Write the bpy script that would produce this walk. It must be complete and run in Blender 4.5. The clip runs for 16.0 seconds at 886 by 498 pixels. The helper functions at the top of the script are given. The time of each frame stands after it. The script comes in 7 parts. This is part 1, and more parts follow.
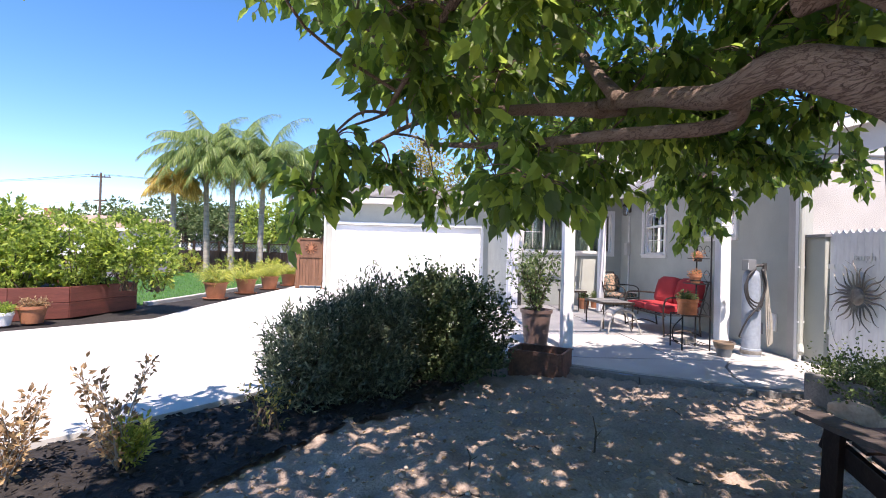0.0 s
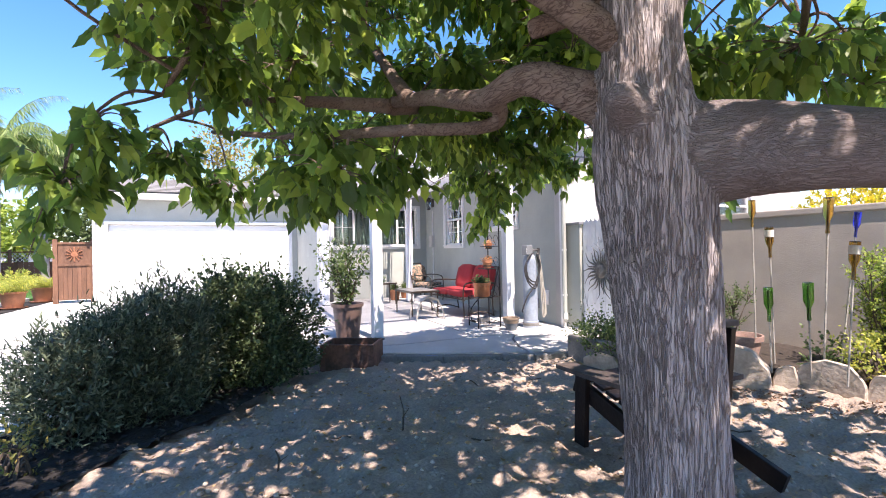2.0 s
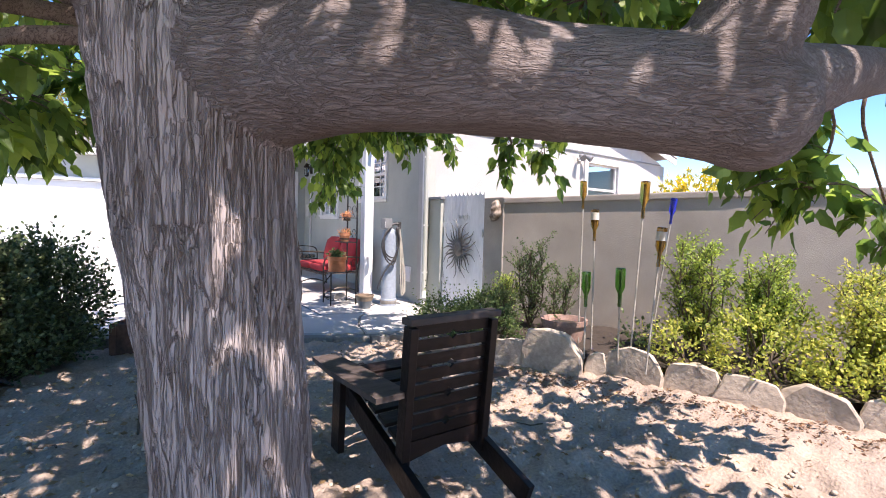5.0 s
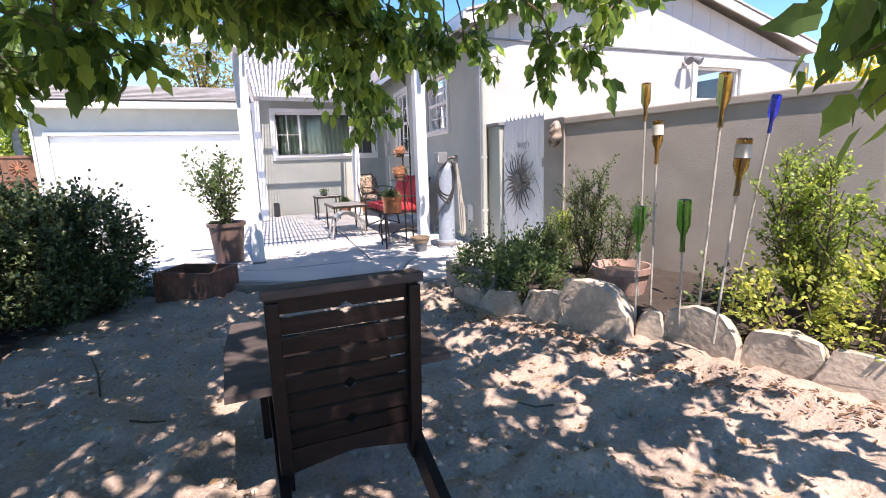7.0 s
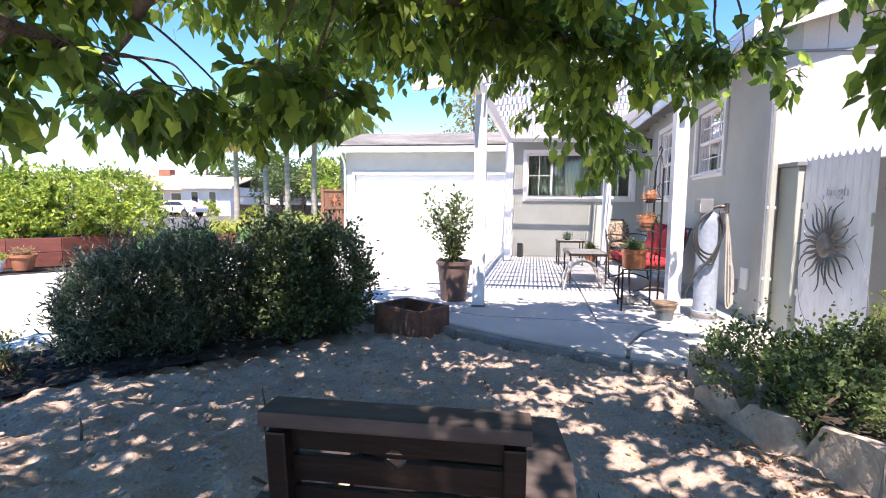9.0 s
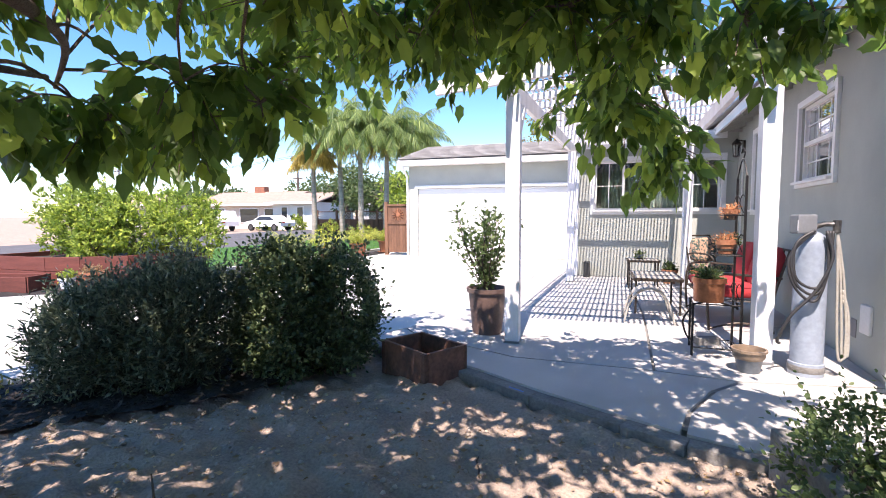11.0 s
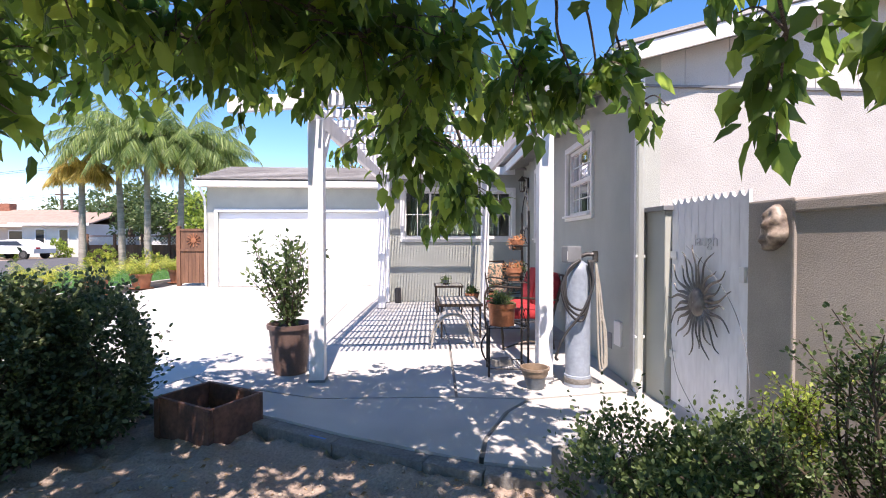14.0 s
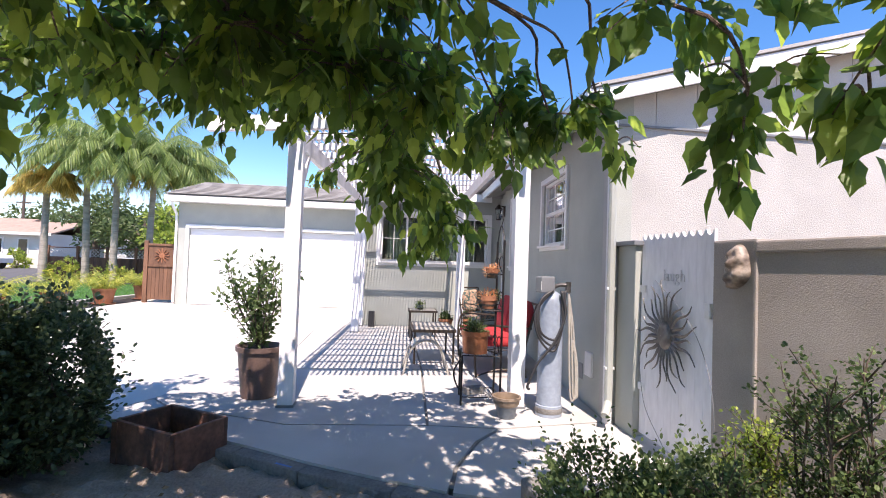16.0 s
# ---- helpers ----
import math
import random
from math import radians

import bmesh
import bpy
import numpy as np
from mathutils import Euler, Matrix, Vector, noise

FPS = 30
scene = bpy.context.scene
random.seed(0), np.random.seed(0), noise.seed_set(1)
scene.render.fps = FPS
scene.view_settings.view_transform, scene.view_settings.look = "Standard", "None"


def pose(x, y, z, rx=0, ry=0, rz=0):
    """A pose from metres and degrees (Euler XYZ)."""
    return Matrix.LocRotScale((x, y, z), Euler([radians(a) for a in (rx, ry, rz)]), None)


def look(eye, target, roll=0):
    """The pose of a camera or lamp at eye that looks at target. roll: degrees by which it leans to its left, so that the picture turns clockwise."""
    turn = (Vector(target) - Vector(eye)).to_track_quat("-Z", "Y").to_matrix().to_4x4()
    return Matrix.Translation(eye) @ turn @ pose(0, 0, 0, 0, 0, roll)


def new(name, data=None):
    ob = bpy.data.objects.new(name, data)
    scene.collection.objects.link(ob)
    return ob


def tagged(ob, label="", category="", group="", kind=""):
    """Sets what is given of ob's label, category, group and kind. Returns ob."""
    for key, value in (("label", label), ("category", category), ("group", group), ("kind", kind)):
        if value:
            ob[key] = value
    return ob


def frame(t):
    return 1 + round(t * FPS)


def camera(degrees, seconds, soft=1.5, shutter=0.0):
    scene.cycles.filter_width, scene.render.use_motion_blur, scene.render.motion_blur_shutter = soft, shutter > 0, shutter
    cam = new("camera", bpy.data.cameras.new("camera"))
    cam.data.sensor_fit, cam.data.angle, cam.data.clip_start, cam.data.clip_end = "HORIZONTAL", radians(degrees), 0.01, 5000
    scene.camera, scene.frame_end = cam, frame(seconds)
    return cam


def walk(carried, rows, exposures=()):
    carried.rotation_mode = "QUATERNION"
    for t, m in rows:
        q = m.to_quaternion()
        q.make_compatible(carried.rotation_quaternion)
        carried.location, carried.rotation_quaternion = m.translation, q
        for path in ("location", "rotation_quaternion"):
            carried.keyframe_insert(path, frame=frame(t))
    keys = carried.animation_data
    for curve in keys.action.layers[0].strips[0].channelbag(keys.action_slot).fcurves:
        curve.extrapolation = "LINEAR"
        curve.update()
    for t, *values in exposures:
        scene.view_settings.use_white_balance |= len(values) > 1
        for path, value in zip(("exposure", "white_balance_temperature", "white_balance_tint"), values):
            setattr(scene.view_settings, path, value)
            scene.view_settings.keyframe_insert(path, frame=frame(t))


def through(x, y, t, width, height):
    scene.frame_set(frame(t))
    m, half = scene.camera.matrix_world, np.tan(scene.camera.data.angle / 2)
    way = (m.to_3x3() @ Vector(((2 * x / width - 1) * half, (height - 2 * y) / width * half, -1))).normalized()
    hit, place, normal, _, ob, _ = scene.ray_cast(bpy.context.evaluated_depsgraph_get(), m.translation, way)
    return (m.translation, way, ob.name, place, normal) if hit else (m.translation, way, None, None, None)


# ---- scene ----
cam = camera(85.6, 16.0, 1.0)
PATH = [
    (0, (0.524, 0.515, 1.259), (0.662, 2.51, 1.277), 1.5),
    (0.5, (0.614, 0.49, 1.281), (1.145, 2.418, 1.292), 1.2),
    (1, (0.696, 0.46, 1.289), (1.5, 2.292, 1.292), 0.2),
    (1.5, (0.638, 0.417, 1.258), (1.484, 2.229, 1.271), -0.4),
    (2, (0.573, 0.454, 1.229), (1.451, 2.251, 1.235), -1.1),
    (2.5, (0.609, 0.485, 1.224), (1.549, 2.25, 1.219), -1.0),
    (3, (0.767, 0.39, 1.236), (1.573, 2.22, 1.24), -0.2),
    (3.5, (0.982, 0.346, 1.251), (1.836, 2.155, 1.253), 2.2),
    (4, (1.26, 0.371, 1.21), (2.35, 2.048, 1.18), 2.5),
    (4.5, (1.463, 0.401, 1.219), (2.665, 1.999, 1.151), 3.6),
    (4.7, (1.482, 0.417, 1.219), (2.689, 2.01, 1.138), 2.3),
    (6.8, (2.524, 0.625, 1.162), (3.433, 2.367, 0.793), -1.5),
    (7, (2.558, 0.64, 1.181), (3.31, 2.457, 0.815), -1.9),
    (7.5, (2.586, 0.557, 1.204), (2.639, 2.522, 0.835), -0.0),
    (8, (2.683, 0.728, 1.181), (2.454, 2.686, 0.841), -0.1),
    (8.5, (2.844, 1.079, 1.207), (2.734, 3.059, 0.944), 1.9),
    (9, (3.018, 1.256, 1.209), (2.747, 3.229, 1.021), 0.5),
    (9.2, (3.079, 1.331, 1.253), (2.72, 3.289, 1.06), 1.4),
    (11.3, (3.491, 2.207, 1.302), (2.873, 4.105, 1.167), -0.3),
    (11.5, (3.475, 2.252, 1.31), (2.884, 4.158, 1.178), -0.5),
    (12, (3.455, 2.283, 1.305), (3.007, 4.228, 1.176), -0.6),
    (12.5, (3.457, 2.296, 1.309), (3.142, 4.267, 1.184), -0.4),
    (13, (3.496, 2.3, 1.334), (3.299, 4.287, 1.227), -0.4),
    (13.5, (3.529, 2.325, 1.329), (3.488, 4.322, 1.233), -0.4),
    (14, (3.569, 2.301, 1.347), (3.699, 4.297, 1.306), 0.0),
    (14.5, (3.594, 2.293, 1.364), (3.848, 4.277, 1.379), 1.2),
    (15, (3.605, 2.3, 1.356), (3.9, 4.278, 1.39), 1.6),
    (15.5, (3.583, 2.294, 1.359), (3.896, 4.269, 1.407), 2.0),
    (16, (3.556, 2.273, 1.372), (3.787, 4.259, 1.432), 2.0),
]
EXPOSURE = [(0.0, 1.16), (1.5, 1.5), (3.0, 1.56), (4.5, 1.4), (7.0, 1.44), (8.5, 1.62), (11.5, 1.33), (16.0, 1.12)]
walk(cam, [(t, look(eye, target, roll)) for t, eye, target, roll in PATH], EXPOSURE)

# ---- light ----
SUN_WAY = Vector((-0.08, 1.5, -2.62)).normalized()
world = bpy.data.worlds.new("sky")
scene.world = world
world.use_nodes = True
wn = world.node_tree
sky = wn.nodes.new("ShaderNodeTexSky")
sky.sky_type = "NISHITA"
sky.sun_disc = False
sky.sun_elevation = math.asin(-SUN_WAY.z)
sky.sun_rotation = math.atan2(-SUN_WAY.x, -SUN_WAY.y)
sky.altitude, sky.air_density, sky.dust_density, sky.ozone_density = 600, 1.0, 0.0, 3.0
clear = wn.nodes.new("ShaderNodeHueSaturation")
clear.inputs["Saturation"].default_value = 1.28
wn.links.new(sky.outputs["Color"], clear.inputs["Color"])
wn.links.new(clear.outputs["Color"], wn.nodes["Background"].inputs["Color"])
wn.nodes["Background"].inputs["Strength"].default_value = 0.125
sun_data = bpy.data.lights.new("sun", "SUN")
sun_data.energy, sun_data.angle, sun_data.color = 4.5, radians(0.5), (1.0, 0.94, 0.84)
sun = new("sun", sun_data)
sun.matrix_world = look((6, -20, 40), Vector((6, -20, 40)) + SUN_WAY)
scene.view_settings.use_white_balance = True
scene.view_settings.white_balance_temperature = 6900
scene.view_settings.white_balance_tint = 25

# ---- materials ----
def mat(name, color, rough=0.7, scale=6.0, var=0.25, fine=60.0, bump=0.2, metal=0.0, second=None, mix=0.5, spread=0.15,
        stretch=(1, 1, 1), spec=0.5, rand=0.0, glow=0.0):
    """A surface with broad stains, fine grain and relief; second is a stain colour, rand the spread between alike pieces."""
    m = bpy.data.materials.new(name)
    m.use_nodes = True
    nt = m.node_tree
    N, L = nt.nodes, nt.links
    b = N["Principled BSDF"]
    b.inputs["Roughness"].default_value = rough
    b.inputs["Metallic"].default_value = metal
    b.inputs["Specular IOR Level"].default_value = spec
    tc = N.new("ShaderNodeTexCoord")
    mp = N.new("ShaderNodeMapping")
    mp.inputs["Scale"].default_value = stretch
    L.new(tc.outputs["Object"], mp.inputs["Vector"])
    big = N.new("ShaderNodeTexNoise")
    big.inputs["Scale"].default_value, big.inputs["Detail"].default_value = scale, 5
    small = N.new("ShaderNodeTexNoise")
    small.inputs["Scale"].default_value, small.inputs["Detail"].default_value = fine, 3
    L.new(mp.outputs["Vector"], big.inputs["Vector"])
    L.new(mp.outputs["Vector"], small.inputs["Vector"])
    c = Vector(color)
    r1 = N.new("ShaderNodeValToRGB")
    e = r1.color_ramp.elements
    e[0].position, e[1].position = mix - spread, mix + spread
    dark = Vector(second) if second else c * (1 - var)
    e[0].color, e[1].color = (*dark, 1), (*c, 1)
    L.new(big.outputs["Fac"], r1.inputs["Fac"])
    mul = N.new("ShaderNodeMixRGB")
    mul.blend_type, mul.inputs["Fac"].default_value = "MULTIPLY", 1.0
    r2 = N.new("ShaderNodeValToRGB")
    e2 = r2.color_ramp.elements
    e2[0].position, e2[1].position = 0.3, 0.7
    e2[0].color, e2[1].color = (1 - var, 1 - var, 1 - var, 1), (1, 1, 1, 1)
    L.new(small.outputs["Fac"], r2.inputs["Fac"])
    L.new(r1.outputs["Color"], mul.inputs["Color1"])
    L.new(r2.outputs["Color"], mul.inputs["Color2"])
    out = mul.outputs["Color"]
    if rand:
        info = N.new("ShaderNodeObjectInfo")
        hsv = N.new("ShaderNodeHueSaturation")
        rng = N.new("ShaderNodeMapRange")
        rng.inputs["To Min"].default_value, rng.inputs["To Max"].default_value = 1 - rand, 1 + rand
        L.new(info.outputs["Random"], rng.inputs["Value"])
        L.new(rng.outputs["Result"], hsv.inputs["Value"])
        L.new(out, hsv.inputs["Color"])
        out = hsv.outputs["Color"]
    L.new(out, b.inputs["Base Color"])
    if bump:
        bp = N.new("ShaderNodeBump")
        bp.inputs["Strength"].default_value, bp.inputs["Distance"].default_value = bump, 0.01
        L.new(small.outputs["Fac"], bp.inputs["Height"])
        L.new(bp.outputs["Normal"], b.inputs["Normal"])
    if glow:
        b.inputs["Emission Color"].default_value = (*color, 1)
        b.inputs["Emission Strength"].default_value = glow
    return m


def leaf_mat(name, color, other, through=0.45, rough=0.45, dark=0.6):
    """Leaves: each island of the mesh takes its own green, and light shines through."""
    m = bpy.data.materials.new(name)
    m.use_nodes = True
    N, L = m.node_tree.nodes, m.node_tree.links
    b = N["Principled BSDF"]
    b.inputs["Roughness"].default_value = rough
    b.inputs["Specular IOR Level"].default_value = 0.35
    geo = N.new("ShaderNodeNewGeometry")
    ramp = N.new("ShaderNodeValToRGB")
    e = ramp.color_ramp.elements
    e[0].color, e[1].color = (*(Vector(color) * dark), 1), (*other, 1)
    mid = ramp.color_ramp.elements.new(0.55)
    mid.color = (*color, 1)
    L.new(geo.outputs["Random Per Island"], ramp.inputs["Fac"])
    tr = N.new("ShaderNodeBsdfTranslucent")
    hsv = N.new("ShaderNodeHueSaturation")
    hsv.inputs["Hue"].default_value, hsv.inputs["Saturation"].default_value, hsv.inputs["Value"].default_value = 0.485, 1.05, 3.1
    L.new(ramp.outputs["Color"], hsv.inputs["Color"])
    L.new(hsv.outputs["Color"], tr.inputs["Color"])
    L.new(ramp.outputs["Color"], b.inputs["Base Color"])
    mixer = N.new("ShaderNodeMixShader")
    mixer.inputs["Fac"].default_value = through
    L.new(b.outputs["BSDF"], mixer.inputs[1])
    L.new(tr.outputs["BSDF"], mixer.inputs[2])
    L.new(mixer.outputs["Shader"], N["Material Output"].inputs["Surface"])
    return m


def bark_mat(name, light, dark, stretch=(1, 1, 0.12), scale=28, deep=0.02, width=0.07, fine=130, strength=1.0, turn=0.0):
    """Bark: plates or wrinkles parted by narrow furrows, brown and darkened further to carry their shade, with fine
    grain on the plates.
    """
    m = bpy.data.materials.new(name)
    m.use_nodes = True
    N, L = m.node_tree.nodes, m.node_tree.links
    b = N["Principled BSDF"]
    b.inputs["Roughness"].default_value, b.inputs["Specular IOR Level"].default_value = 0.95, 0.12
    tc = N.new("ShaderNodeTexCoord")
    mp = N.new("ShaderNodeMapping")
    mp.vector_type = "TEXTURE"
    mp.inputs["Rotation"].default_value = (0, 0, radians(turn))
    mp.inputs["Scale"].default_value = [1 / v for v in stretch]
    L.new(tc.outputs["Object"], mp.inputs["Vector"])

    def tex(vec, s, detail, warp=0.0):
        n = N.new("ShaderNodeTexNoise")
        n.inputs["Scale"].default_value, n.inputs["Detail"].default_value, n.inputs["Distortion"].default_value = s, detail, warp
        L.new(vec, n.inputs["Vector"])
        return n.outputs["Fac"]

    def op(kind, a, v):
        n = N.new("ShaderNodeMath")
        n.operation = kind
        L.new(a, n.inputs[0])
        if isinstance(v, (int, float)):
            n.inputs[1].default_value = v
        else:
            L.new(v, n.inputs[1])
        return n.outputs[0]

    def furrow(s, w):
        r = N.new("ShaderNodeMapRange")
        r.interpolation_type = "SMOOTHSTEP"
        r.inputs["From Max"].default_value = w
        L.new(op("ABSOLUTE", op("SUBTRACT", tex(mp.outputs["Vector"], s, 4.0, 0.6), 0.5), 0.0), r.inputs["Value"])
        return r.outputs["Result"]

    a, a2 = furrow(scale, width), furrow(scale * 2.3, width * 1.1)
    plates = op("MULTIPLY", a, op("ADD", op("MULTIPLY", a2, 0.3), 0.7))
    grain = tex(mp.outputs["Vector"], fine, 4)
    broad = tex(tc.outputs["Object"], 4.5, 4)
    # furrow shade goes into the colour: the low relief takes the dark tone
    tone = op("MULTIPLY", plates, op("ADD", op("MULTIPLY", grain, 0.6), 0.65))
    r = N.new("ShaderNodeValToRGB")
    e = r.color_ramp.elements
    e[0].position, e[1].position = 0.05, 0.95
    e[0].color, e[1].color = (*dark, 1), (*light, 1)
    L.new(tone, r.inputs["Fac"])
    r2 = N.new("ShaderNodeValToRGB")
    r2.color_ramp.elements[0].position, r2.color_ramp.elements[1].position = 0.32, 0.66
    r2.color_ramp.elements[0].color, r2.color_ramp.elements[1].color = (0.74, 0.69, 0.66, 1), (1, 1, 1, 1)
    L.new(broad, r2.inputs["Fac"])
    mul = N.new("ShaderNodeMixRGB")
    mul.blend_type, mul.inputs["Fac"].default_value = "MULTIPLY", 1.0
    L.new(r.outputs["Color"], mul.inputs["Color1"])
    L.new(r2.outputs["Color"], mul.inputs["Color2"])
    L.new(mul.outputs["Color"], b.inputs["Base Color"])
    bp = N.new("ShaderNodeBump")
    bp.inputs["Strength"].default_value, bp.inputs["Distance"].default_value = strength, deep
    L.new(op("ADD", plates, op("MULTIPLY", grain, 0.35)), bp.inputs["Height"])
    L.new(bp.outputs["Normal"], b.inputs["Normal"])
    return m


def glass_mat(name, color=(0.9, 0.95, 0.95), rough=0.02):
    m = bpy.data.materials.new(name)
    m.use_nodes = True
    b = m.node_tree.nodes["Principled BSDF"]
    b.inputs["Base Color"].default_value = (*color, 1)
    b.inputs["Roughness"].default_value = rough
    b.inputs["Transmission Weight"].default_value = 1.0
    b.inputs["IOR"].default_value = 1.45
    return m


M = {}
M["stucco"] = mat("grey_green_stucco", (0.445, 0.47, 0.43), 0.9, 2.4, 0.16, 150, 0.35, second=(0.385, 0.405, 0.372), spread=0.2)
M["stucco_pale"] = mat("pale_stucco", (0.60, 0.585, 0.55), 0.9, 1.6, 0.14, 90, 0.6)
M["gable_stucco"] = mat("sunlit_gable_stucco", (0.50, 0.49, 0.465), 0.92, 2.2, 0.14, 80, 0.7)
M["stucco_wall"] = mat("garden_wall_stucco", (0.44, 0.392, 0.345), 0.92, 2.2, 0.16, 140, 0.35, second=(0.33, 0.293, 0.258), spread=0.2)
M["white"] = mat("white_paint", (0.8, 0.8, 0.79), 0.5, 2.5, 0.07, 40, 0.08)
M["white_old"] = mat("weathered_white_paint", (0.84, 0.84, 0.86), 0.55, 5, 0.12, 25, 0.15, stretch=(1, 1, 0.3))
M["door_white"] = mat("garage_door_paint", (0.8, 0.8, 0.81), 0.5, 1.0, 0.05, 80, 0.05)
M["concrete"] = mat("concrete", (0.53, 0.515, 0.49), 0.88, 1.3, 0.2, 150, 0.3)
M["drive"] = mat("driveway_concrete", (0.60, 0.585, 0.55), 0.88, 0.6, 0.1, 100, 0.25)
M["kerb"] = mat("rough_concrete_edge", (0.25, 0.243, 0.23), 0.92, 5, 0.3, 50, 0.6)
M["dirt"] = mat("dry_sandy_dirt", (0.44, 0.35, 0.285), 0.97, 2.6, 0.3, 60, 1.0, second=(0.335, 0.27, 0.225), spec=0.1)
M["mulch"] = mat("dark_bark_mulch", (0.035, 0.03, 0.027), 0.95, 5, 0.5, 40, 1.0, second=(0.016, 0.014, 0.013))
M["chips"] = mat("bark_chips", (0.05, 0.042, 0.037), 0.95, 9, 0.5, 60, 0.6)
M["lawn"] = mat("lawn", (0.06, 0.17, 0.035), 0.95, 2.5, 0.35, 120, 0.8)
M["asphalt"] = mat("asphalt", (0.11, 0.11, 0.115), 0.93, 1.5, 0.2, 80, 0.4)
M["bark"] = bark_mat("grey_furrowed_bark", (0.43, 0.393, 0.395), (0.25, 0.215, 0.205), (1, 1, 0.055), 72, 0.014, 0.055, 200, 1.0)
M["bark_flat"] = bark_mat("grey_wrinkled_limb_bark", (0.285, 0.258, 0.258), (0.215, 0.188, 0.183), (0.16, 1, 0.9), 120, 0.006, 0.09, 260, 0.9, -37)
M["leaf"] = leaf_mat("broad_leaves", (0.07, 0.128, 0.03), (0.20, 0.275, 0.055), 0.5)
M["rosemary"] = leaf_mat("bush_leaves", (0.075, 0.10, 0.062), (0.20, 0.235, 0.15), 0.2, 0.4)
M["bush_gloss"] = leaf_mat("glossy_bush_leaves", (0.06, 0.09, 0.04), (0.16, 0.20, 0.09), 0.2, 0.35)
M["shrub"] = leaf_mat("shrub_leaves", (0.14, 0.21, 0.045), (0.34, 0.40, 0.09), 0.4)
M["shrub_dark"] = leaf_mat("dark_shrub_leaves", (0.06, 0.10, 0.036), (0.15, 0.20, 0.075), 0.3)
M["lime"] = leaf_mat("lime_leaves", (0.22, 0.27, 0.06), (0.46, 0.44, 0.11), 0.4)
M["palm"] = leaf_mat("palm_fronds", (0.13, 0.20, 0.07), (0.30, 0.36, 0.13), 0.35)
M["palm_gold"] = leaf_mat("golden_fronds", (0.36, 0.30, 0.08), (0.5, 0.42, 0.14), 0.35)
M["far_leaf"] = leaf_mat("far_tree_leaves", (0.06, 0.10, 0.035), (0.13, 0.17, 0.07), 0.25)
M["gold_leaf"] = leaf_mat("turning_tree_leaves", (0.16, 0.17, 0.05), (0.36, 0.27, 0.07), 0.3)
M["yellow_bloom"] = leaf_mat("yellow_blooms", (0.30, 0.30, 0.04), (0.70, 0.52, 0.04), 0.35)
M["dry"] = leaf_mat("dry_leaves", (0.25, 0.17, 0.09), (0.45, 0.33, 0.18), 0.2)
M["litter"] = leaf_mat("brown_leaf_litter", (0.17, 0.10, 0.06), (0.32, 0.21, 0.13), 0.15)
M["bloom"] = leaf_mat("orange_blooms", (0.5, 0.24, 0.1), (0.65, 0.5, 0.3), 0.3)
M["twig"] = mat("twig_bark", (0.12, 0.09, 0.065), 0.9, 8, 0.3, 60, 0.4)
M["limb"] = bark_mat("brown_limb_bark", (0.25, 0.195, 0.165), (0.13, 0.095, 0.08), (1, 0.14, 1), 70, 0.005, 0.05, 200, 0.8)
M["palm_trunk"] = mat("palm_trunk", (0.42, 0.38, 0.33), 0.9, 3, 0.3, 20, 0.8, stretch=(0.4, 0.4, 3))
M["terracotta"] = mat("terracotta", (0.42, 0.17, 0.085), 0.8, 5, 0.25, 60, 0.2, rand=0.08)
M["brown_pot"] = mat("brown_glazed_pot", (0.17, 0.11, 0.092), 0.5, 4, 0.25, 50, 0.1)
M["cream_pot"] = mat("cream_pot", (0.27, 0.20, 0.14), 0.5, 4, 0.25, 40, 0.1)
M["blue_pot"] = mat("blue_grey_glaze", (0.12, 0.145, 0.17), 0.35, 4, 0.25, 40, 0.1)
M["soil"] = mat("potting_soil", (0.05, 0.037, 0.028), 0.98, 9, 0.3, 60, 0.8)
M["red_wood"] = mat("red_stained_wood", (0.20, 0.055, 0.038), 0.7, 4, 0.3, 40, 0.3, stretch=(0.3, 0.3, 3), rand=0.12)
M["box_wood"] = mat("weathered_box_wood", (0.25, 0.115, 0.075), 0.8, 5, 0.4, 30, 0.5, second=(0.09, 0.05, 0.04), rand=0.15)
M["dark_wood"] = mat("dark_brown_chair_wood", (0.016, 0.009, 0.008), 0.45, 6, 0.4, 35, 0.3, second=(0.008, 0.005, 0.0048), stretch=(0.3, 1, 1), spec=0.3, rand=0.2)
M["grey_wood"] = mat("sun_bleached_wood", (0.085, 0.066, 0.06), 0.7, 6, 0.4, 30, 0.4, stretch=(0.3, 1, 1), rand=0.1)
M["fence_wood"] = mat("brown_fence_wood", (0.22, 0.11, 0.065), 0.8, 4, 0.3, 40, 0.3, stretch=(2, 2, 0.4), rand=0.12)
M["rock"] = mat("pale_broken_rock", (0.52, 0.44, 0.36), 0.93, 6, 0.25, 34, 0.6, second=(0.36, 0.30, 0.245))
M["shingle"] = mat("grey_shingles", (0.46, 0.45, 0.44), 0.95, 3, 0.2, 60, 0.6, rand=0.08)
M["shingle_tan"] = mat("tan_shingles", (0.40, 0.29, 0.23), 0.95, 3, 0.2, 40, 0.5)
M["iron"] = mat("black_iron", (0.03, 0.027, 0.026), 0.5, 10, 0.3, 80, 0.2, metal=0.6)
M["bronze"] = mat("bronze_frame", (0.09, 0.07, 0.055), 0.45, 8, 0.3, 60, 0.1, metal=0.5)
M["pewter"] = mat("weathered_pewter", (0.22, 0.21, 0.20), 0.45, 8, 0.4, 40, 0.4, metal=0.8)
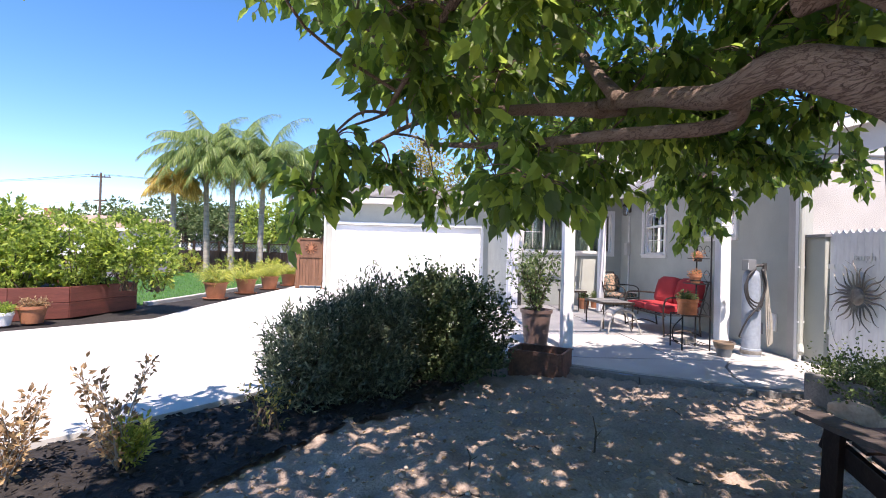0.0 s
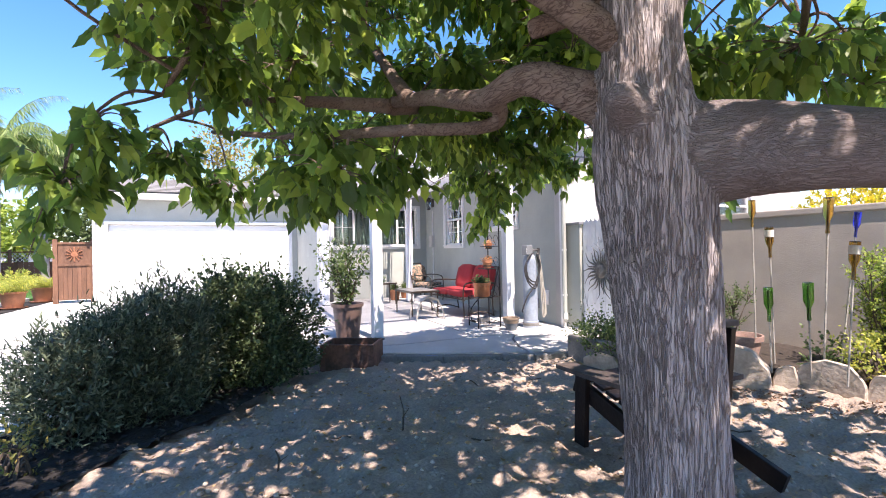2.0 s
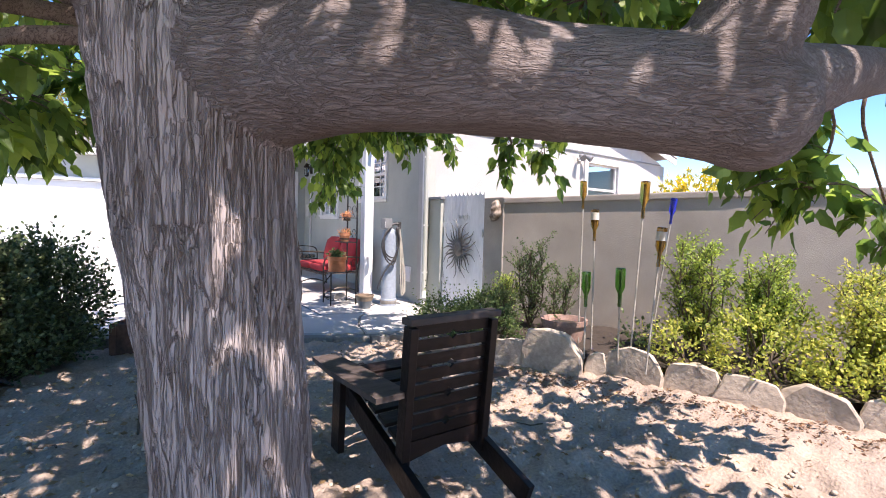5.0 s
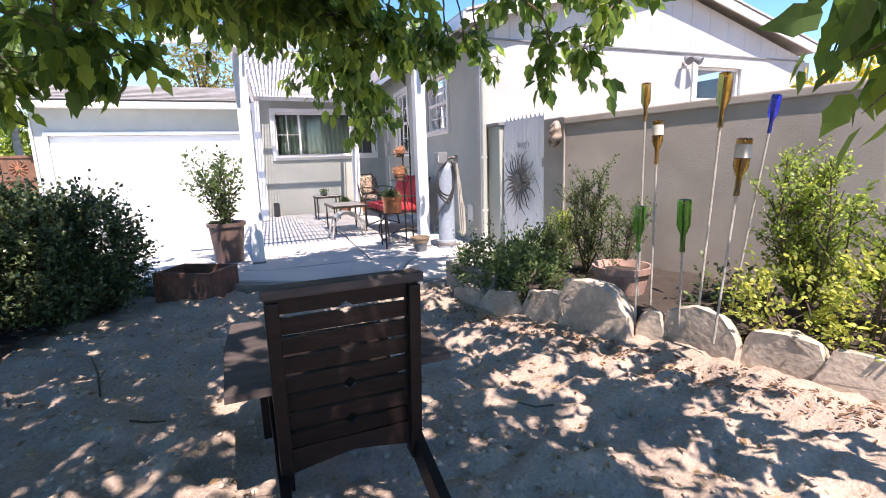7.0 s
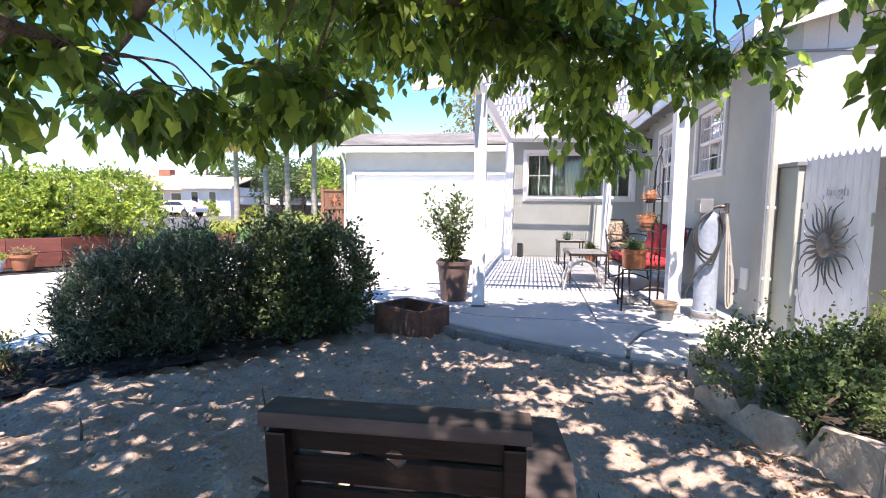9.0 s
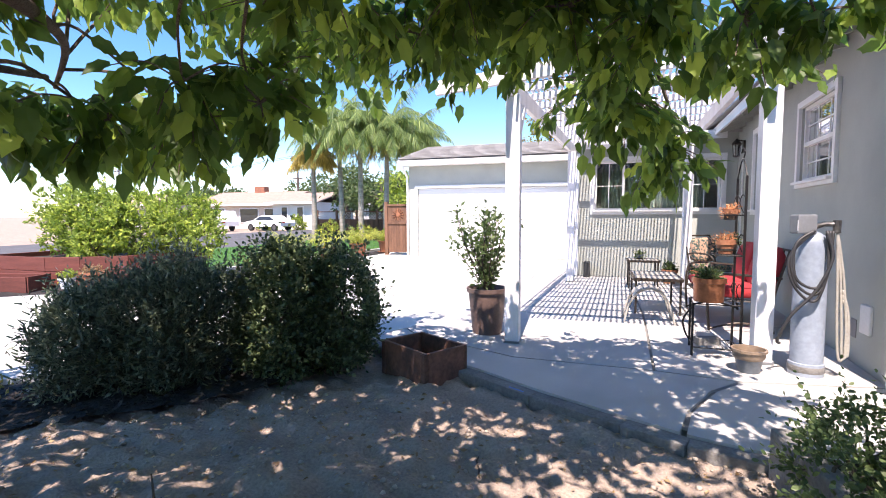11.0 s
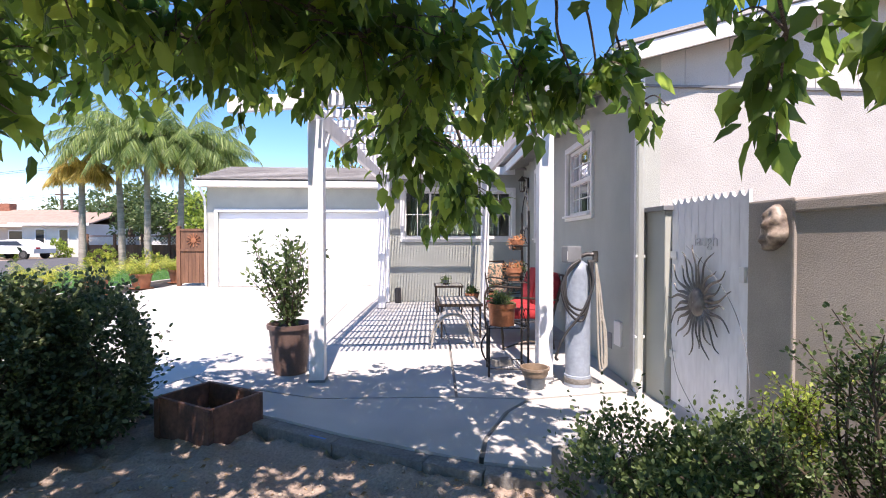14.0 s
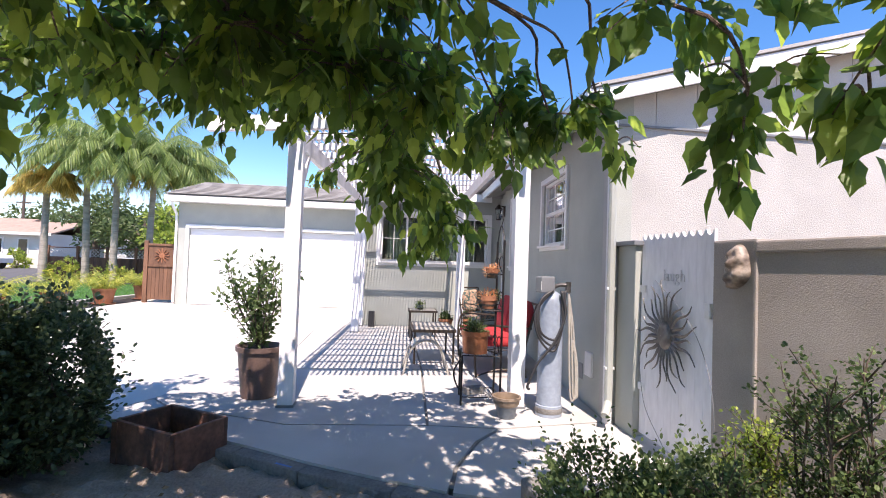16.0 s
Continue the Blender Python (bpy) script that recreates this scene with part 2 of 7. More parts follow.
M["tank_paint"] = mat("pale_blue_tank_paint", (0.31, 0.365, 0.44), 0.45, 3, 0.18, 30, 0.1)
M["hose_dark"] = mat("black_hose", (0.035, 0.035, 0.037), 0.5, 10, 0.2, 60, 0.1)
M["hose_pale"] = mat("pale_hose", (0.42, 0.40, 0.35), 0.55, 10, 0.2, 60, 0.1)
M["grey_plastic"] = mat("grey_plastic", (0.20, 0.21, 0.22), 0.5, 10, 0.1, 60, 0.05)
M["red_cloth"] = mat("red_cushion_cloth", (0.42, 0.03, 0.035), 0.9, 4, 0.2, 150, 0.3)
M["floral"] = mat("floral_cloth", (0.5, 0.32, 0.22), 0.9, 22, 0.4, 60, 0.2, second=(0.06, 0.10, 0.09), spread=0.04)
M["tile_top"] = mat("pale_tile_top", (0.42, 0.40, 0.36), 0.5, 8, 0.2, 40, 0.1)
M["mask"] = mat("bronzed_plaque", (0.50, 0.41, 0.33), 0.5, 14, 0.5, 30, 0.4, second=(0.16, 0.11, 0.08))
M["sign_grey"] = mat("pale_sign_metal", (0.55, 0.55, 0.57), 0.5, 9, 0.1, 50, 0.05)
M["glass"] = glass_mat("window_glass")
M["green_glass"] = glass_mat("green_bottle_glass", (0.12, 0.42, 0.06), 0.05)
M["amber_glass"] = glass_mat("amber_bottle_glass", (0.45, 0.25, 0.04), 0.05)
M["blue_glass"] = glass_mat("blue_bottle_glass", (0.03, 0.06, 0.75), 0.05)
M["paper"] = mat("bottle_label_paper", (0.6, 0.58, 0.52), 0.8, 12, 0.2, 50, 0.05)
M["stake"] = mat("pale_stake", (0.45, 0.42, 0.37), 0.6, 12, 0.3, 50, 0.1)
M["curtain"] = mat("sage_curtain", (0.22, 0.30, 0.24), 0.95, 3, 0.15, 80, 0.1)
M["car_white"] = mat("white_car_paint", (0.78, 0.78, 0.78), 0.25, 2, 0.03, 50, 0.0)
M["tyre"] = mat("tyre_rubber", (0.025, 0.025, 0.026), 0.85, 9, 0.2, 50, 0.1)
M["car_glass"] = mat("dark_car_glass", (0.03, 0.035, 0.04), 0.1, 3, 0.1, 50, 0.0)
M["house_cream"] = mat("cream_house_paint", (0.62, 0.55, 0.46), 0.85, 1, 0.1, 30, 0.1)
M["house_white"] = mat("far_house_paint", (0.70, 0.69, 0.66), 0.85, 1, 0.1, 30, 0.1)
M["brick"] = mat("chimney_brick", (0.38, 0.16, 0.10), 0.9, 6, 0.3, 30, 0.3)
M["pole_wood"] = mat("pole_wood", (0.13, 0.10, 0.085), 0.9, 4, 0.3, 20, 0.3)
M["blue_tape"] = mat("blue_painted_mark", (0.10, 0.22, 0.5), 0.7, 9, 0.2, 50, 0.05)
M["pink_pot"] = mat("faded_pink_pot", (0.42, 0.27, 0.22), 0.85, 6, 0.3, 50, 0.2)
M["copper"] = mat("copper_pot", (0.5, 0.2, 0.1), 0.38, 8, 0.3, 50, 0.15, metal=0.7)

# ---- mesh helpers ----
def add_box(bm, centre, size, turn=None, bevel=0.0):
    c, s = Vector(centre), Vector(size) / 2
    vs = []
    for i in (-1, 1):
        for j in (-1, 1):
            for k in (-1, 1):
                v = Vector((i * s.x, j * s.y, k * s.z))
                vs.append(bm.verts.new((turn @ v if turn else v) + c))
    fs = [bm.faces.new([vs[i] for i in q]) for q in ((0, 1, 3, 2), (4, 6, 7, 5), (0, 4, 5, 1), (2, 3, 7, 6), (0, 2, 6, 4), (1, 5, 7, 3))]
    if bevel:
        edges = list({e for f in fs for e in f.edges})
        bmesh.ops.bevel(bm, geom=edges, offset=bevel, segments=2, affect="EDGES", profile=0.6)


def add_beam(bm, p, q, wide, tall, bevel=0.0, twist=0.0):
    """A squared bar from p to q."""
    p, q = Vector(p), Vector(q)
    d = q - p
    turn = d.to_track_quat("Y", "Z").to_matrix() @ Matrix.Rotation(twist, 3, "Y")
    add_box(bm, (p + q) / 2, (wide, d.length, tall), turn, bevel)


def add_tube(bm, pts, radii, seg=10, caps=True, bump=None):
    """A round tube through points; radii one value or one each; bump(ring, angle) scales the radius."""
    pts = [Vector(p) for p in pts]
    if not isinstance(radii, (list, tuple)):
        radii = [radii] * len(pts)
    rings, side = [], None
    for i, p in enumerate(pts):
        d = (pts[min(i + 1, len(pts) - 1)] - pts[max(i - 1, 0)]).normalized()
        if side is None:
            side = d.orthogonal().normalized()
        side = (side - d * side.dot(d)).normalized()
        up = d.cross(side)
        ring = []
        for k in range(seg):
            a = 2 * math.pi * k / seg
            r = radii[i] * (bump(i, a) if bump else 1)
            ring.append(bm.verts.new(p + (side * math.cos(a) + up * math.sin(a)) * r))
        rings.append(ring)
    for a, b in zip(rings, rings[1:]):
        for k in range(seg):
            bm.faces.new((a[k], a[(k + 1) % seg], b[(k + 1) % seg], b[k]))
    if caps:
        bm.faces.new(rings[0][::-1])
        bm.faces.new(rings[-1])


def add_lathe(bm, profile, centre, seg=24, wobble=0.0, caps=True):
    """A turned body: profile rows of (radius, height)."""
    c = Vector(centre)
    rings = []
    for r, z in profile:
        rings.append([bm.verts.new(c + Vector((r * math.cos(2 * math.pi * k / seg), r * math.sin(2 * math.pi * k / seg), z))) for k in range(seg)])
    for a, b in zip(rings, rings[1:]):
        for k in range(seg):
            bm.faces.new((a[k], a[(k + 1) % seg], b[(k + 1) % seg], b[k]))
    if caps:
        bm.faces.new(rings[0][::-1])
        bm.faces.new(rings[-1])


def add_prism(bm, outline, z0, z1):
    """A flat slab with the outline given, counter-clockwise."""
    low = [bm.verts.new((x, y, z0)) for x, y in outline]
    top = [bm.verts.new((x, y, z1)) for x, y in outline]
    n = len(outline)
    for i in range(n):
        bm.faces.new((low[i], low[(i + 1) % n], top[(i + 1) % n], top[i]))
    bm.faces.new(low[::-1])
    bm.faces.new(top)


def smooth_path(pts, n=8):
    """Catmull-Rom points through pts."""
    pts = [Vector(p) for p in pts]
    out = []
    for i in range(len(pts) - 1):
        p0, p1, p2, p3 = pts[max(i - 1, 0)], pts[i], pts[i + 1], pts[min(i + 2, len(pts) - 1)]
        for k in range(n):
            t = k / n
            out.append(0.5 * (2 * p1 + (p2 - p0) * t + (2 * p0 - 5 * p1 + 4 * p2 - p3) * t * t + (3 * p1 - p0 - 3 * p2 + p3) * t ** 3))
    return out + [pts[-1]]


def part(name, bm, material, parent=None, label="", smooth=False):
    me = bpy.data.meshes.new(name)
    bm.normal_update()
    bm.to_mesh(me)
    bm.free()
    me.materials.append(material)
    if smooth:
        me.shade_smooth()
        if smooth != True:
            me.set_sharp_from_angle(angle=radians(smooth))
    ob = new(name, me)
    if parent:
        ob.parent = parent
        ob.matrix_parent_inverse = parent.matrix_basis.inverted()
    if label:
        ob["label"] = label
    return ob


def thing(name, at, label, category, group="", kind="", turn=0.0):
    ob = new(name)
    ob.empty_display_size = 0.1
    ob.matrix_basis = pose(*at, 0, 0, turn)
    return tagged(ob, label, category, group, kind)


B = bmesh.new


def box_part(name, centre, size, material, parent=None, label="", turn=None, bevel=0.004):
    bm = B()
    add_box(bm, centre, size, turn, bevel)
    return part(name, bm, material, parent, label)


LEAF_LOBED = ([(0, 0, 0), (0, 0.36, -0.03), (0, 0.68, -0.07), (0, 1.05, -0.2), (0.25, 0.17, 0.05), (0.235, 0.4, 0.02), (0.28, 0.56, -0.01), (0.14, 0.76, -0.07),
               (-0.25, 0.17, 0.05), (-0.235, 0.4, 0.02), (-0.28, 0.56, -0.01), (-0.14, 0.76, -0.07)],
              [(0, 4, 5, 1), (1, 5, 6, 7), (1, 7, 3, 2), (0, 1, 9, 8), (1, 11, 10, 9), (1, 2, 3, 11)])
LEAF_SMALL = ([(0, 0, 0), (-0.25, 0.45, 0.06), (0.25, 0.45, 0.06), (0, 1, -0.05)], [(0, 2, 3, 1)])
LEAF_NEEDLE = ([(-0.07, 0, 0), (0.07, 0, 0), (0.05, 1, 0.0), (-0.05, 1, 0.0)], [(0, 1, 2, 3)])


def leaves_mesh(name, pos, way, size, kind, material, parent=None, label="", droop=0.0, seed=1):
    """Many leaves in one mesh: at pos, each pointing along way, turned at random about it."""
    rng = np.random.default_rng(seed)
    pos, way = np.asarray(pos, float), np.asarray(way, float)
    n = len(pos)
    way = way / (np.linalg.norm(way, axis=1, keepdims=True) + 1e-9)
    rnd = rng.normal(size=(n, 3))
    rnd[:, 2] += 1.2
    side = np.cross(way, rnd)
    side /= np.linalg.norm(side, axis=1, keepdims=True) + 1e-9
    up = np.cross(side, way)
    tv = np.array(kind[0], float)
    size = np.asarray(size, float).reshape(-1, 1, 1) * np.ones((n, 1, 1))
    curl = rng.uniform(0.3, 1.8, (n, 1, 1))
    v = pos[:, None] + size * (tv[None, :, :1] * side[:, None] + tv[None, :, 1:2] * way[:, None] + curl * tv[None, :, 2:] * up[:, None])
    k = len(tv)
    quads = np.array(kind[1])
    faces = (quads[None] + (np.arange(n) * k)[:, None, None]).reshape(-1, quads.shape[1])
    me = bpy.data.meshes.new(name)
    me.from_pydata(v.reshape(-1, 3).tolist(), [], faces.tolist())
    me.materials.append(material)
    ob = new(name, me)
    if parent:
        ob.parent = parent
        ob.matrix_parent_inverse = parent.matrix_basis.inverted()
    if label:
        ob["label"] = label
    return ob


def ball_points(rng, n, centre, radii, hollow=0.35):
    """Points in an uneven shell, and the outward ways."""
    d = rng.normal(size=(n, 3))
    d /= np.linalg.norm(d, axis=1, keepdims=True)
    r = rng.uniform(hollow, 1.0, (n, 1)) ** 0.6
    lump = 0.82 + 0.3 * np.sin(3.1 * d[:, :1] + centre[0] * 7) * np.cos(2.7 * d[:, 1:2] + centre[1] * 5)
    return np.asarray(centre) + d * r * lump * np.asarray(radii), d

# ---- ground ----
def bump_at(x, y):
    return math.exp(-(((x - 1.6) / 1.9) ** 2 + ((y - 2.4) / 1.5) ** 2)), max(0.0, min(1.0, (x - 3.9) / 0.9)) * max(0.0, min(1.0, (4.4 - y) / 1.2))


def dirt_z(x, y):
    a, b = bump_at(x, y)
    near = max(0.0, 1 - (abs(x - 2) / 9) ** 4) * max(0.0, 1 - (abs(y - 2.5) / 9) ** 4)
    lump = noise.noise((x * 1.3, y * 1.3, 0)) * 0.03 + noise.noise((x * 4.2, y * 4.2, 3)) * 0.035 + noise.noise((x * 7, y * 9, 7)) * 0.045 + noise.noise((x * 15, y * 17, 1)) * 0.024
    rise = 0.035 * max(0.0, min(1.0, (y - 3.6) / 1.2)) * max(0.0, min(1.0, (x - 1.5) / 0.5))
    z = -0.12 + rise + 0.21 * a + 0.17 * b + lump * near
    return min(z, -0.03) if y > 4.3 and x > 1.2 else z


def ground():
    xs = sorted(set([-900, -400, -150, -60, -30, -18, -12, -9] + [round(-7 + 0.25 * i, 3) for i in range(24)] + [round(-1 + 0.035 * i, 3) for i in range(189)] + [6, 7, 9, 12, 20, 40, 150, 400, 900]))
    ys = sorted(set([-900, -400, -150, -60, -30, -18, -10, -6] + [round(-4 + 0.25 * i, 3) for i in range(18)] + [round(0.5 + 0.035 * i, 3) for i in range(176)] + [7, 7.5, 8.5, 10, 13, 18, 25, 40, 60, 150, 400, 900]))
    verts = [(x, y, dirt_z(x, y) if -8 < x < 8 and -6 < y < 9 else -0.14) for y in ys for x in xs]
    w = len(xs)
    faces = [(j * w + i, j * w + i + 1, (j + 1) * w + i + 1, (j + 1) * w + i) for j in range(len(ys) - 1) for i in range(w - 1)]
    me = bpy.data.meshes.new("ground")
    me.from_pydata(verts, [], faces)
    me.materials.append(M["dirt"])
    me.shade_smooth()
    return tagged(new("ground", me), "pale dry sandy dirt yard, trodden and bare", "ground", kind="structure")


ground()

# driveway, patio and kerb
bm = B()
DRIVE = [(-16, -7), (-9, -7), (-1.9, 3.7), (-1.5, 4.05), (-0.9, 4.75), (0.2, 6.0), (1.13, 6.66), (1.5, 7.4), (1.5, 8.45), (2.2, 8.5), (2.2, 12.6), (3.05, 12.7), (3.05, 16.3), (-2.1, 16.3), (-2.6, 18.5),
         (-3.35, 18.5), (-3.6, 14.7), (-3.84, 12.3), (-3.92, 10.4), (-3.9, 9.2), (-5.2, 7.7), (-12, 1.0)]
add_prism(bm, DRIVE, -0.25, -0.012)
tagged(part("driveway", bm, M["drive"]), "bright sunlit smooth concrete driveway leading to the garage", "driveway", kind="structure")
PANELS = [
    [(1.15, 6.65), (1.46, 6.48), (2.0, 6.24), (2.55, 5.96), (3.06, 5.64), (3.66, 5.32), (3.97, 5.17), (4.06, 5.5), (4.3, 5.98), (4.53, 6.24), (3.95, 6.33), (2.76, 6.37), (1.6, 6.9), (1.42, 7.1)],
    [(4.0, 5.15), (4.59, 4.97), (5.0, 4.9), (5.8, 4.85), (5.8, 6.38), (5.56, 6.4), (4.56, 6.23), (4.33, 5.97), (4.08, 5.48)],
    [(1.43, 7.12), (1.62, 6.92), (2.77, 6.39), (3.94, 6.35), (4.04, 8.44), (1.52, 8.44)],
    [(3.96, 6.35), (4.55, 6.26), (5.56, 6.42), (5.72, 8.44), (4.06, 8.44)],
    [(2.22, 8.46), (4.04, 8.46), (4.1, 12.64), (2.22, 12.64)],
    [(4.06, 8.46), (5.72, 8.46), (6.0, 12.64), (4.12, 12.64)],
]
patio = thing("patio", (3.5, 7.5, -0.1), "pale concrete patio slab with saw-cut joints and dappled shade", "patio", kind="structure")
for p in PANELS:
    cx, cy = sum(x for x, y in p) / len(p), sum(y for x, y in p) / len(p)
    bm = B()
    q = [(cx + (x - cx) * 0.9975, cy + (y - cy) * 0.9975) for x, y in p]
    add_prism(bm, q, -0.16, 0.0)
    part("slab", bm, M["concrete"], patio)
bm = B()
add_prism(bm, [(1.2, 6.7), (4.0, 5.25), (5.75, 4.95), (5.95, 12.6), (2.3, 12.6), (2.3, 8.4), (1.6, 8.4), (1.5, 7.2)], -0.2, -0.02)
part("joint_bed", bm, M["kerb"], patio)
# a row of short edging blocks along the front of the slab
EDGE = [(1.05, 6.66), (1.46, 6.42), (2.0, 6.17), (2.55, 5.89), (3.06, 5.57), (3.66, 5.25), (4.0, 5.08), (4.59, 4.9), (5.05, 4.82)]
edging = thing("edging", (3, 5.6, -0.1), "low rough concrete edging blocks along the patio slab", "edging", kind="structure")
rng0 = random.Random(3)
for (x0, y0), (x1, y1) in zip(EDGE, EDGE[1:]):
    n = max(1, round(math.hypot(x1 - x0, y1 - y0) / 0.75))
    for i in range(n):
        a, b = i / n, (i + 1) / n - 0.003
        za = -0.012 - rng0.uniform(0, 0.006)
        bm = B()
        add_beam(bm, (x0 + (x1 - x0) * a, y0 + (y1 - y0) * a, za - 0.08), (x0 + (x1 - x0) * b, y0 + (y1 - y0) * b, za - 0.08), 0.125, 0.16, 0.012)
        part("edging_block", bm, M["kerb"], edging)

bm = B()
add_beam(bm, (2.86, 5.655, -0.05), (2.98, 5.583, -0.05), 0.02, 0.07)
tagged(part("paint_mark", bm, M["blue_tape"]), "small blue painted mark on the slab edge", "paint mark", kind="structure")

# mulch, lawn, street
def patch(name, outline, z, material, label, category, bump=0.02, step=0.09):
    """A sheet over an outline, cut into a fine uneven mesh."""
    bm = B()
    vs = [bm.verts.new((x, y, z)) for x, y in outline]
    bm.faces.new(vs)
    xs, ys = [p[0] for p in outline], [p[1] for p in outline]
    x = min(xs) + step
    while x < max(xs):
        bmesh.ops.bisect_plane(bm, geom=bm.verts[:] + bm.edges[:] + bm.faces[:], plane_co=(x, 0, 0), plane_no=(1, 0, 0))
        x += step
    y = min(ys) + step
    while y < max(ys):
        bmesh.ops.bisect_plane(bm, geom=bm.verts[:] + bm.edges[:] + bm.faces[:], plane_co=(0, y, 0), plane_no=(0, 1, 0))
        y += step
    for v in bm.verts:
        v.co.z += bump * (noise.noise((v.co.x * 6, v.co.y * 6, 1)) + 0.6 * noise.noise((v.co.x * 17, v.co.y * 17, 4)))
    return tagged(part(name, bm, material, smooth=True), label, category, kind="structure")


MULCH_NEAR = [(-3.4, 1.2), (-1.9, 1.6), (-0.9, 2.6), (-0.35, 3.6), (0.1, 4.2), (0.7, 4.7), (1.15, 5.4), (1.45, 6.3), (1.08, 6.62), (0.2, 5.95), (-0.9, 4.7), (-1.55, 3.98), (-1.95, 3.6)]
MULCH_FAR = [(-12, 0.95), (-5.3, 7.72), (-3.95, 9.25), (-3.97, 10.4), (-3.89, 12.3), (-3.65, 14.7), (-3.4, 18.4), (-4.3, 18.6), (-4.75, 15.0), (-4.9, 12.8), (-5.1, 11.2), (-7.5, 11.0), (-14, 6)]
patch("mulch_bed", MULCH_NEAR, -0.045, M["mulch"], "dark brown shredded bark mulch bed", "mulch", 0.03)
patch("mulch_bed", MULCH_FAR, -0.035, M["mulch"], "dark bark mulch strip beside the driveway", "mulch", 0.03, 0.35)
bm = B()
add_prism(bm, [(-11, 6), (-7.5, 11.1), (-5.15, 11.25), (-4.95, 12.8), (-4.8, 15.0), (-4.35, 18.6), (-4.1, 24.5), (-11, 24.5)], -0.3, 0.0)
tagged(part("lawn", bm, M["lawn"]), "clipped bright green lawn", "lawn", kind="structure")
rng = np.random.default_rng(5)
n = 26000
gx, gy = rng.uniform(-10.5, -4.4, n), rng.uniform(11.3, 24, n)
keep = gx < -5.15 + 0.055 * (gy - 11)
gp = np.stack([gx, gy, np.zeros(n)], 1)[keep]
gw = rng.normal(0, 0.35, (len(gp), 3)) + (0, 0, 1)
tagged(leaves_mesh("grass", gp, gw, rng.uniform(0.03, 0.06, len(gp)), LEAF_NEEDLE, leaf_mat("grass_blades", (0.07, 0.2, 0.04), (0.15, 0.3, 0.07), 0.3)),
       "short green grass blades on the lawn", "grass", kind="stuff")
bm = B()
curb = [(-5.1, 11.2), (-4.9, 12.8), (-4.75, 15.0), (-4.3, 18.6)]
for (x0, y0), (x1, y1) in zip(curb, curb[1:]):
    add_beam(bm, (x0, y0, -0.02), (x1, y1, -0.02), 0.13, 0.14, 0.015)
tagged(part("lawn_kerb", bm, M["concrete"]), "pale concrete mowing kerb round the lawn", "kerb", kind="structure")
bm = B()
add_prism(bm, [(-21, -60), (-11.6, -60), (-11.6, 26), (-6, 30), (30, 33), (30, 40), (-12, 38), (-21, 120), (-30, 120), (-24, 40)], -0.3, -0.1)
tagged(part("road", bm, M["asphalt"]), "grey sunlit asphalt street", "road", kind="structure")

# bark chips lying on the near mulch
rng = np.random.default_rng(8)
poly = np.array(MULCH_NEAR)
pts = []
while len(pts) < 2600:
    x, y = rng.uniform(-3.2, 1.5), rng.uniform(1.3, 6.6)
    inside, j = False, len(poly) - 1
    for i in range(len(poly)):
        (xi, yi), (xj, yj) = poly[i], poly[j]
        if (yi > y) != (yj > y) and x < (xj - xi) * (y - yi) / (yj - yi) + xi:
            inside = not inside
        j = i
    if inside:
        pts.append((x, y, max(-0.03, dirt_z(x, y) + 0.01)))
way = rng.normal(size=(len(pts), 3)) * (1, 1, 0.25)
tagged(leaves_mesh("bark_chips", pts, way, rng.uniform(0.03, 0.07, len(pts)), LEAF_SMALL, M["chips"]), "loose dark bark chips", "mulch", kind="stuff")

# ---- walls ----
def wall(name, p, q, z0, z1, thick, openings, material, label, category="wall", inward=1):
    """A wall from p to q; openings are (from, to, sill, head) along it; it thickens to the left of its run when inward is 1."""
    p, q = Vector((*p, 0)), Vector((*q, 0))
    d = (q - p).normalized()
    nrm = Vector((-d.y, d.x, 0)) * inward
    length = (q - p).length
    turn = Matrix((d, nrm, Vector((0, 0, 1)))).transposed()
    bm = B()

    def block(a, b, c, e):
        if b - a > 0.001 and e - c > 0.001:
            add_box(bm, p + d * (a + b) / 2 + nrm * thick / 2 + Vector((0, 0, (c + e) / 2)), (b - a, thick, e - c), turn)

    s = 0.0
    for a, b, c, e in sorted(openings):
        block(s, a, z0, z1)
        block(a, b, z0, c)
        block(a, b, e, z1)
        s = b
    block(s, length, z0, z1)
    return tagged(part(name, bm, material), label, category, kind="structure")


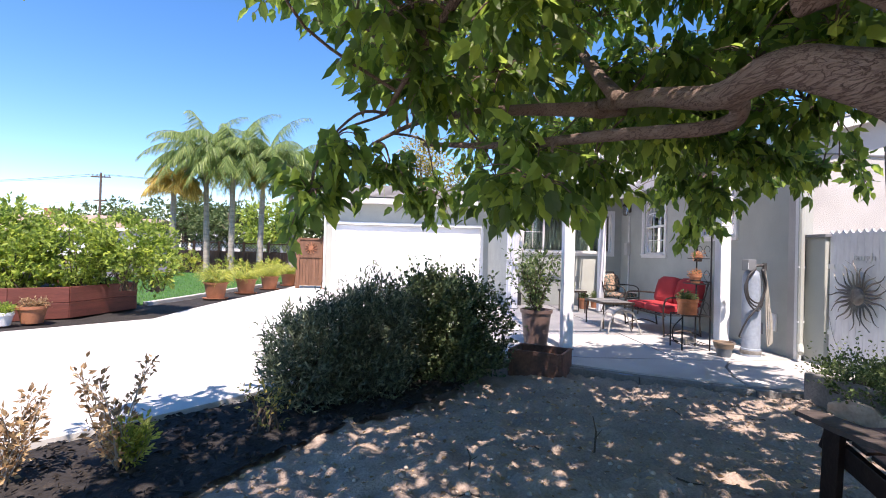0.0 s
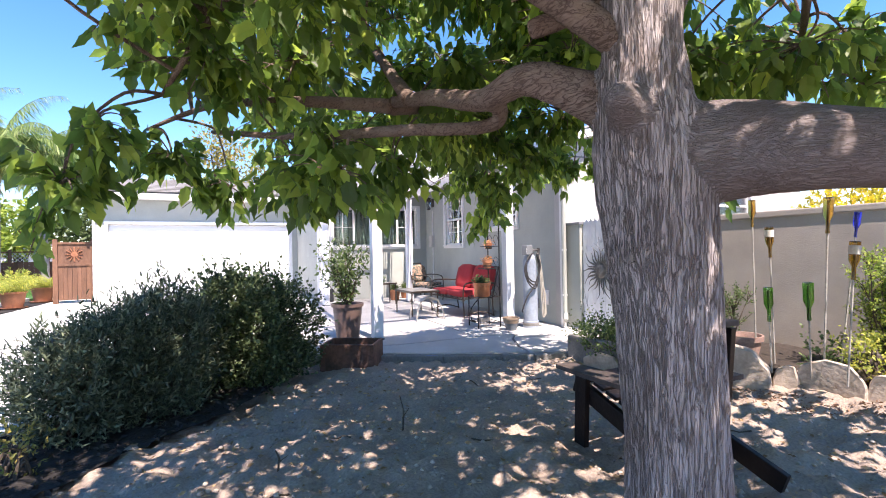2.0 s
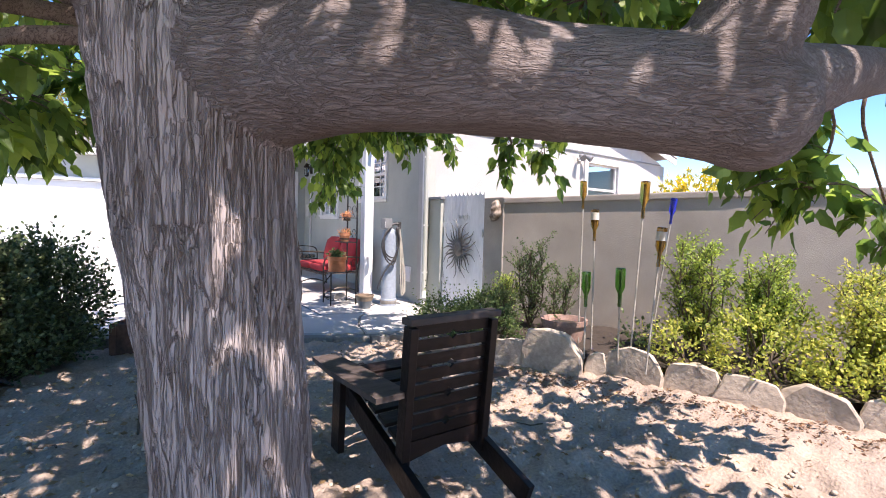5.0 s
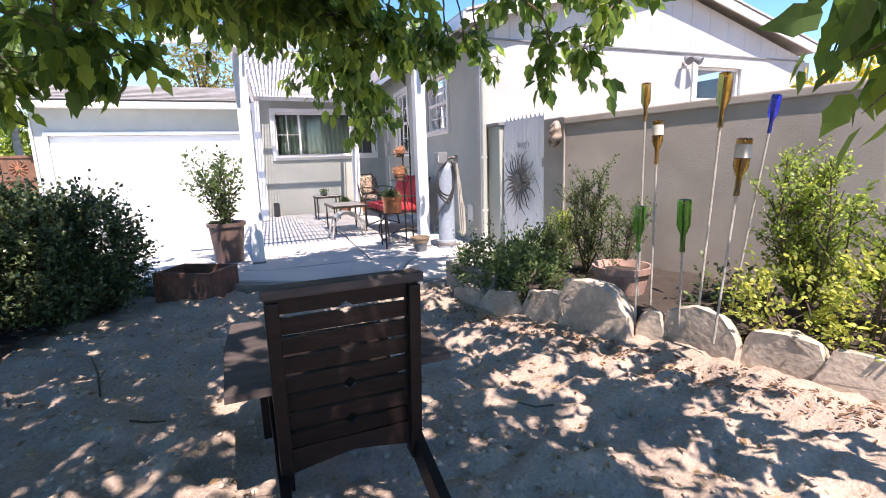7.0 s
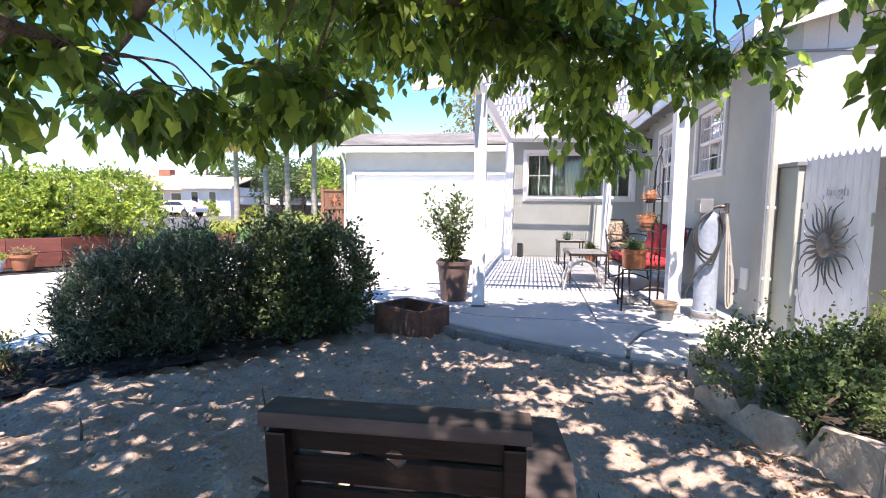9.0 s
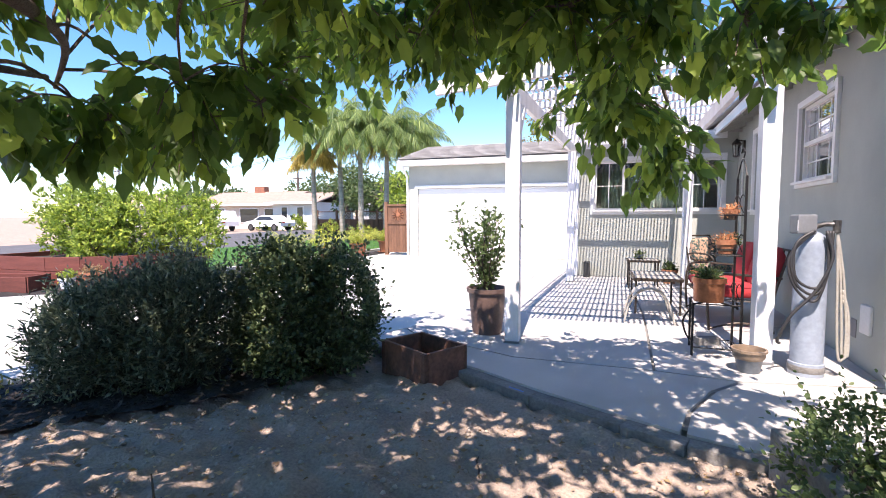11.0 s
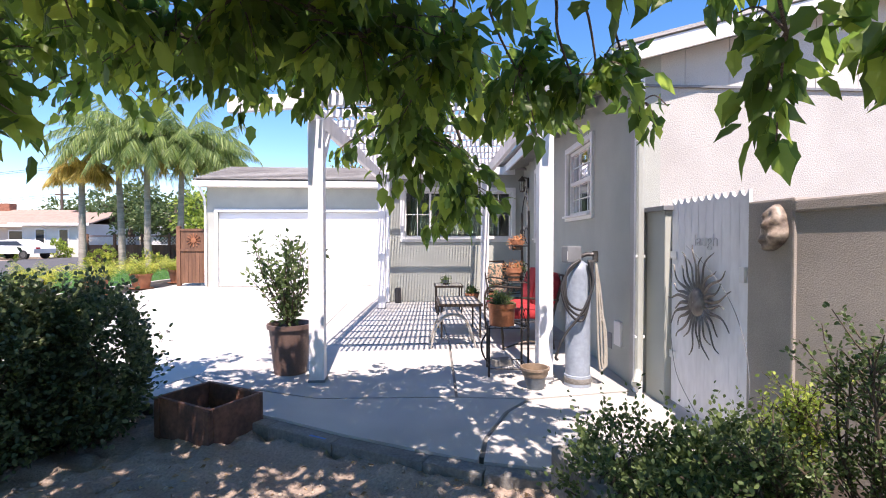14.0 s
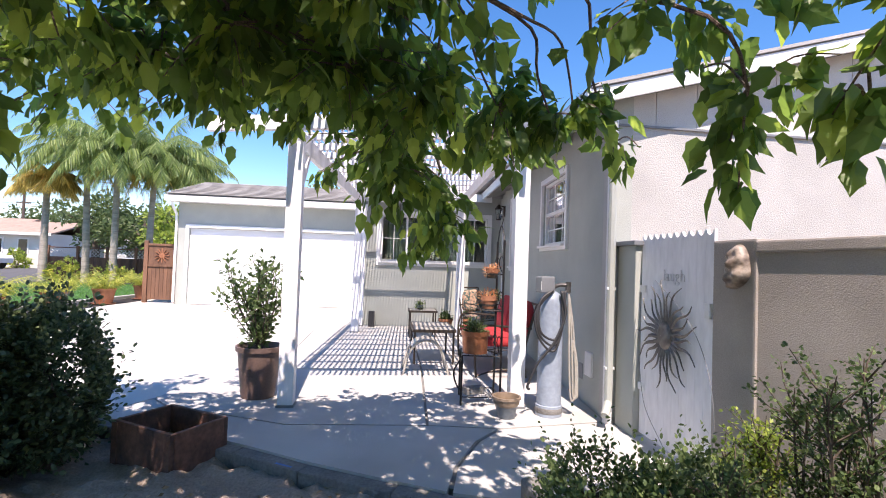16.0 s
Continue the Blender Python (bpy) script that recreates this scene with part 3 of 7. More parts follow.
def window(name, p, q, s0, s1, z0, z1, inward, label, mullions=(), rails=(), grids=(), trim=0.09, sill=True):
    """A framed window in the wall p-q: trim, sash bars, panes; mullions and rails as shares of width and height, grids as (from, to, low, high, nx, ny)."""
    p, q = Vector((*p, 0)), Vector((*q, 0))
    d = (q - p).normalized()
    nrm = Vector((-d.y, d.x, 0)) * inward
    turn = Matrix((d, nrm, Vector((0, 0, 1)))).transposed()
    w = thing(name, tuple(p + d * (s0 + s1) / 2 + Vector((0, 0, z0))), label, "window", kind="structure")

    def at(s, depth, z):
        return p + d * s + nrm * depth + Vector((0, 0, z))

    bm = B()
    out = -0.03
    add_box(bm, at((s0 + s1) / 2, out / 2, z1 + trim / 2), (s1 - s0 + 2 * trim, 0.04, trim), turn, 0.004)
    add_box(bm, at((s0 + s1) / 2, out / 2, z0 - trim / 2), (s1 - s0 + 2 * trim, 0.04, trim), turn, 0.004)
    for s in (s0 - trim / 2, s1 + trim / 2):
        add_box(bm, at(s, out / 2, (z0 + z1) / 2), (trim, 0.04, z1 - z0), turn, 0.004)
    part("window_trim", bm, M["white"], w)
    if sill:
        bm = B()
        add_box(bm, at((s0 + s1) / 2, -0.035, z0 - 0.015), (s1 - s0 + 0.06, 0.09, 0.03), turn, 0.004)
        part("window_sill", bm, M["white"], w)
    bm = B()
    for s in (s0 + 0.02, s1 - 0.02):
        add_box(bm, at(s, 0.05, (z0 + z1) / 2), (0.04, 0.05, z1 - z0), turn, 0.003)
    for z in (z0 + 0.02, z1 - 0.02):
        add_box(bm, at((s0 + s1) / 2, 0.05, z), (s1 - s0 - 0.08, 0.05, 0.04), turn, 0.003)
    part("window_frame", bm, M["white"], w)
    for f in mullions:
        bm = B()
        add_box(bm, at(s0 + (s1 - s0) * f, 0.05, (z0 + z1) / 2), (0.045, 0.045, z1 - z0 - 0.09), turn, 0.003)
        part("mullion", bm, M["white"], w)
    for f in rails:
        bm = B()
        add_box(bm, at((s0 + s1) / 2, 0.048, z0 + (z1 - z0) * f), (s1 - s0 - 0.09, 0.055, 0.045), turn, 0.003)
        part("sash_rail", bm, M["white"], w)
    for a, b, c, e, nx, ny in grids:
        bm = B()
        for i in range(1, nx):
            add_box(bm, at(s0 + (s1 - s0) * (a + (b - a) * i / nx), 0.056, z0 + (z1 - z0) * (c + e) / 2), (0.014, 0.01, (z1 - z0) * (e - c)), turn)
        for i in range(1, ny):
            add_box(bm, at(s0 + (s1 - s0) * (a + b) / 2, 0.057, z0 + (z1 - z0) * (c + (e - c) * i / ny)), ((s1 - s0) * (b - a), 0.01, 0.014), turn)
        part("glazing_bars", bm, M["white"], w)
    cuts = [0, *mullions, 1]
    lows = [0, *rails, 1]
    for a, b in zip(cuts, cuts[1:]):
        for c, e in zip(lows, lows[1:]):
            bm = B()
            add_box(bm, at(s0 + (s1 - s0) * (a + b) / 2, 0.07, z0 + (z1 - z0) * (c + e) / 2), ((s1 - s0) * (b - a) - 0.03, 0.006, (z1 - z0) * (e - c) - 0.03), turn)
            pane = part("pane", bm, M["glass"], w)
            pane.visible_shadow = False
    return w


SIDE_A, SIDE_B = (5.57, 6.40), (6.02, 12.66)
W1_A, W1_B = (3.1, 12.66), (6.02, 12.66)
wall("wall_side", SIDE_A, SIDE_B, -0.1, 2.95, 0.18, [(1.36, 2.46, 1.66, 2.52), (3.78, 4.82, 1.36, 2.58)], M["stucco"], "grey-green stucco house wall beside the patio", inward=-1)
wall("wall_window", W1_A, W1_B, -0.1, 3.0, 0.18, [(0.31, 2.64, 1.38, 2.38)], M["stucco"], "grey-green stucco wall with the wide window under the pergola")
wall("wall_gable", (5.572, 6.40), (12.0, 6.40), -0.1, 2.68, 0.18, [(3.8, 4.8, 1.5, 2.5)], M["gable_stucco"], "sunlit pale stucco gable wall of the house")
wall("wall_wing_left", (3.1, 16.2), (3.1, 12.665), -0.1, 3.0, 0.18, [], M["stucco"], "grey stucco return wall of the house")
wall("wall_back", (3.2, 20.0), (12.0, 20.0), -0.1, 2.9, 0.18, [], M["stucco"], "plain grey back wall of the house")
wall("wall_right", (12.0, 6.41), (12.0, 20.0), -0.1, 2.68, 0.18, [], M["stucco"], "plain grey side wall of the house", inward=-1)
window("window_1", W1_A, W1_B, 0.31, 2.64, 1.38, 2.38, 1, "wide white three-part slider window with a sage curtain behind it", (0.24, 0.76), (), ((0.0, 0.24, 0, 1, 2, 2), (0.76, 1, 0, 1, 2, 2)))
window("window_2", SIDE_A, SIDE_B, 1.36, 2.46, 1.66, 2.52, -1, "small white double-hung window with a divided upper sash", (), (0.5,), ((0, 1, 0.5, 1, 3, 2), (0, 1, 0, 0.5, 3, 2)), 0.07)
window("window_3", SIDE_A, SIDE_B, 3.78, 4.82, 1.36, 2.58, -1, "white double-hung window beside the porch lantern", (), (0.5,), ((0, 1, 0.5, 1, 3, 2), (0, 1, 0, 0.5, 3, 2)), 0.08)
window("window_4", (5.572, 6.40), (12.0, 6.40), 3.8, 4.8, 1.5, 2.5, 1, "white-framed window high in the gable wall", (), (0.5,), (), 0.1)
bm = B()
rows = []
for i in range(120):
    x = 3.55 + 2.0 * i / 119
    rows.append((bm.verts.new((x, 12.98 + 0.035 * math.sin(i * 0.9) + 0.012 * math.sin(i * 2.3), 1.25)), bm.verts.new((x, 12.98 + 0.03 * math.sin(i * 0.9 + 0.4), 2.5))))
for a, b in zip(rows, rows[1:]):
    bm.faces.new((a[0], b[0], b[1], a[1]))
curtain = part("curtain", bm, M["curtain"], smooth=True)
sol = curtain.modifiers.new("thick", "SOLIDIFY")
sol.thickness = 0.006
tagged(curtain, "hanging pleated sage green curtain behind the window", "curtain", kind="structure")
bm = B()
add_beam(bm, (3.3, 12.98, 2.51), (5.95, 12.98, 2.51), 0.02, 0.02)
for x in (3.5, 5.7):
    add_beam(bm, (x, 12.98, 2.51), (x, 12.83, 2.51), 0.02, 0.02)
tagged(part("curtain_rail", bm, M["white"]), "thin white curtain rail inside the window", "curtain rail", kind="structure")

# gable siding over the stucco, band line
RIDGE_X, RIDGE_Z, EAVE_X, EAVE_Z, SLOPE = 8.45, 3.75, 5.25, 2.88, 0.272
gable = thing("gable", (8.4, 6.4, 2.7), "pale vertical siding boards filling the house gable", "gable", kind="structure")
x = 5.572
while x < 11.98:
    x1 = min(x + 0.405, 12.0)
    za, zb = [RIDGE_Z - 0.06 - SLOPE * abs(v - RIDGE_X) for v in (x, x1)]
    bm = B()
    lo = [bm.verts.new((v, y, 2.7)) for v, y in ((x, 6.40), (x1 - 0.006, 6.40), (x1 - 0.006, 6.52), (x, 6.52))]
    hi = [bm.verts.new((v.co.x, v.co.y, za if k in (0, 3) else zb)) for k, v in enumerate(lo)]
    for k in range(4):
        bm.faces.new((lo[k], lo[(k + 1) % 4], hi[(k + 1) % 4], hi[k]))
    bm.faces.new(lo[::-1])
    bm.faces.new(hi)
    part("siding_board", bm, M["stucco_pale"], gable)
    x = x1
bm = B()
add_box(bm, (8.8, 6.392, 2.69), (6.4, 0.03, 0.02))
part("flashing", bm, M["grey_plastic"], gable, "dark metal flashing line")


def slope_sheet(bm, a, b, c, d, thick):
    """A roof plane through four corners, with thickness below."""
    top = [bm.verts.new(v) for v in (a, b, c, d)]
    low = [bm.verts.new(Vector(v) - Vector((0, 0, thick))) for v in (a, b, c, d)]
    for k in range(4):
        bm.faces.new((low[k], low[(k + 1) % 4], top[(k + 1) % 4], top[k]))
    bm.faces.new(top)
    bm.faces.new(low[::-1])


roof = thing("house_roof", (8.4, 12, 3), "low gabled house roof with white rake boards and an open eave", "roof", kind="structure")
bm = B()
slope_sheet(bm, (EAVE_X, 6.165, EAVE_Z + 0.08), (RIDGE_X, 6.165, RIDGE_Z + 0.08), (RIDGE_X, 20.3, RIDGE_Z + 0.08), (EAVE_X + 0.4, 20.3, EAVE_Z + 0.08), 0.03)
slope_sheet(bm, (RIDGE_X, 6.165, RIDGE_Z + 0.08), (12.3, 6.165, EAVE_Z), (12.3, 20.3, EAVE_Z), (RIDGE_X, 20.3, RIDGE_Z + 0.08), 0.03)
part("shingles", bm, M["shingle"], roof)
bm = B()
for x0, z0, x1, z1 in ((EAVE_X, EAVE_Z - 0.04, RIDGE_X, RIDGE_Z - 0.04), (RIDGE_X, RIDGE_Z - 0.04, 12.3, EAVE_Z - 0.12)):
    d = Vector((x1 - x0, 0, z1 - z0))
    add_box(bm, ((x0 + x1) / 2, 6.2, (z0 + z1) / 2 + 0.01), (d.length, 0.035, 0.13), Matrix.Rotation(-math.atan2(d.z, d.x), 3, "Y"), 0.004)
part("rake_board", bm, M["white"], roof)
bm = B()
add_beam(bm, (EAVE_X - 0.01, 6.19, EAVE_Z - 0.03), (EAVE_X + 0.35, 13.0, EAVE_Z - 0.03), 0.035, 0.15, 0.004)
part("fascia", bm, M["white"], roof)
bm = B()
for i in range(12):
    y = 6.5 + 0.56 * i
    ex = EAVE_X + 0.05 * (y - 6) + 0.02
    add_beam(bm, (ex, y, EAVE_Z - 0.06), (ex + 1.1, y, EAVE_Z - 0.06 + 1.1 * SLOPE), 0.045, 0.11)
part("rafters", bm, M["stucco"], roof, "painted rafter tails under the eave")
wing = thing("wing_roof", (6, 15, 3.0), "low grey shingle roof over the window wall", "roof", kind="structure")
bm = B()
slope_sheet(bm, (2.9, 12.36, 2.86), (12.0, 12.36, 2.86), (12.0, 16.5, 3.6), (2.9, 16.5, 3.6), 0.05)
slope_sheet(bm, (2.9, 16.5, 3.6), (12.0, 16.5, 3.6), (12.0, 20.4, 2.86), (2.9, 20.4, 2.86), 0.05)
part("shingles", bm, M["shingle"], wing)
box_part("fascia", (4.3, 12.34, 2.79), (2.9, 0.035, 0.16), M["white"], wing)

# ---- garage ----
wall("wall_garage", (-2.2, 16.22), (3.1, 16.22), -0.1, 2.9, 0.18, [(0.3, 5.05, -0.1, 2.12)], M["stucco"], "grey stucco garage front wall")
wall("wall_garage_left", (-2.2, 22.0), (-2.2, 16.225), -0.1, 2.9, 0.18, [], M["stucco"], "grey stucco garage side wall")
wall("wall_garage_back", (-2.2, 22.0), (3.1, 22.0), -0.1, 2.9, 0.18, [], M["stucco"], "plain garage back wall")
gd = thing("garage_door", (0.48, 16.32, 0), "closed white sectional garage door with ribbed panels", "garage door", kind="structure")
for i in range(4):
    z0 = 0.0 + i * 0.53
    bm = B()
    add_box(bm, (0.475, 16.32, z0 + 0.262), (4.75, 0.04, 0.522), None, 0.006)
    for k in range(3):
        add_box(bm, (0.475, 16.297, z0 + 0.11 + 0.15 * k), (4.7, 0.01, 0.1), None, 0.004)
    part("door_panel", bm, M["door_white"], gd)
bm = B()
for x in (-1.945, 2.895):
    add_box(bm, (x, 16.21, 1.03), (0.09, 0.05, 2.2), None, 0.004)
add_box(bm, (0.475, 16.21, 2.165), (4.93, 0.05, 0.09), None, 0.004)
part("door_trim", bm, M["white"], gd)
groof = thing("garage_roof", (0.4, 18, 2.8), "grey shingle garage roof with a white fascia", "roof", kind="structure")
bm = B()
slope_sheet(bm, (-2.4, 15.86, 2.955), (3.3, 15.86, 2.955), (3.3, 19.0, 3.78), (-2.4, 19.0, 3.78), 0.05)
slope_sheet(bm, (-2.4, 19.0, 3.78), (3.3, 19.0, 3.78), (3.3, 22.6, 2.97), (-2.4, 22.6, 2.97), 0.05)
part("roof_deck", bm, M["shingle"], groof)
for r in range(11):
    y0 = 15.86 + 0.262 * r
    z0 = 2.957 + 0.263 * 0.262 * r
    bm = B()
    add_beam(bm, (-2.41, y0 + 0.14, z0 + 0.044), (3.28, y0 + 0.14, z0 + 0.044), 0.275, 0.012, 0, -math.atan(0.263) + 0.03)
    part("shingle_course", bm, M["shingle"], groof)
bm = B()
add_box(bm, (0.44, 15.84, 2.875), (5.7, 0.04, 0.15), None, 0.005)
part("fascia", bm, M["white"], groof)
bm = B()
add_box(bm, (0.45, 16.04, 2.815), (5.6, 0.35, 0.02))
part("soffit", bm, M["white"], groof)
bm = B()
for s, e in (((-2.42, 15.84, 2.875), (-2.42, 19.0, 3.70)), ((-2.42, 19.0, 3.70), (-2.42, 22.6, 2.89))):
    add_beam(bm, s, e, 0.04, 0.15)
part("rake_board", bm, M["white"], groof)
bm = B()
add_tube(bm, [(-2.26, 15.9, 2.82), (-2.25, 15.93, 2.7), (-2.22, 16.12, 2.48), (-2.22, 16.16, 2.2), (-2.22, 16.16, 0.05)], 0.035, 8)
part("downspout", bm, M["white"], groof)

# ---- pergola ----
per = thing("pergola", (3.9, 9.5, 0), "white painted lattice pergola standing on square posts", "pergola")
C00, C01, C10, C11 = (2.66, 6.88, 2.45), (3.02, 12.45, 2.5), (4.86, 6.85, 2.62), (4.98, 12.45, 2.47)


def roof_at(u, v):
    """u across from the driveway side to the house, v from front to back."""
    f = [C00[i] * (1 - u) * (1 - v) + C10[i] * u * (1 - v) + C01[i] * (1 - u) * v + C11[i] * u * v for i in range(3)]
    return Vector(f)


def post(x, y, top, w=0.14):
    bm = B()
    add_box(bm, (x, y, top / 2 + 0.008), (w, w, top - 0.016), None, 0.006)
    p = part("post", bm, M["white_old"], per)
    bm = B()
    add_box(bm, (x, y, 0.012), (w + 0.02, w + 0.02, 0.024), None, 0.003)
    part("post_shoe", bm, M["grey_plastic"], p)


post(2.675, 6.9, 2.46)
post(4.85, 6.86, 2.63)
post(2.99, 11.62, 2.49)
post(4.95, 11.3, 2.48)
post(3.04, 12.5, 2.5, 0.11)
for name, a, b in (("side_beam", roof_at(-0.0, -0.07), roof_at(0, 1)), ("side_beam", roof_at(1, -0.07), roof_at(1, 1)), ("front_beam", roof_at(-0.36, 0), roof_at(1.06, 0)), ("back_beam", roof_at(-0.03, 1.0), roof_at(1.03, 1.0))):
    bm = B()
    lift = Vector((0, 0, 0.075 if name == "side_beam" else 0.2))
    add_beam(bm, a + lift, b + lift, 0.06, 0.17 if name == "side_beam" else 0.14, 0.004)
    part(name, bm, M["white_old"], per)
for i in range(1, 12):
    v = i / 12
    bm = B()
    add_beam(bm, roof_at(-0.06, v) + Vector((0, 0, 0.185)), roof_at(1.02, v) + Vector((0, 0, 0.185)), 0.042, 0.075, 0.003)
    part("purlin", bm, M["white_old"], per)
NSLAT = 37
for i in range(NSLAT):
    u = -0.05 + 1.09 * i / (NSLAT - 1)
    bm = B()
    add_beam(bm, roof_at(u, -0.06) + Vector((0, 0, 0.245)), roof_at(u, 1.0) + Vector((0, 0, 0.245)), 0.027, 0.02)
    part("slat", bm, M["white_old"], per)
bm = B()
add_beam(bm, (2.70, 6.9, 1.95), (2.70, 7.42, 2.47), 0.04, 0.085, 0.003)
part("brace", bm, M["white_old"], per)

# ---- patio things ----
def stems(bm, rng, base, n, height, spread, r=0.006, lean=(0, 0)):
    """Thin branching stems; returns points along them with their ways."""
    pts, ways = [], []
    for i in range(n):
        a = rng.uniform(0, 2 * math.pi)
        top = Vector(base) + Vector((math.cos(a) * spread * rng.uniform(0.2, 1) + lean[0], math.sin(a) * spread * rng.uniform(0.2, 1) + lean[1], height * rng.uniform(0.55, 1)))
        mid = (Vector(base) + top) / 2 + Vector((rng.uniform(-1, 1), rng.uniform(-1, 1), rng.uniform(0, 1))) * spread * 0.25
        path = smooth_path([base, mid, top], 5)
        add_tube(bm, path, [r * (1 - 0.7 * k / len(path)) for k in range(len(path))], 5)
        for k in range(2, len(path)):
            d = (path[k] - path[k - 1]).normalized()
            pts.append(path[k])
            ways.append(d)
    return pts, ways


def leafy(name, parent, rng, pts, ways, per, jitter, size, kind, material, out=0.9, label=""):
    p, w = [], []
    for a, d in zip(pts, ways):
        for _ in range(per):
            o = Vector((rng.gauss(0, 1), rng.gauss(0, 1), rng.gauss(0, 1)))
            p.append(a + o * jitter)
            w.append(d * 0.5 + o * out + Vector((0, 0, 0.15)))
    sz = [rng.uniform(*size) for _ in p]
    return leaves_mesh(name, [tuple(v) for v in p], [tuple(v) for v in w], sz, kind, material, parent, label, seed=len(p))


def pot_profile(r, h, rim=0.03, wall=0.018, taper=0.72):
    return [(r * taper * 0.2, 0.0), (r * taper, 0.0), (r * 0.97, h - rim * 1.6), (r * 1.06, h - rim * 1.5), (r * 1.07, h), (r * 1.07 - wall, h), (r * 0.95 - wall, h - 0.05), (0.01, h - 0.055)]


def pot(parent, r, h, at, material, taper=0.72, name="pot", label=""):
    bm = B()
    add_lathe(bm, pot_profile(r, h, taper=taper), at, 28, caps=False)
    body = part(name, bm, material, parent, label, smooth=35)
    bm = B()
    add_lathe(bm, [(0.01, h - 0.045), (r * 0.9, h - 0.05), (r * 0.88, h - 0.1)], at, 20, caps=False)
    part("soil", bm, M["soil"], parent)
    return body


def potted(name, at, r, h, material, label, stem_n, height, spread, per, size, kind, leafmat, seed, taper=0.72, jitter=0.03, lean=(0, 0), group=""):
    rng = random.Random(seed)
    t = thing(name, at, label, "potted plant", group)
    pot(t, r, h, at, material, taper)
    bm = B()
    pts, ways = stems(bm, rng, (at[0], at[1], at[2] + h - 0.06), stem_n, height, spread, 0.007, lean)
    part("woody_frame", bm, M["twig"], t)
    leafy("foliage", t, rng, pts, ways, per, jitter, size, kind, leafmat)
    return t


potted("potted_shrub", (2.34, 7.22, 0.0), 0.215, 0.5, M["brown_pot"], "tall brown pot holding an airy dark-leaved shrub", 24, 0.95, 0.40, 6, (0.04, 0.085), LEAF_SMALL, M["shrub_dark"], 4, 0.74, 0.028, (-0.06, 0))

# the old wooden crate planter at the slab's corner
def crate():
    t = thing("planter_crate", (2.06, 5.98, -0.12), "weathered reddish wooden planter crate, empty, at the patio edge", "planter box", turn=-32)
    R = Matrix.Rotation(radians(-32), 3, "Z")
    c = Vector((2.06, 5.96, -0.12))
    L, W, H = 0.62, 0.42, 0.31
    for name, off, size in (("front_board", (0, -W / 2, H / 2), (L, 0.03, H)), ("back_board", (0, W / 2, H / 2), (L, 0.03, H)),
                            ("end_board", (-L / 2 + 0.015, 0, H / 2), (0.03, W - 0.03, H)), ("end_board", (L / 2 - 0.015, 0, H / 2), (0.03, W - 0.03, H)), ("floor_board", (0, 0, 0.02), (L - 0.06, W - 0.04, 0.03))):
        bm = B()
        add_box(bm, c + R @ Vector(off), size, R, 0.008)
        part(name, bm, M["box_wood"], t)
    for k in (-1, 1):
        bm = B()
        add_box(bm, c + R @ Vector((k * (L / 2 - 0.03), -W / 2 - 0.018, H / 2)), (0.06, 0.012, H - 0.02), R, 0.003)
        part("corner_batten", bm, M["box_wood"], t)


crate()

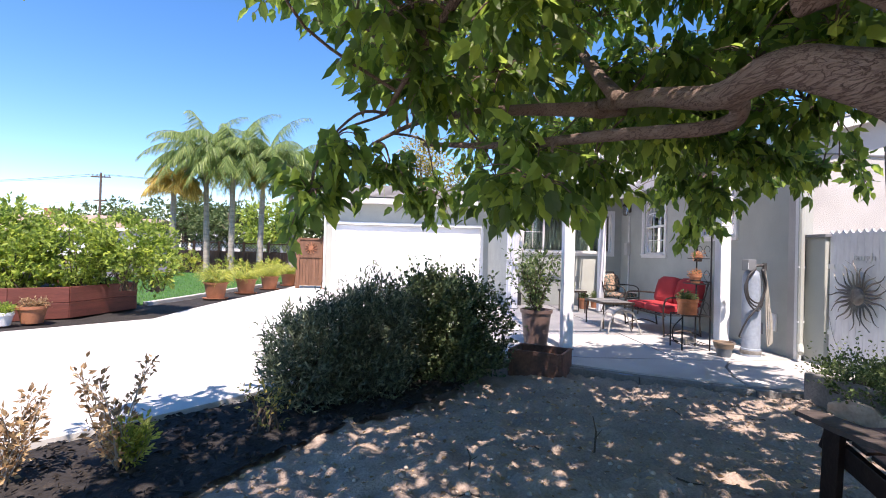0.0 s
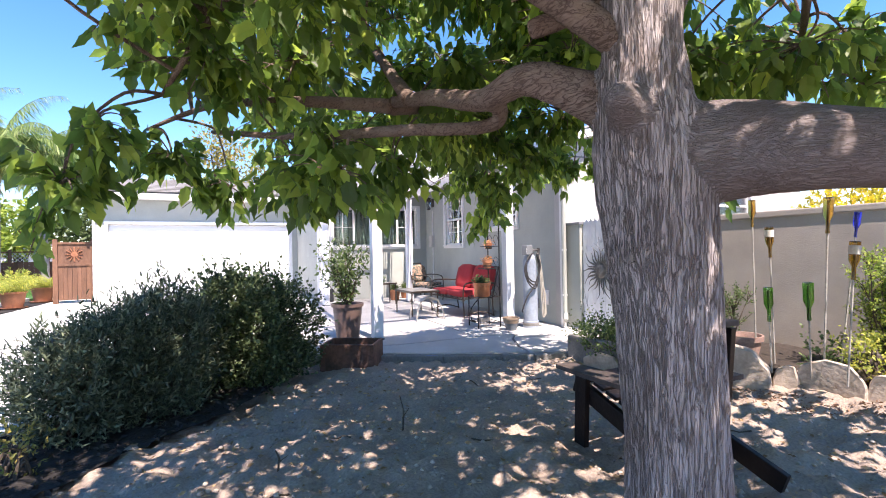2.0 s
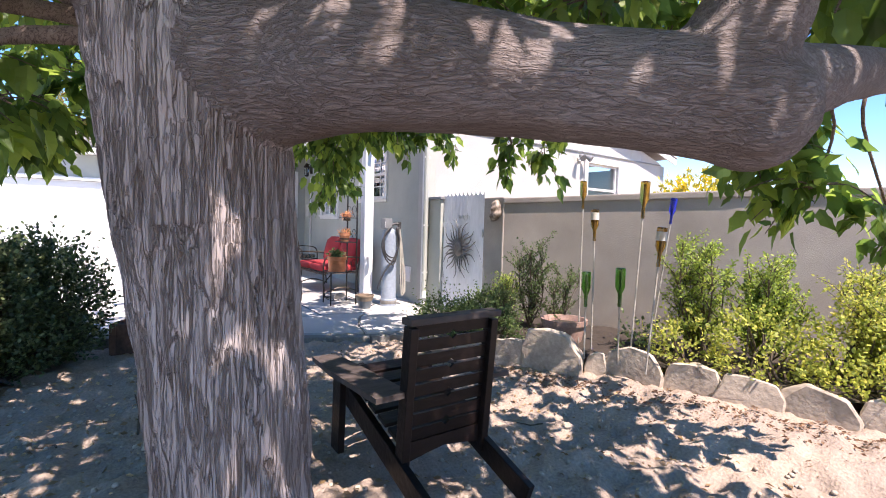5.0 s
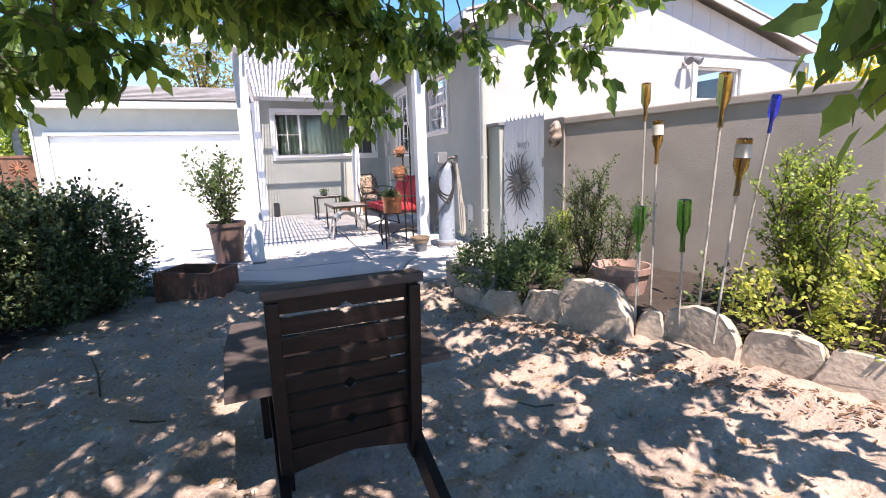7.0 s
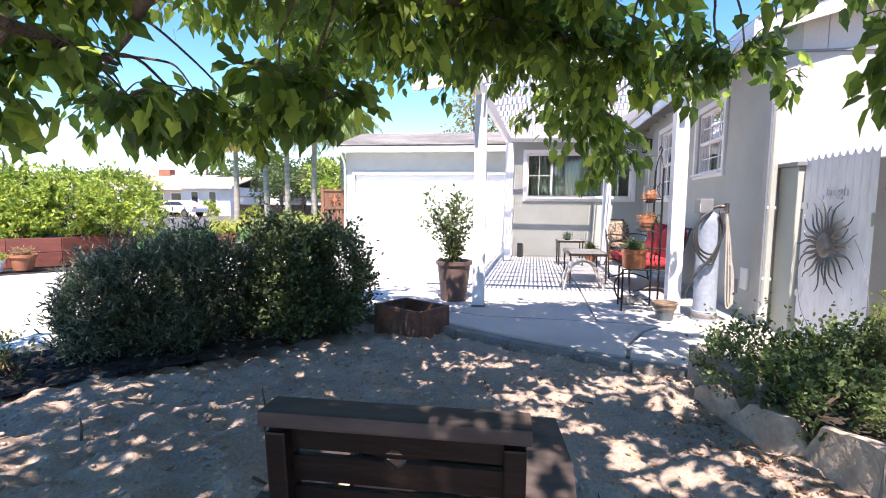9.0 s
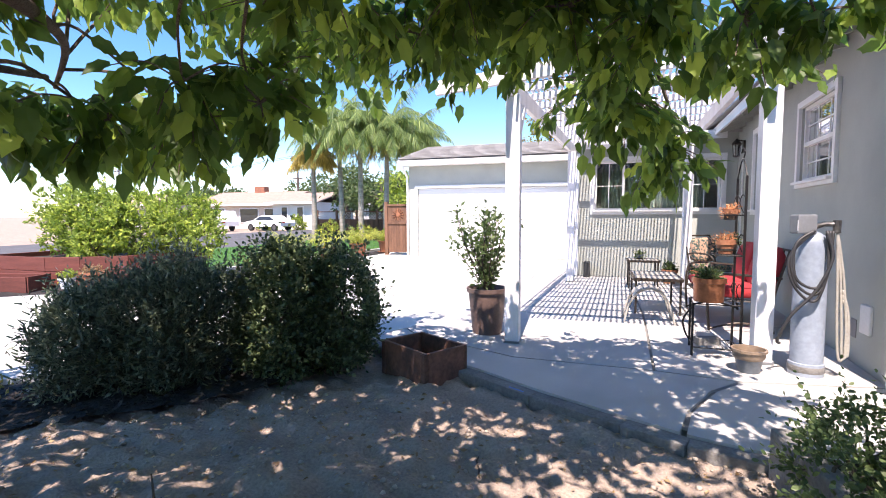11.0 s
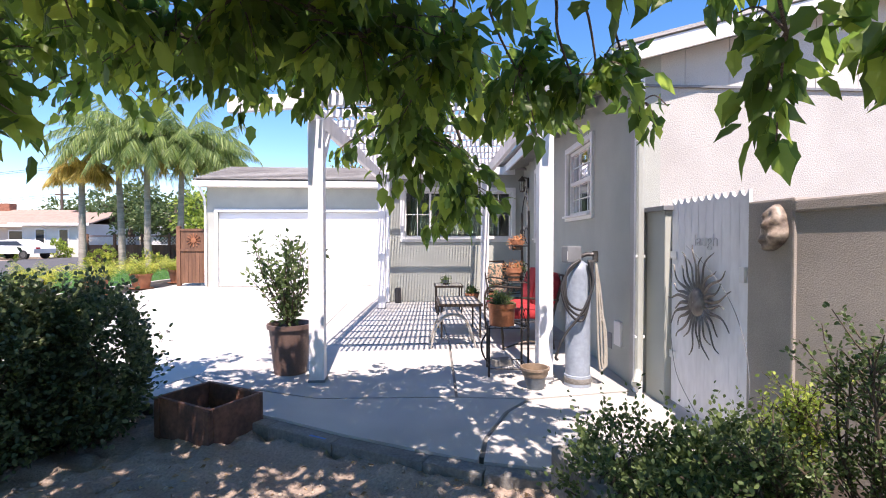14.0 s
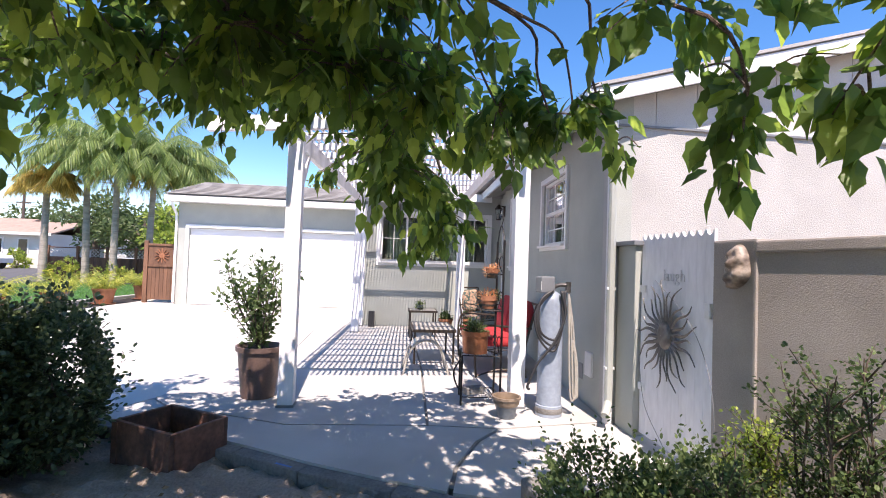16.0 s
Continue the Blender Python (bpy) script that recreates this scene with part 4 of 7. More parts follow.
# tall pressure tank with hoses
def tank():
    c = Vector((5.10, 6.62, 0.0))
    t = thing("pressure_tank", tuple(c), "tall pale blue pressure tank with grey control box and coiled hoses", "tank")
    bm = B()
    add_lathe(bm, [(0.02, 0.0), (0.122, 0.0), (0.122, 0.1), (0.112, 0.105), (0.112, 1.02), (0.105, 1.07), (0.085, 1.115), (0.055, 1.14), (0.03, 1.15), (0.03, 1.2), (0.01, 1.2)], c, 32, caps=False)
    part("tank_body", bm, M["tank_paint"], t, smooth=30)
    bm = B()
    add_lathe(bm, [(0.1225, 0.03), (0.125, 0.036), (0.125, 0.075), (0.1225, 0.08)], c, 32, caps=False)
    part("base_band", bm, M["kerb"], t, "chipped grey band round the foot", smooth=True)
    bm = B()
    add_box(bm, c + Vector((-0.08, -0.05, 1.21)), (0.15, 0.1, 0.15), Matrix.Rotation(0.3, 3, "Z"), 0.012)
    box = part("control_box", bm, M["grey_plastic"], t)
    bm = B()
    add_box(bm, c + Vector((-0.11, -0.105, 1.2)), (0.06, 0.006, 0.08), Matrix.Rotation(0.3, 3, "Z"))
    part("sticker", bm, M["white"], box)
    bm = B()
    add_tube(bm, [c + Vector((0.0, 0, 1.18)), c + Vector((0.07, -0.02, 1.21)), c + Vector((0.17, -0.03, 1.21))], 0.02, 8)
    add_tube(bm, [c + Vector((0.15, -0.03, 1.24)), c + Vector((0.15, -0.03, 1.14))], 0.028, 8)
    part("valve", bm, M["pewter"], t)
    for k in range(3):
        bm = B()
        pts = [(-0.02, -0.1, 1.16), (-0.15 - 0.02 * k, -0.13, 1.05 - 0.05 * k), (-0.15, -0.15, 0.8 - 0.04 * k), (-0.02, -0.165, 0.72 - 0.05 * k), (0.06, -0.15, 0.85), (0.06 + 0.02 * k, -0.1, 1.16)]
        add_tube(bm, smooth_path([c + Vector(p) for p in pts], 8), 0.011, 7)
        part("hose", bm, M["hose_dark"], t, smooth=True)
    bm = B()
    add_tube(bm, smooth_path([c + Vector(p) for p in ((0.05, -0.13, 1.15), (0.08, -0.16, 0.95), (-0.02, -0.17, 0.7), (-0.17, -0.16, 0.5), (-0.24, -0.12, 0.3), (-0.22, -0.1, 0.26))], 8), 0.012, 7)
    part("hose", bm, M["hose_dark"], t, smooth=True)
    for k in range(3):
        bm = B()
        pts = [(0.15, -0.04, 1.15), (0.16 + 0.02 * k, -0.05, 0.8), (0.17 + 0.03 * k, -0.06, 0.4), (0.19 + 0.02 * k, -0.06, 0.16 + 0.03 * k), (0.23 + 0.01 * k, -0.06, 0.2), (0.24, -0.06, 0.5), (0.2, -0.05, 0.62 + 0.04 * k)]
        add_tube(bm, smooth_path([c + Vector(p) for p in pts], 8), 0.010, 7)
        part("hose", bm, M["hose_pale"], t, "pale hose", smooth=True)


tank()
bm = B()
add_box(bm, (5.61, 6.86, 0.42), (0.07, 0.16, 0.24), None, 0.012)
tagged(part("wall_box", bm, M["white"]), "small white utility box on the stucco wall", "utility box", kind="structure")
bm = B()
add_box(bm, (5.572 + 0.055, 7.12, 0.3), (0.03, 0.1, 0.16), None, 0.003)
tagged(part("wall_vent", bm, M["grey_plastic"]), "small grey crawl-space vent in the stucco wall", "vent", kind="structure")
t = thing("glazed_pot", (4.68, 6.55, 0), "empty two-tone blue and tan glazed pot", "plant pot")
bm = B()
add_lathe(bm, [(0.016, 0.000), (0.080, 0.000), (0.100, 0.104), (0.102, 0.108)], (4.68, 6.55, 0), 28, caps=False)
part("pot_body", bm, M["blue_pot"], t, smooth=40)
bm = B()
add_lathe(bm, [(0.102, 0.108), (0.116, 0.128), (0.120, 0.168), (0.132, 0.172), (0.132, 0.192), (0.116, 0.192), (0.108, 0.128), (0.008, 0.096)], (4.68, 6.55, 0), 28, caps=False)
part("pot_rim", bm, M["cream_pot"], t, "tan glazed rim", smooth=40)

# wrought-iron plant stand with its pots
def iron(bm, *pts, r=0.006, n=6):
    add_tube(bm, smooth_path(pts, n) if len(pts) > 2 else pts, r, 6)


def plant_stand():
    t = thing("plant_stand", (4.52, 7.08, 0), "tall black wrought-iron corner plant stand with wire shelves", "plant stand")
    c = Vector((4.52, 7.08, 0))
    feet = [(-0.2, -0.17), (0.18, -0.2), (0.2, 0.17), (-0.16, 0.2)]
    for i, (x, y) in enumerate(feet):
        h = 1.62 if i in (1, 2) else 0.48
        bm = B()
        iron(bm, c + Vector((x, y, 0.0)), c + Vector((x, y, h)), r=0.011)
        part("upright", bm, M["iron"], t)
    bm = B()
    a, b = c + Vector((0.18, -0.2, 1.62)), c + Vector((0.2, 0.17, 1.62))
    iron(bm, a, a + Vector((0.0, 0.08, 0.12)), (a + b) / 2 + Vector((0, 0, 0.16)), b + Vector((0, -0.08, 0.12)), b, r=0.006)
    iron(bm, (a + b) / 2 + Vector((0, -0.03, 0.17)), (a + b) / 2 + Vector((0, -0.06, 0.22)), (a + b) / 2 + Vector((0, 0.0, 0.26)), (a + b) / 2 + Vector((0, 0.05, 0.22)))
    part("arched_top", bm, M["iron"], t)
    for z, k in ((0.08, 1.0), (0.48, 1.0), (0.92, 0.55), (1.28, 0.4)):
        bm = B()
        ring = [(c.x + 0.19 - (0.19 - x) * k, c.y + y * (0.6 + 0.4 * k)) for x, y in feet]
        for p, q in zip(ring, ring[1:] + ring[:1]):
            iron(bm, Vector((*p, z)), Vector((*q, z)))
        for j in range(1, 6):
            f = j / 6
            p = Vector((*ring[0], z)).lerp(Vector((*ring[1], z)), f)
            q = Vector((*ring[3], z)).lerp(Vector((*ring[2], z)), f)
            iron(bm, p, q, r=0.0035)
        part("shelf", bm, M["iron"], t)
    for z in (0.5, 0.95, 1.3):
        for y in (-0.1, 0.08):
            bm = B()
            o = c + Vector((0.19, y, z))
            iron(bm, o, o + Vector((-0.02, 0.05, 0.09)), o + Vector((-0.01, 0.01, 0.16)), o + Vector((0.0, -0.05, 0.12)), o + Vector((0, -0.03, 0.07)), r=0.004)
            part("scroll", bm, M["iron"], t)
    bm = B()
    iron(bm, c + Vector((-0.2, -0.17, 0.46)), c + Vector((-0.26, -0.05, 0.3)), c + Vector((-0.2, 0.05, 0.12)), c + Vector((-0.1, 0.1, 0.07)), r=0.009)
    part("scroll_leg", bm, M["iron"], t)


plant_stand()
t = potted("copper_planter", (4.47, 7.05, 0.487), 0.135, 0.22, M["copper"], "oval copper planter of trailing succulents on the iron stand", 16, 0.11, 0.12, 6, (0.02, 0.045), LEAF_SMALL, M["shrub_dark"], 11, 0.92, 0.03)
t = potted("flower_pot", (4.60, 7.08, 0.927), 0.075, 0.13, M["terracotta"], "small terracotta pot of orange flowers on the stand", 8, 0.11, 0.08, 4, (0.018, 0.032), LEAF_SMALL, M["bloom"], 12, 0.75, 0.022)
t = potted("flower_pot", (4.63, 7.08, 1.287), 0.06, 0.05, M["terracotta"], "shallow dish of orange blooms on the top shelf", 8, 0.07, 0.08, 4, (0.018, 0.032), LEAF_SMALL, M["bloom"], 13, 0.8, 0.02)
t = potted("flower_pot", (4.66, 7.2, 0.927), 0.06, 0.1, M["brown_pot"], "little brown pot with a dark plant on the stand", 8, 0.1, 0.08, 6, (0.02, 0.04), LEAF_SMALL, M["shrub_dark"], 14, 0.8, 0.02)
bm = B()
add_box(bm, (4.46, 7.0, 0.125), (0.2, 0.1, 0.07), Matrix.Rotation(0.3, 3, "Z"), 0.006)
tagged(part("brick", bm, M["kerb"]), "grey paving brick on the stand's lowest shelf", "brick")

# coffee table, arched stool, side table
def slat_table(name, x0, x1, y0, y1, h, label, n=7):
    t = thing(name, ((x0 + x1) / 2, (y0 + y1) / 2, 0), label, "table")
    bm = B()
    for p, q in (((x0, y0), (x1, y0)), ((x1, y0), (x1, y1)), ((x1, y1), (x0, y1)), ((x0, y1), (x0, y0))):
        add_beam(bm, (*p, h - 0.02), (*q, h - 0.02), 0.03, 0.04, 0.004)
    part("table_frame", bm, M["bronze"], t)
    for i in range(n):
        y = y0 + (y1 - y0) * (i + 0.5) / n
        bm = B()
        add_box(bm, ((x0 + x1) / 2, y, h - 0.006), (x1 - x0 - 0.03, (y1 - y0) / n - 0.01, 0.014), None, 0.003)
        part("top_tile", bm, M["tile_top"], t)
    for x in (x0 + 0.02, x1 - 0.02):
        for y in (y0 + 0.02, y1 - 0.02):
            bm = B()
            add_tube(bm, [(x, y, 0), (x, y, h - 0.02)], 0.014, 8)
            part("leg", bm, M["bronze"], t)
    return t


slat_table("coffee_table", 3.95, 4.52, 8.75, 9.6, 0.47, "bronze metal coffee table with a tiled top")
slat_table("side_table", 4.0, 4.5, 11.0, 11.45, 0.5, "small metal side table near the window wall", 5)
t = thing("footstool", (4.08, 8.35, 0), "low tan footstool with arched metal legs", "footstool")
for y in (8.2, 8.52):
    bm = B()
    add_tube(bm, smooth_path([(3.8, y - 0.03, 0.0), (3.86, y, 0.22), (3.95, y, 0.36), (4.08, y, 0.41), (4.21, y, 0.36), (4.3, y, 0.22), (4.36, y - 0.03, 0.0)], 6), 0.014, 8)
    part("arched_leg", bm, M["tile_top"], t)
for i in range(9):
    a = math.pi * (0.2 + 0.6 * i / 8)
    bm = B()
    add_box(bm, (4.08 - 0.2 * math.cos(a), 8.36, 0.25 + 0.165 * math.sin(a)), (0.05, 0.34, 0.012), Matrix.Rotation(-math.pi / 2 + a, 3, "Y"), 0.003)
    part("seat_slat", bm, M["tile_top"], t)


def cushion(name, centre, size, turn, parent, material=None, label=""):
    bm = B()
    bmesh.ops.create_cube(bm, size=1.0)
    bmesh.ops.subdivide_edges(bm, edges=bm.edges[:], cuts=5, use_grid_fill=True)
    for v in bm.verts:
        x, y, z = v.co * 2
        puff = (1 - 0.55 * x ** 6) * (1 - 0.55 * y ** 6)
        v.co = Vector((v.co.x * (1 - 0.05 * abs(z) ** 2), v.co.y * (1 - 0.05 * abs(z) ** 2), v.co.z * (0.6 + 0.4 * puff)))
        v.co = turn @ Vector((v.co.x * size[0], v.co.y * size[1], v.co.z * size[2])) + Vector(centre)
    return part(name, bm, material or M["red_cloth"], parent, label, smooth=True)


def loveseat():
    t = thing("loveseat", (5.1, 8.75, 0), "bronze metal loveseat with red seat and back cushions", "loveseat")
    ya, yb = 8.05, 9.4
    I = Matrix.Identity(3)
    for y in (ya + 0.34, yb - 0.34):
        cushion("seat_cushion", (4.98, y, 0.42), (0.6, 0.64, 0.13), I, t)
        cushion("back_cushion", (5.3, y, 0.68), (0.13, 0.64, 0.52), Matrix.Rotation(radians(14), 3, "Y"), t)
    for y in (ya - 0.02, yb + 0.02):
        bm = B()
        iron(bm, Vector((4.68, y, 0.0)), Vector((4.66, y, 0.3)), Vector((4.68, y, 0.56)), Vector((4.78, y, 0.63)), Vector((5.1, y, 0.62)), Vector((5.36, y, 0.6)), r=0.014)
        iron(bm, Vector((5.3, y, 0.0)), Vector((5.28, y, 0.34)), Vector((5.42, y, 0.9)), r=0.014)
        iron(bm, Vector((4.68, y, 0.02)), Vector((5.0, y, 0.1)), Vector((5.3, y, 0.02)), r=0.012)
        part("arm_frame", bm, M["bronze"], t)
    bm = B()
    for x, z in ((4.68, 0.33), (5.28, 0.33), (5.43, 0.9)):
        add_tube(bm, [(x, ya - 0.02, z), (x, yb + 0.02, z)], 0.014, 8)
    for i in range(11):
        y = ya + (yb - ya) * i / 10
        add_tube(bm, [(5.29, y, 0.34), (5.42, y, 0.9)], 0.006, 5)
        add_tube(bm, [(4.68, y, 0.335), (5.28, y, 0.335)], 0.006, 5)
    part("seat_frame", bm, M["bronze"], t)


loveseat()


def armchair():
    c = Vector((5.35, 11.15, 0))
    t = thing("patio_chair", tuple(c), "bronze metal patio armchair with a floral back pillow", "chair")
    R = Matrix.Rotation(radians(35), 3, "Z")
    at = lambda x, y, z: c + R @ Vector((x, y, z))
    cushion("seat_cushion", at(0, 0, 0.42), (0.52, 0.52, 0.1), R, t, M["floral"])
    cushion("back_pillow", at(0, 0.24, 0.68), (0.5, 0.12, 0.42), R @ Matrix.Rotation(radians(-12), 3, "X"), t, M["floral"])
    for k in (-1, 1):
        bm = B()
        iron(bm, at(k * 0.29, -0.27, 0), at(k * 0.29, -0.29, 0.35), at(k * 0.29, -0.24, 0.6), at(k * 0.29, 0.1, 0.64), at(k * 0.29, 0.28, 0.6), r=0.013)
        iron(bm, at(k * 0.29, 0.3, 0), at(k * 0.29, 0.22, 0.36), at(k * 0.27, 0.36, 0.92), r=0.013)
        part("arm_frame", bm, M["bronze"], t)
    for name, p, q in (("top_rail", at(-0.27, 0.36, 0.92), at(0.27, 0.36, 0.92)), ("front_rail", at(-0.29, -0.29, 0.36), at(0.29, -0.29, 0.36)), ("back_rail", at(-0.29, 0.22, 0.36), at(0.29, 0.22, 0.36))):
        bm = B()
        add_tube(bm, [p, q], 0.013, 8)
        part(name, bm, M["bronze"], t)


armchair()
potted("flower_pot", (4.78, 11.9, 0), 0.14, 0.26, M["terracotta"], "terracotta pot with a blue bloom by the window wall", 9, 0.16, 0.1, 6, (0.03, 0.06), LEAF_SMALL, M["shrub_dark"], 21)
potted("flower_pot", (5.2, 12.2, 0), 0.15, 0.24, M["terracotta"], "terracotta pot of dark succulents by the wall", 12, 0.16, 0.14, 6, (0.03, 0.06), LEAF_SMALL, M["shrub_dark"], 22)
potted("flower_pot", (4.2, 11.2, 0.508), 0.06, 0.08, M["blue_pot"], "little blue pot of succulents on the side table", 8, 0.1, 0.06, 5, (0.02, 0.04), LEAF_SMALL, M["shrub_dark"], 23)
bm = B()
add_box(bm, (3.28, 12.45, 0.16), (0.13, 0.16, 0.32), None, 0.02)
tagged(part("loudspeaker", bm, M["hose_dark"]), "small black outdoor loudspeaker at the house corner", "loudspeaker")

# lantern and meter box on the side wall
t = thing("wall_lantern", (5.93, 12.05, 2.42), "bronze and glass lantern fixed to the stucco wall", "lantern")
bm = B()
add_box(bm, (5.955, 12.05, 2.5), (0.03, 0.1, 0.22), None, 0.006)
add_beam(bm, (5.95, 12.05, 2.6), (5.84, 12.05, 2.62), 0.02, 0.02)
part("bracket", bm, M["bronze"], t)
bm = B()
add_lathe(bm, [(0.005, 2.65), (0.03, 2.62), (0.085, 2.55), (0.08, 2.54), (0.01, 2.54)], (5.84, 12.05, 0), 6, caps=False)
add_lathe(bm, [(0.01, 2.31), (0.05, 2.32), (0.05, 2.34), (0.01, 2.345)], (5.84, 12.05, 0), 6, caps=False)
for k in range(6):
    a = 2 * math.pi * k / 6
    add_tube(bm, [(5.84 + 0.048 * math.cos(a), 12.05 + 0.048 * math.sin(a), 2.33), (5.84 + 0.07 * math.cos(a), 12.05 + 0.07 * math.sin(a), 2.55)], 0.005, 5)
part("cage", bm, M["bronze"], t)
bm = B()
add_lathe(bm, [(0.044, 2.345), (0.066, 2.54)], (5.84, 12.05, 0), 6, caps=False)
part("lantern_glass", bm, M["glass"], t)
t = thing("meter_box", (5.96, 12.1, 1.3), "small grey meter box with conduit on the wall", "meter box", kind="structure")
box_part("box_body", (5.93, 12.1, 1.48), (0.1, 0.16, 0.3), M["stucco_pale"], t, bevel=0.01)
bm = B()
add_tube(bm, [(5.95, 12.06, 2.3), (5.95, 12.06, 0.0)], 0.014, 8)
part("conduit", bm, M["white"], t)

# corner board, downspout, stub wall
bm = B()
add_box(bm, (5.56, 6.385, 1.4), (0.07, 0.05, 2.8), None, 0.004)
tagged(part("corner_board", bm, M["white"]), "white corner board of the house", "trim", kind="structure")
t = thing("downspout", (5.57, 6.46, 0.1), "white metal downspout on the house corner", "downspout", kind="structure")
bm = B()
add_tube(bm, smooth_path([(5.52, 6.32, 2.7), (5.535, 6.32, 2.4), (5.535, 6.32, 0.32), (5.52, 6.29, 0.2), (5.45, 6.2, 0.12)], 6), 0.035, 8)
part("pipe", bm, M["stucco"], t)
for z in (2.2, 1.2, 0.5):
    box_part("strap", (5.54, 6.33, z), (0.085, 0.05, 0.025), M["white"], t)

# ---- gate and garden wall ----
GX = 5.675
SUN_Y, SUN_Z, WORD_Y, WORD_Z, PLQ_Y, PLQ_Z = 5.646, 0.890, 5.595, 1.297, 4.914, 1.412
stub = thing("stub_wall", (5.66, 6.2, 0), "narrow grey stucco stub wall beside the gate", "wall", kind="structure")
box_part("stub_body", (5.69, 6.21, 0.77), (0.14, 0.3, 1.62), M["stucco"], stub, bevel=0.01)
box_part("stub_cap", (5.69, 6.21, 1.6), (0.2, 0.36, 0.04), M["grey_plastic"], stub, bevel=0.006)
gate = thing("gate", (GX, 5.6, 0), "white painted wooden picket gate with scalloped top", "gate")
ys = [6.05 - 0.0885 * i for i in range(11)]
for y0 in ys[:-1]:
    bm = B()
    w = 0.0865
    prof = [(0, 0.04), (w, 0.04), (w, 1.662), (w * 0.92, 1.662), (w * 0.8, 1.637), (w * 0.5, 1.622), (w * 0.2, 1.637), (w * 0.08, 1.662), (0, 1.662)]
    fr = [bm.verts.new((GX, y0 - u, z)) for u, z in prof]
    bk = [bm.verts.new((GX + 0.022, y0 - u, z)) for u, z in prof]
    bm.faces.new(fr)
    bm.faces.new(bk[::-1])
    for k in range(len(prof)):
        bm.faces.new((fr[k], bk[k], bk[(k + 1) % len(prof)], fr[(k + 1) % len(prof)]))
    bmesh.ops.recalc_face_normals(bm, faces=bm.faces[:])
    part("picket", bm, M["white_old"], gate)
for z in (0.35, 1.3):
    box_part("cross_rail", (GX + 0.042, 5.61, z), (0.04, 0.86, 0.09), M["white_old"], gate)
for z in (0.42, 1.22):
    box_part("hinge", (GX - 0.006, 6.02, z), (0.01, 0.09, 0.06), M["white"], gate)
box_part("latch", (GX - 0.012, 5.2, 1.12), (0.02, 0.05, 0.1), M["white"], gate)
sunface = thing("sun_ornament", (GX - 0.03, 5.57, 0.91), "weathered pewter sun wall ornament with wavy rays on the gate", "wall ornament")
bm = B()
sc = Vector((GX - 0.02, SUN_Y, SUN_Z))
prof = [(0.002, 0.05), (0.04, 0.047), (0.075, 0.036), (0.097, 0.015), (0.1, 0.0)]
rings = []
for r, h in prof:
    rings.append([bm.verts.new(sc + Vector((-h, r * math.cos(2 * math.pi * k / 28), r * 1.15 * math.sin(2 * math.pi * k / 28)))) for k in range(28)])
for a, b in zip(rings, rings[1:]):
    for k in range(28):
        bm.faces.new((a[k], a[(k + 1) % 28], b[(k + 1) % 28], b[k]))
part("disc", bm, M["pewter"], sunface, smooth=True)
for k in range(26):
    a = 2 * math.pi * (k + 0.3) / 26
    long = 0.30 if k % 2 == 0 else 0.22
    bm = B()
    left, right = [], []
    for i in range(10):
        f = i / 9
        r = 0.09 + long * f
        ang = a + 0.09 * math.sin(f * 5.5 + k) * (0.3 + f)
        w = 0.017 * (1 - f) ** 0.7 + 0.001
        p = sc + Vector((-0.014 - 0.012 * math.sin(f * 3), r * math.cos(ang), r * 1.08 * math.sin(ang)))
        n = Vector((0, -math.sin(ang), math.cos(ang)))
        left.append(bm.verts.new(p + n * w))
        right.append((bm.verts.new(p - n * w), bm.verts.new(p + Vector((-0.008, 0, 0)))))
    for i in range(9):
        bm.faces.new((left[i], left[i + 1], right[i + 1][1], right[i][1]))
        bm.faces.new((right[i][1], right[i + 1][1], right[i + 1][0], right[i][0]))
    part("ray", bm, M["pewter"], sunface)
word = bpy.data.curves.new("gate_word", "FONT")
word.body, word.size, word.extrude, word.align_x = "laugh", 0.135, 0.003, "CENTER"
word.offset = -0.0042
wob = new("gate_word", word)
wob.matrix_basis = pose(GX - 0.006, WORD_Y, WORD_Z, 90, 0, -90)
word.materials.append(M["sign_grey"])
tagged(wob, "small metal script word sign on the gate", "sign")

# pillar, garden wall with a coping
box_part_ob = thing("gate_pillar", (5.66, 4.93, 0), "square stucco pillar at the end of the garden wall", "pillar", kind="structure")
box_part("pillar_body", (5.80, 4.975, 0.73), (0.28, 0.365, 1.7), M["stucco_wall"], box_part_ob, bevel=0.015)
GW = [(5.674, 4.80), (6.45, 2.45), (7.35, 0.2), (8.0, -3.0), (4.0, -8.5)]
for (ax, ay), (bx, by), za, zb in zip(GW, GW[1:], (1.55, 1.6, 1.62, 1.62), (1.6, 1.62, 1.62, 1.62)):
    wall("garden_wall", (bx, by), (ax, ay), -0.2, (za + zb) / 2 - 0.02, 0.15, [], M["stucco_wall"], "tan stucco garden wall in dappled shade", inward=-1)
    bm = B()
    d = Vector((bx - ax, by - ay, 0)).normalized()
    o = Vector((-d.y, d.x, 0)) * 0.075
    add_beam(bm, Vector((ax, ay, za - 0.02)) + o, Vector((bx, by, zb - 0.02)) + o, 0.19, 0.07, 0.012)
    tagged(part("wall_coping", bm, M["stucco_wall"]), "rounded stucco coping along the garden wall", "coping", kind="structure")
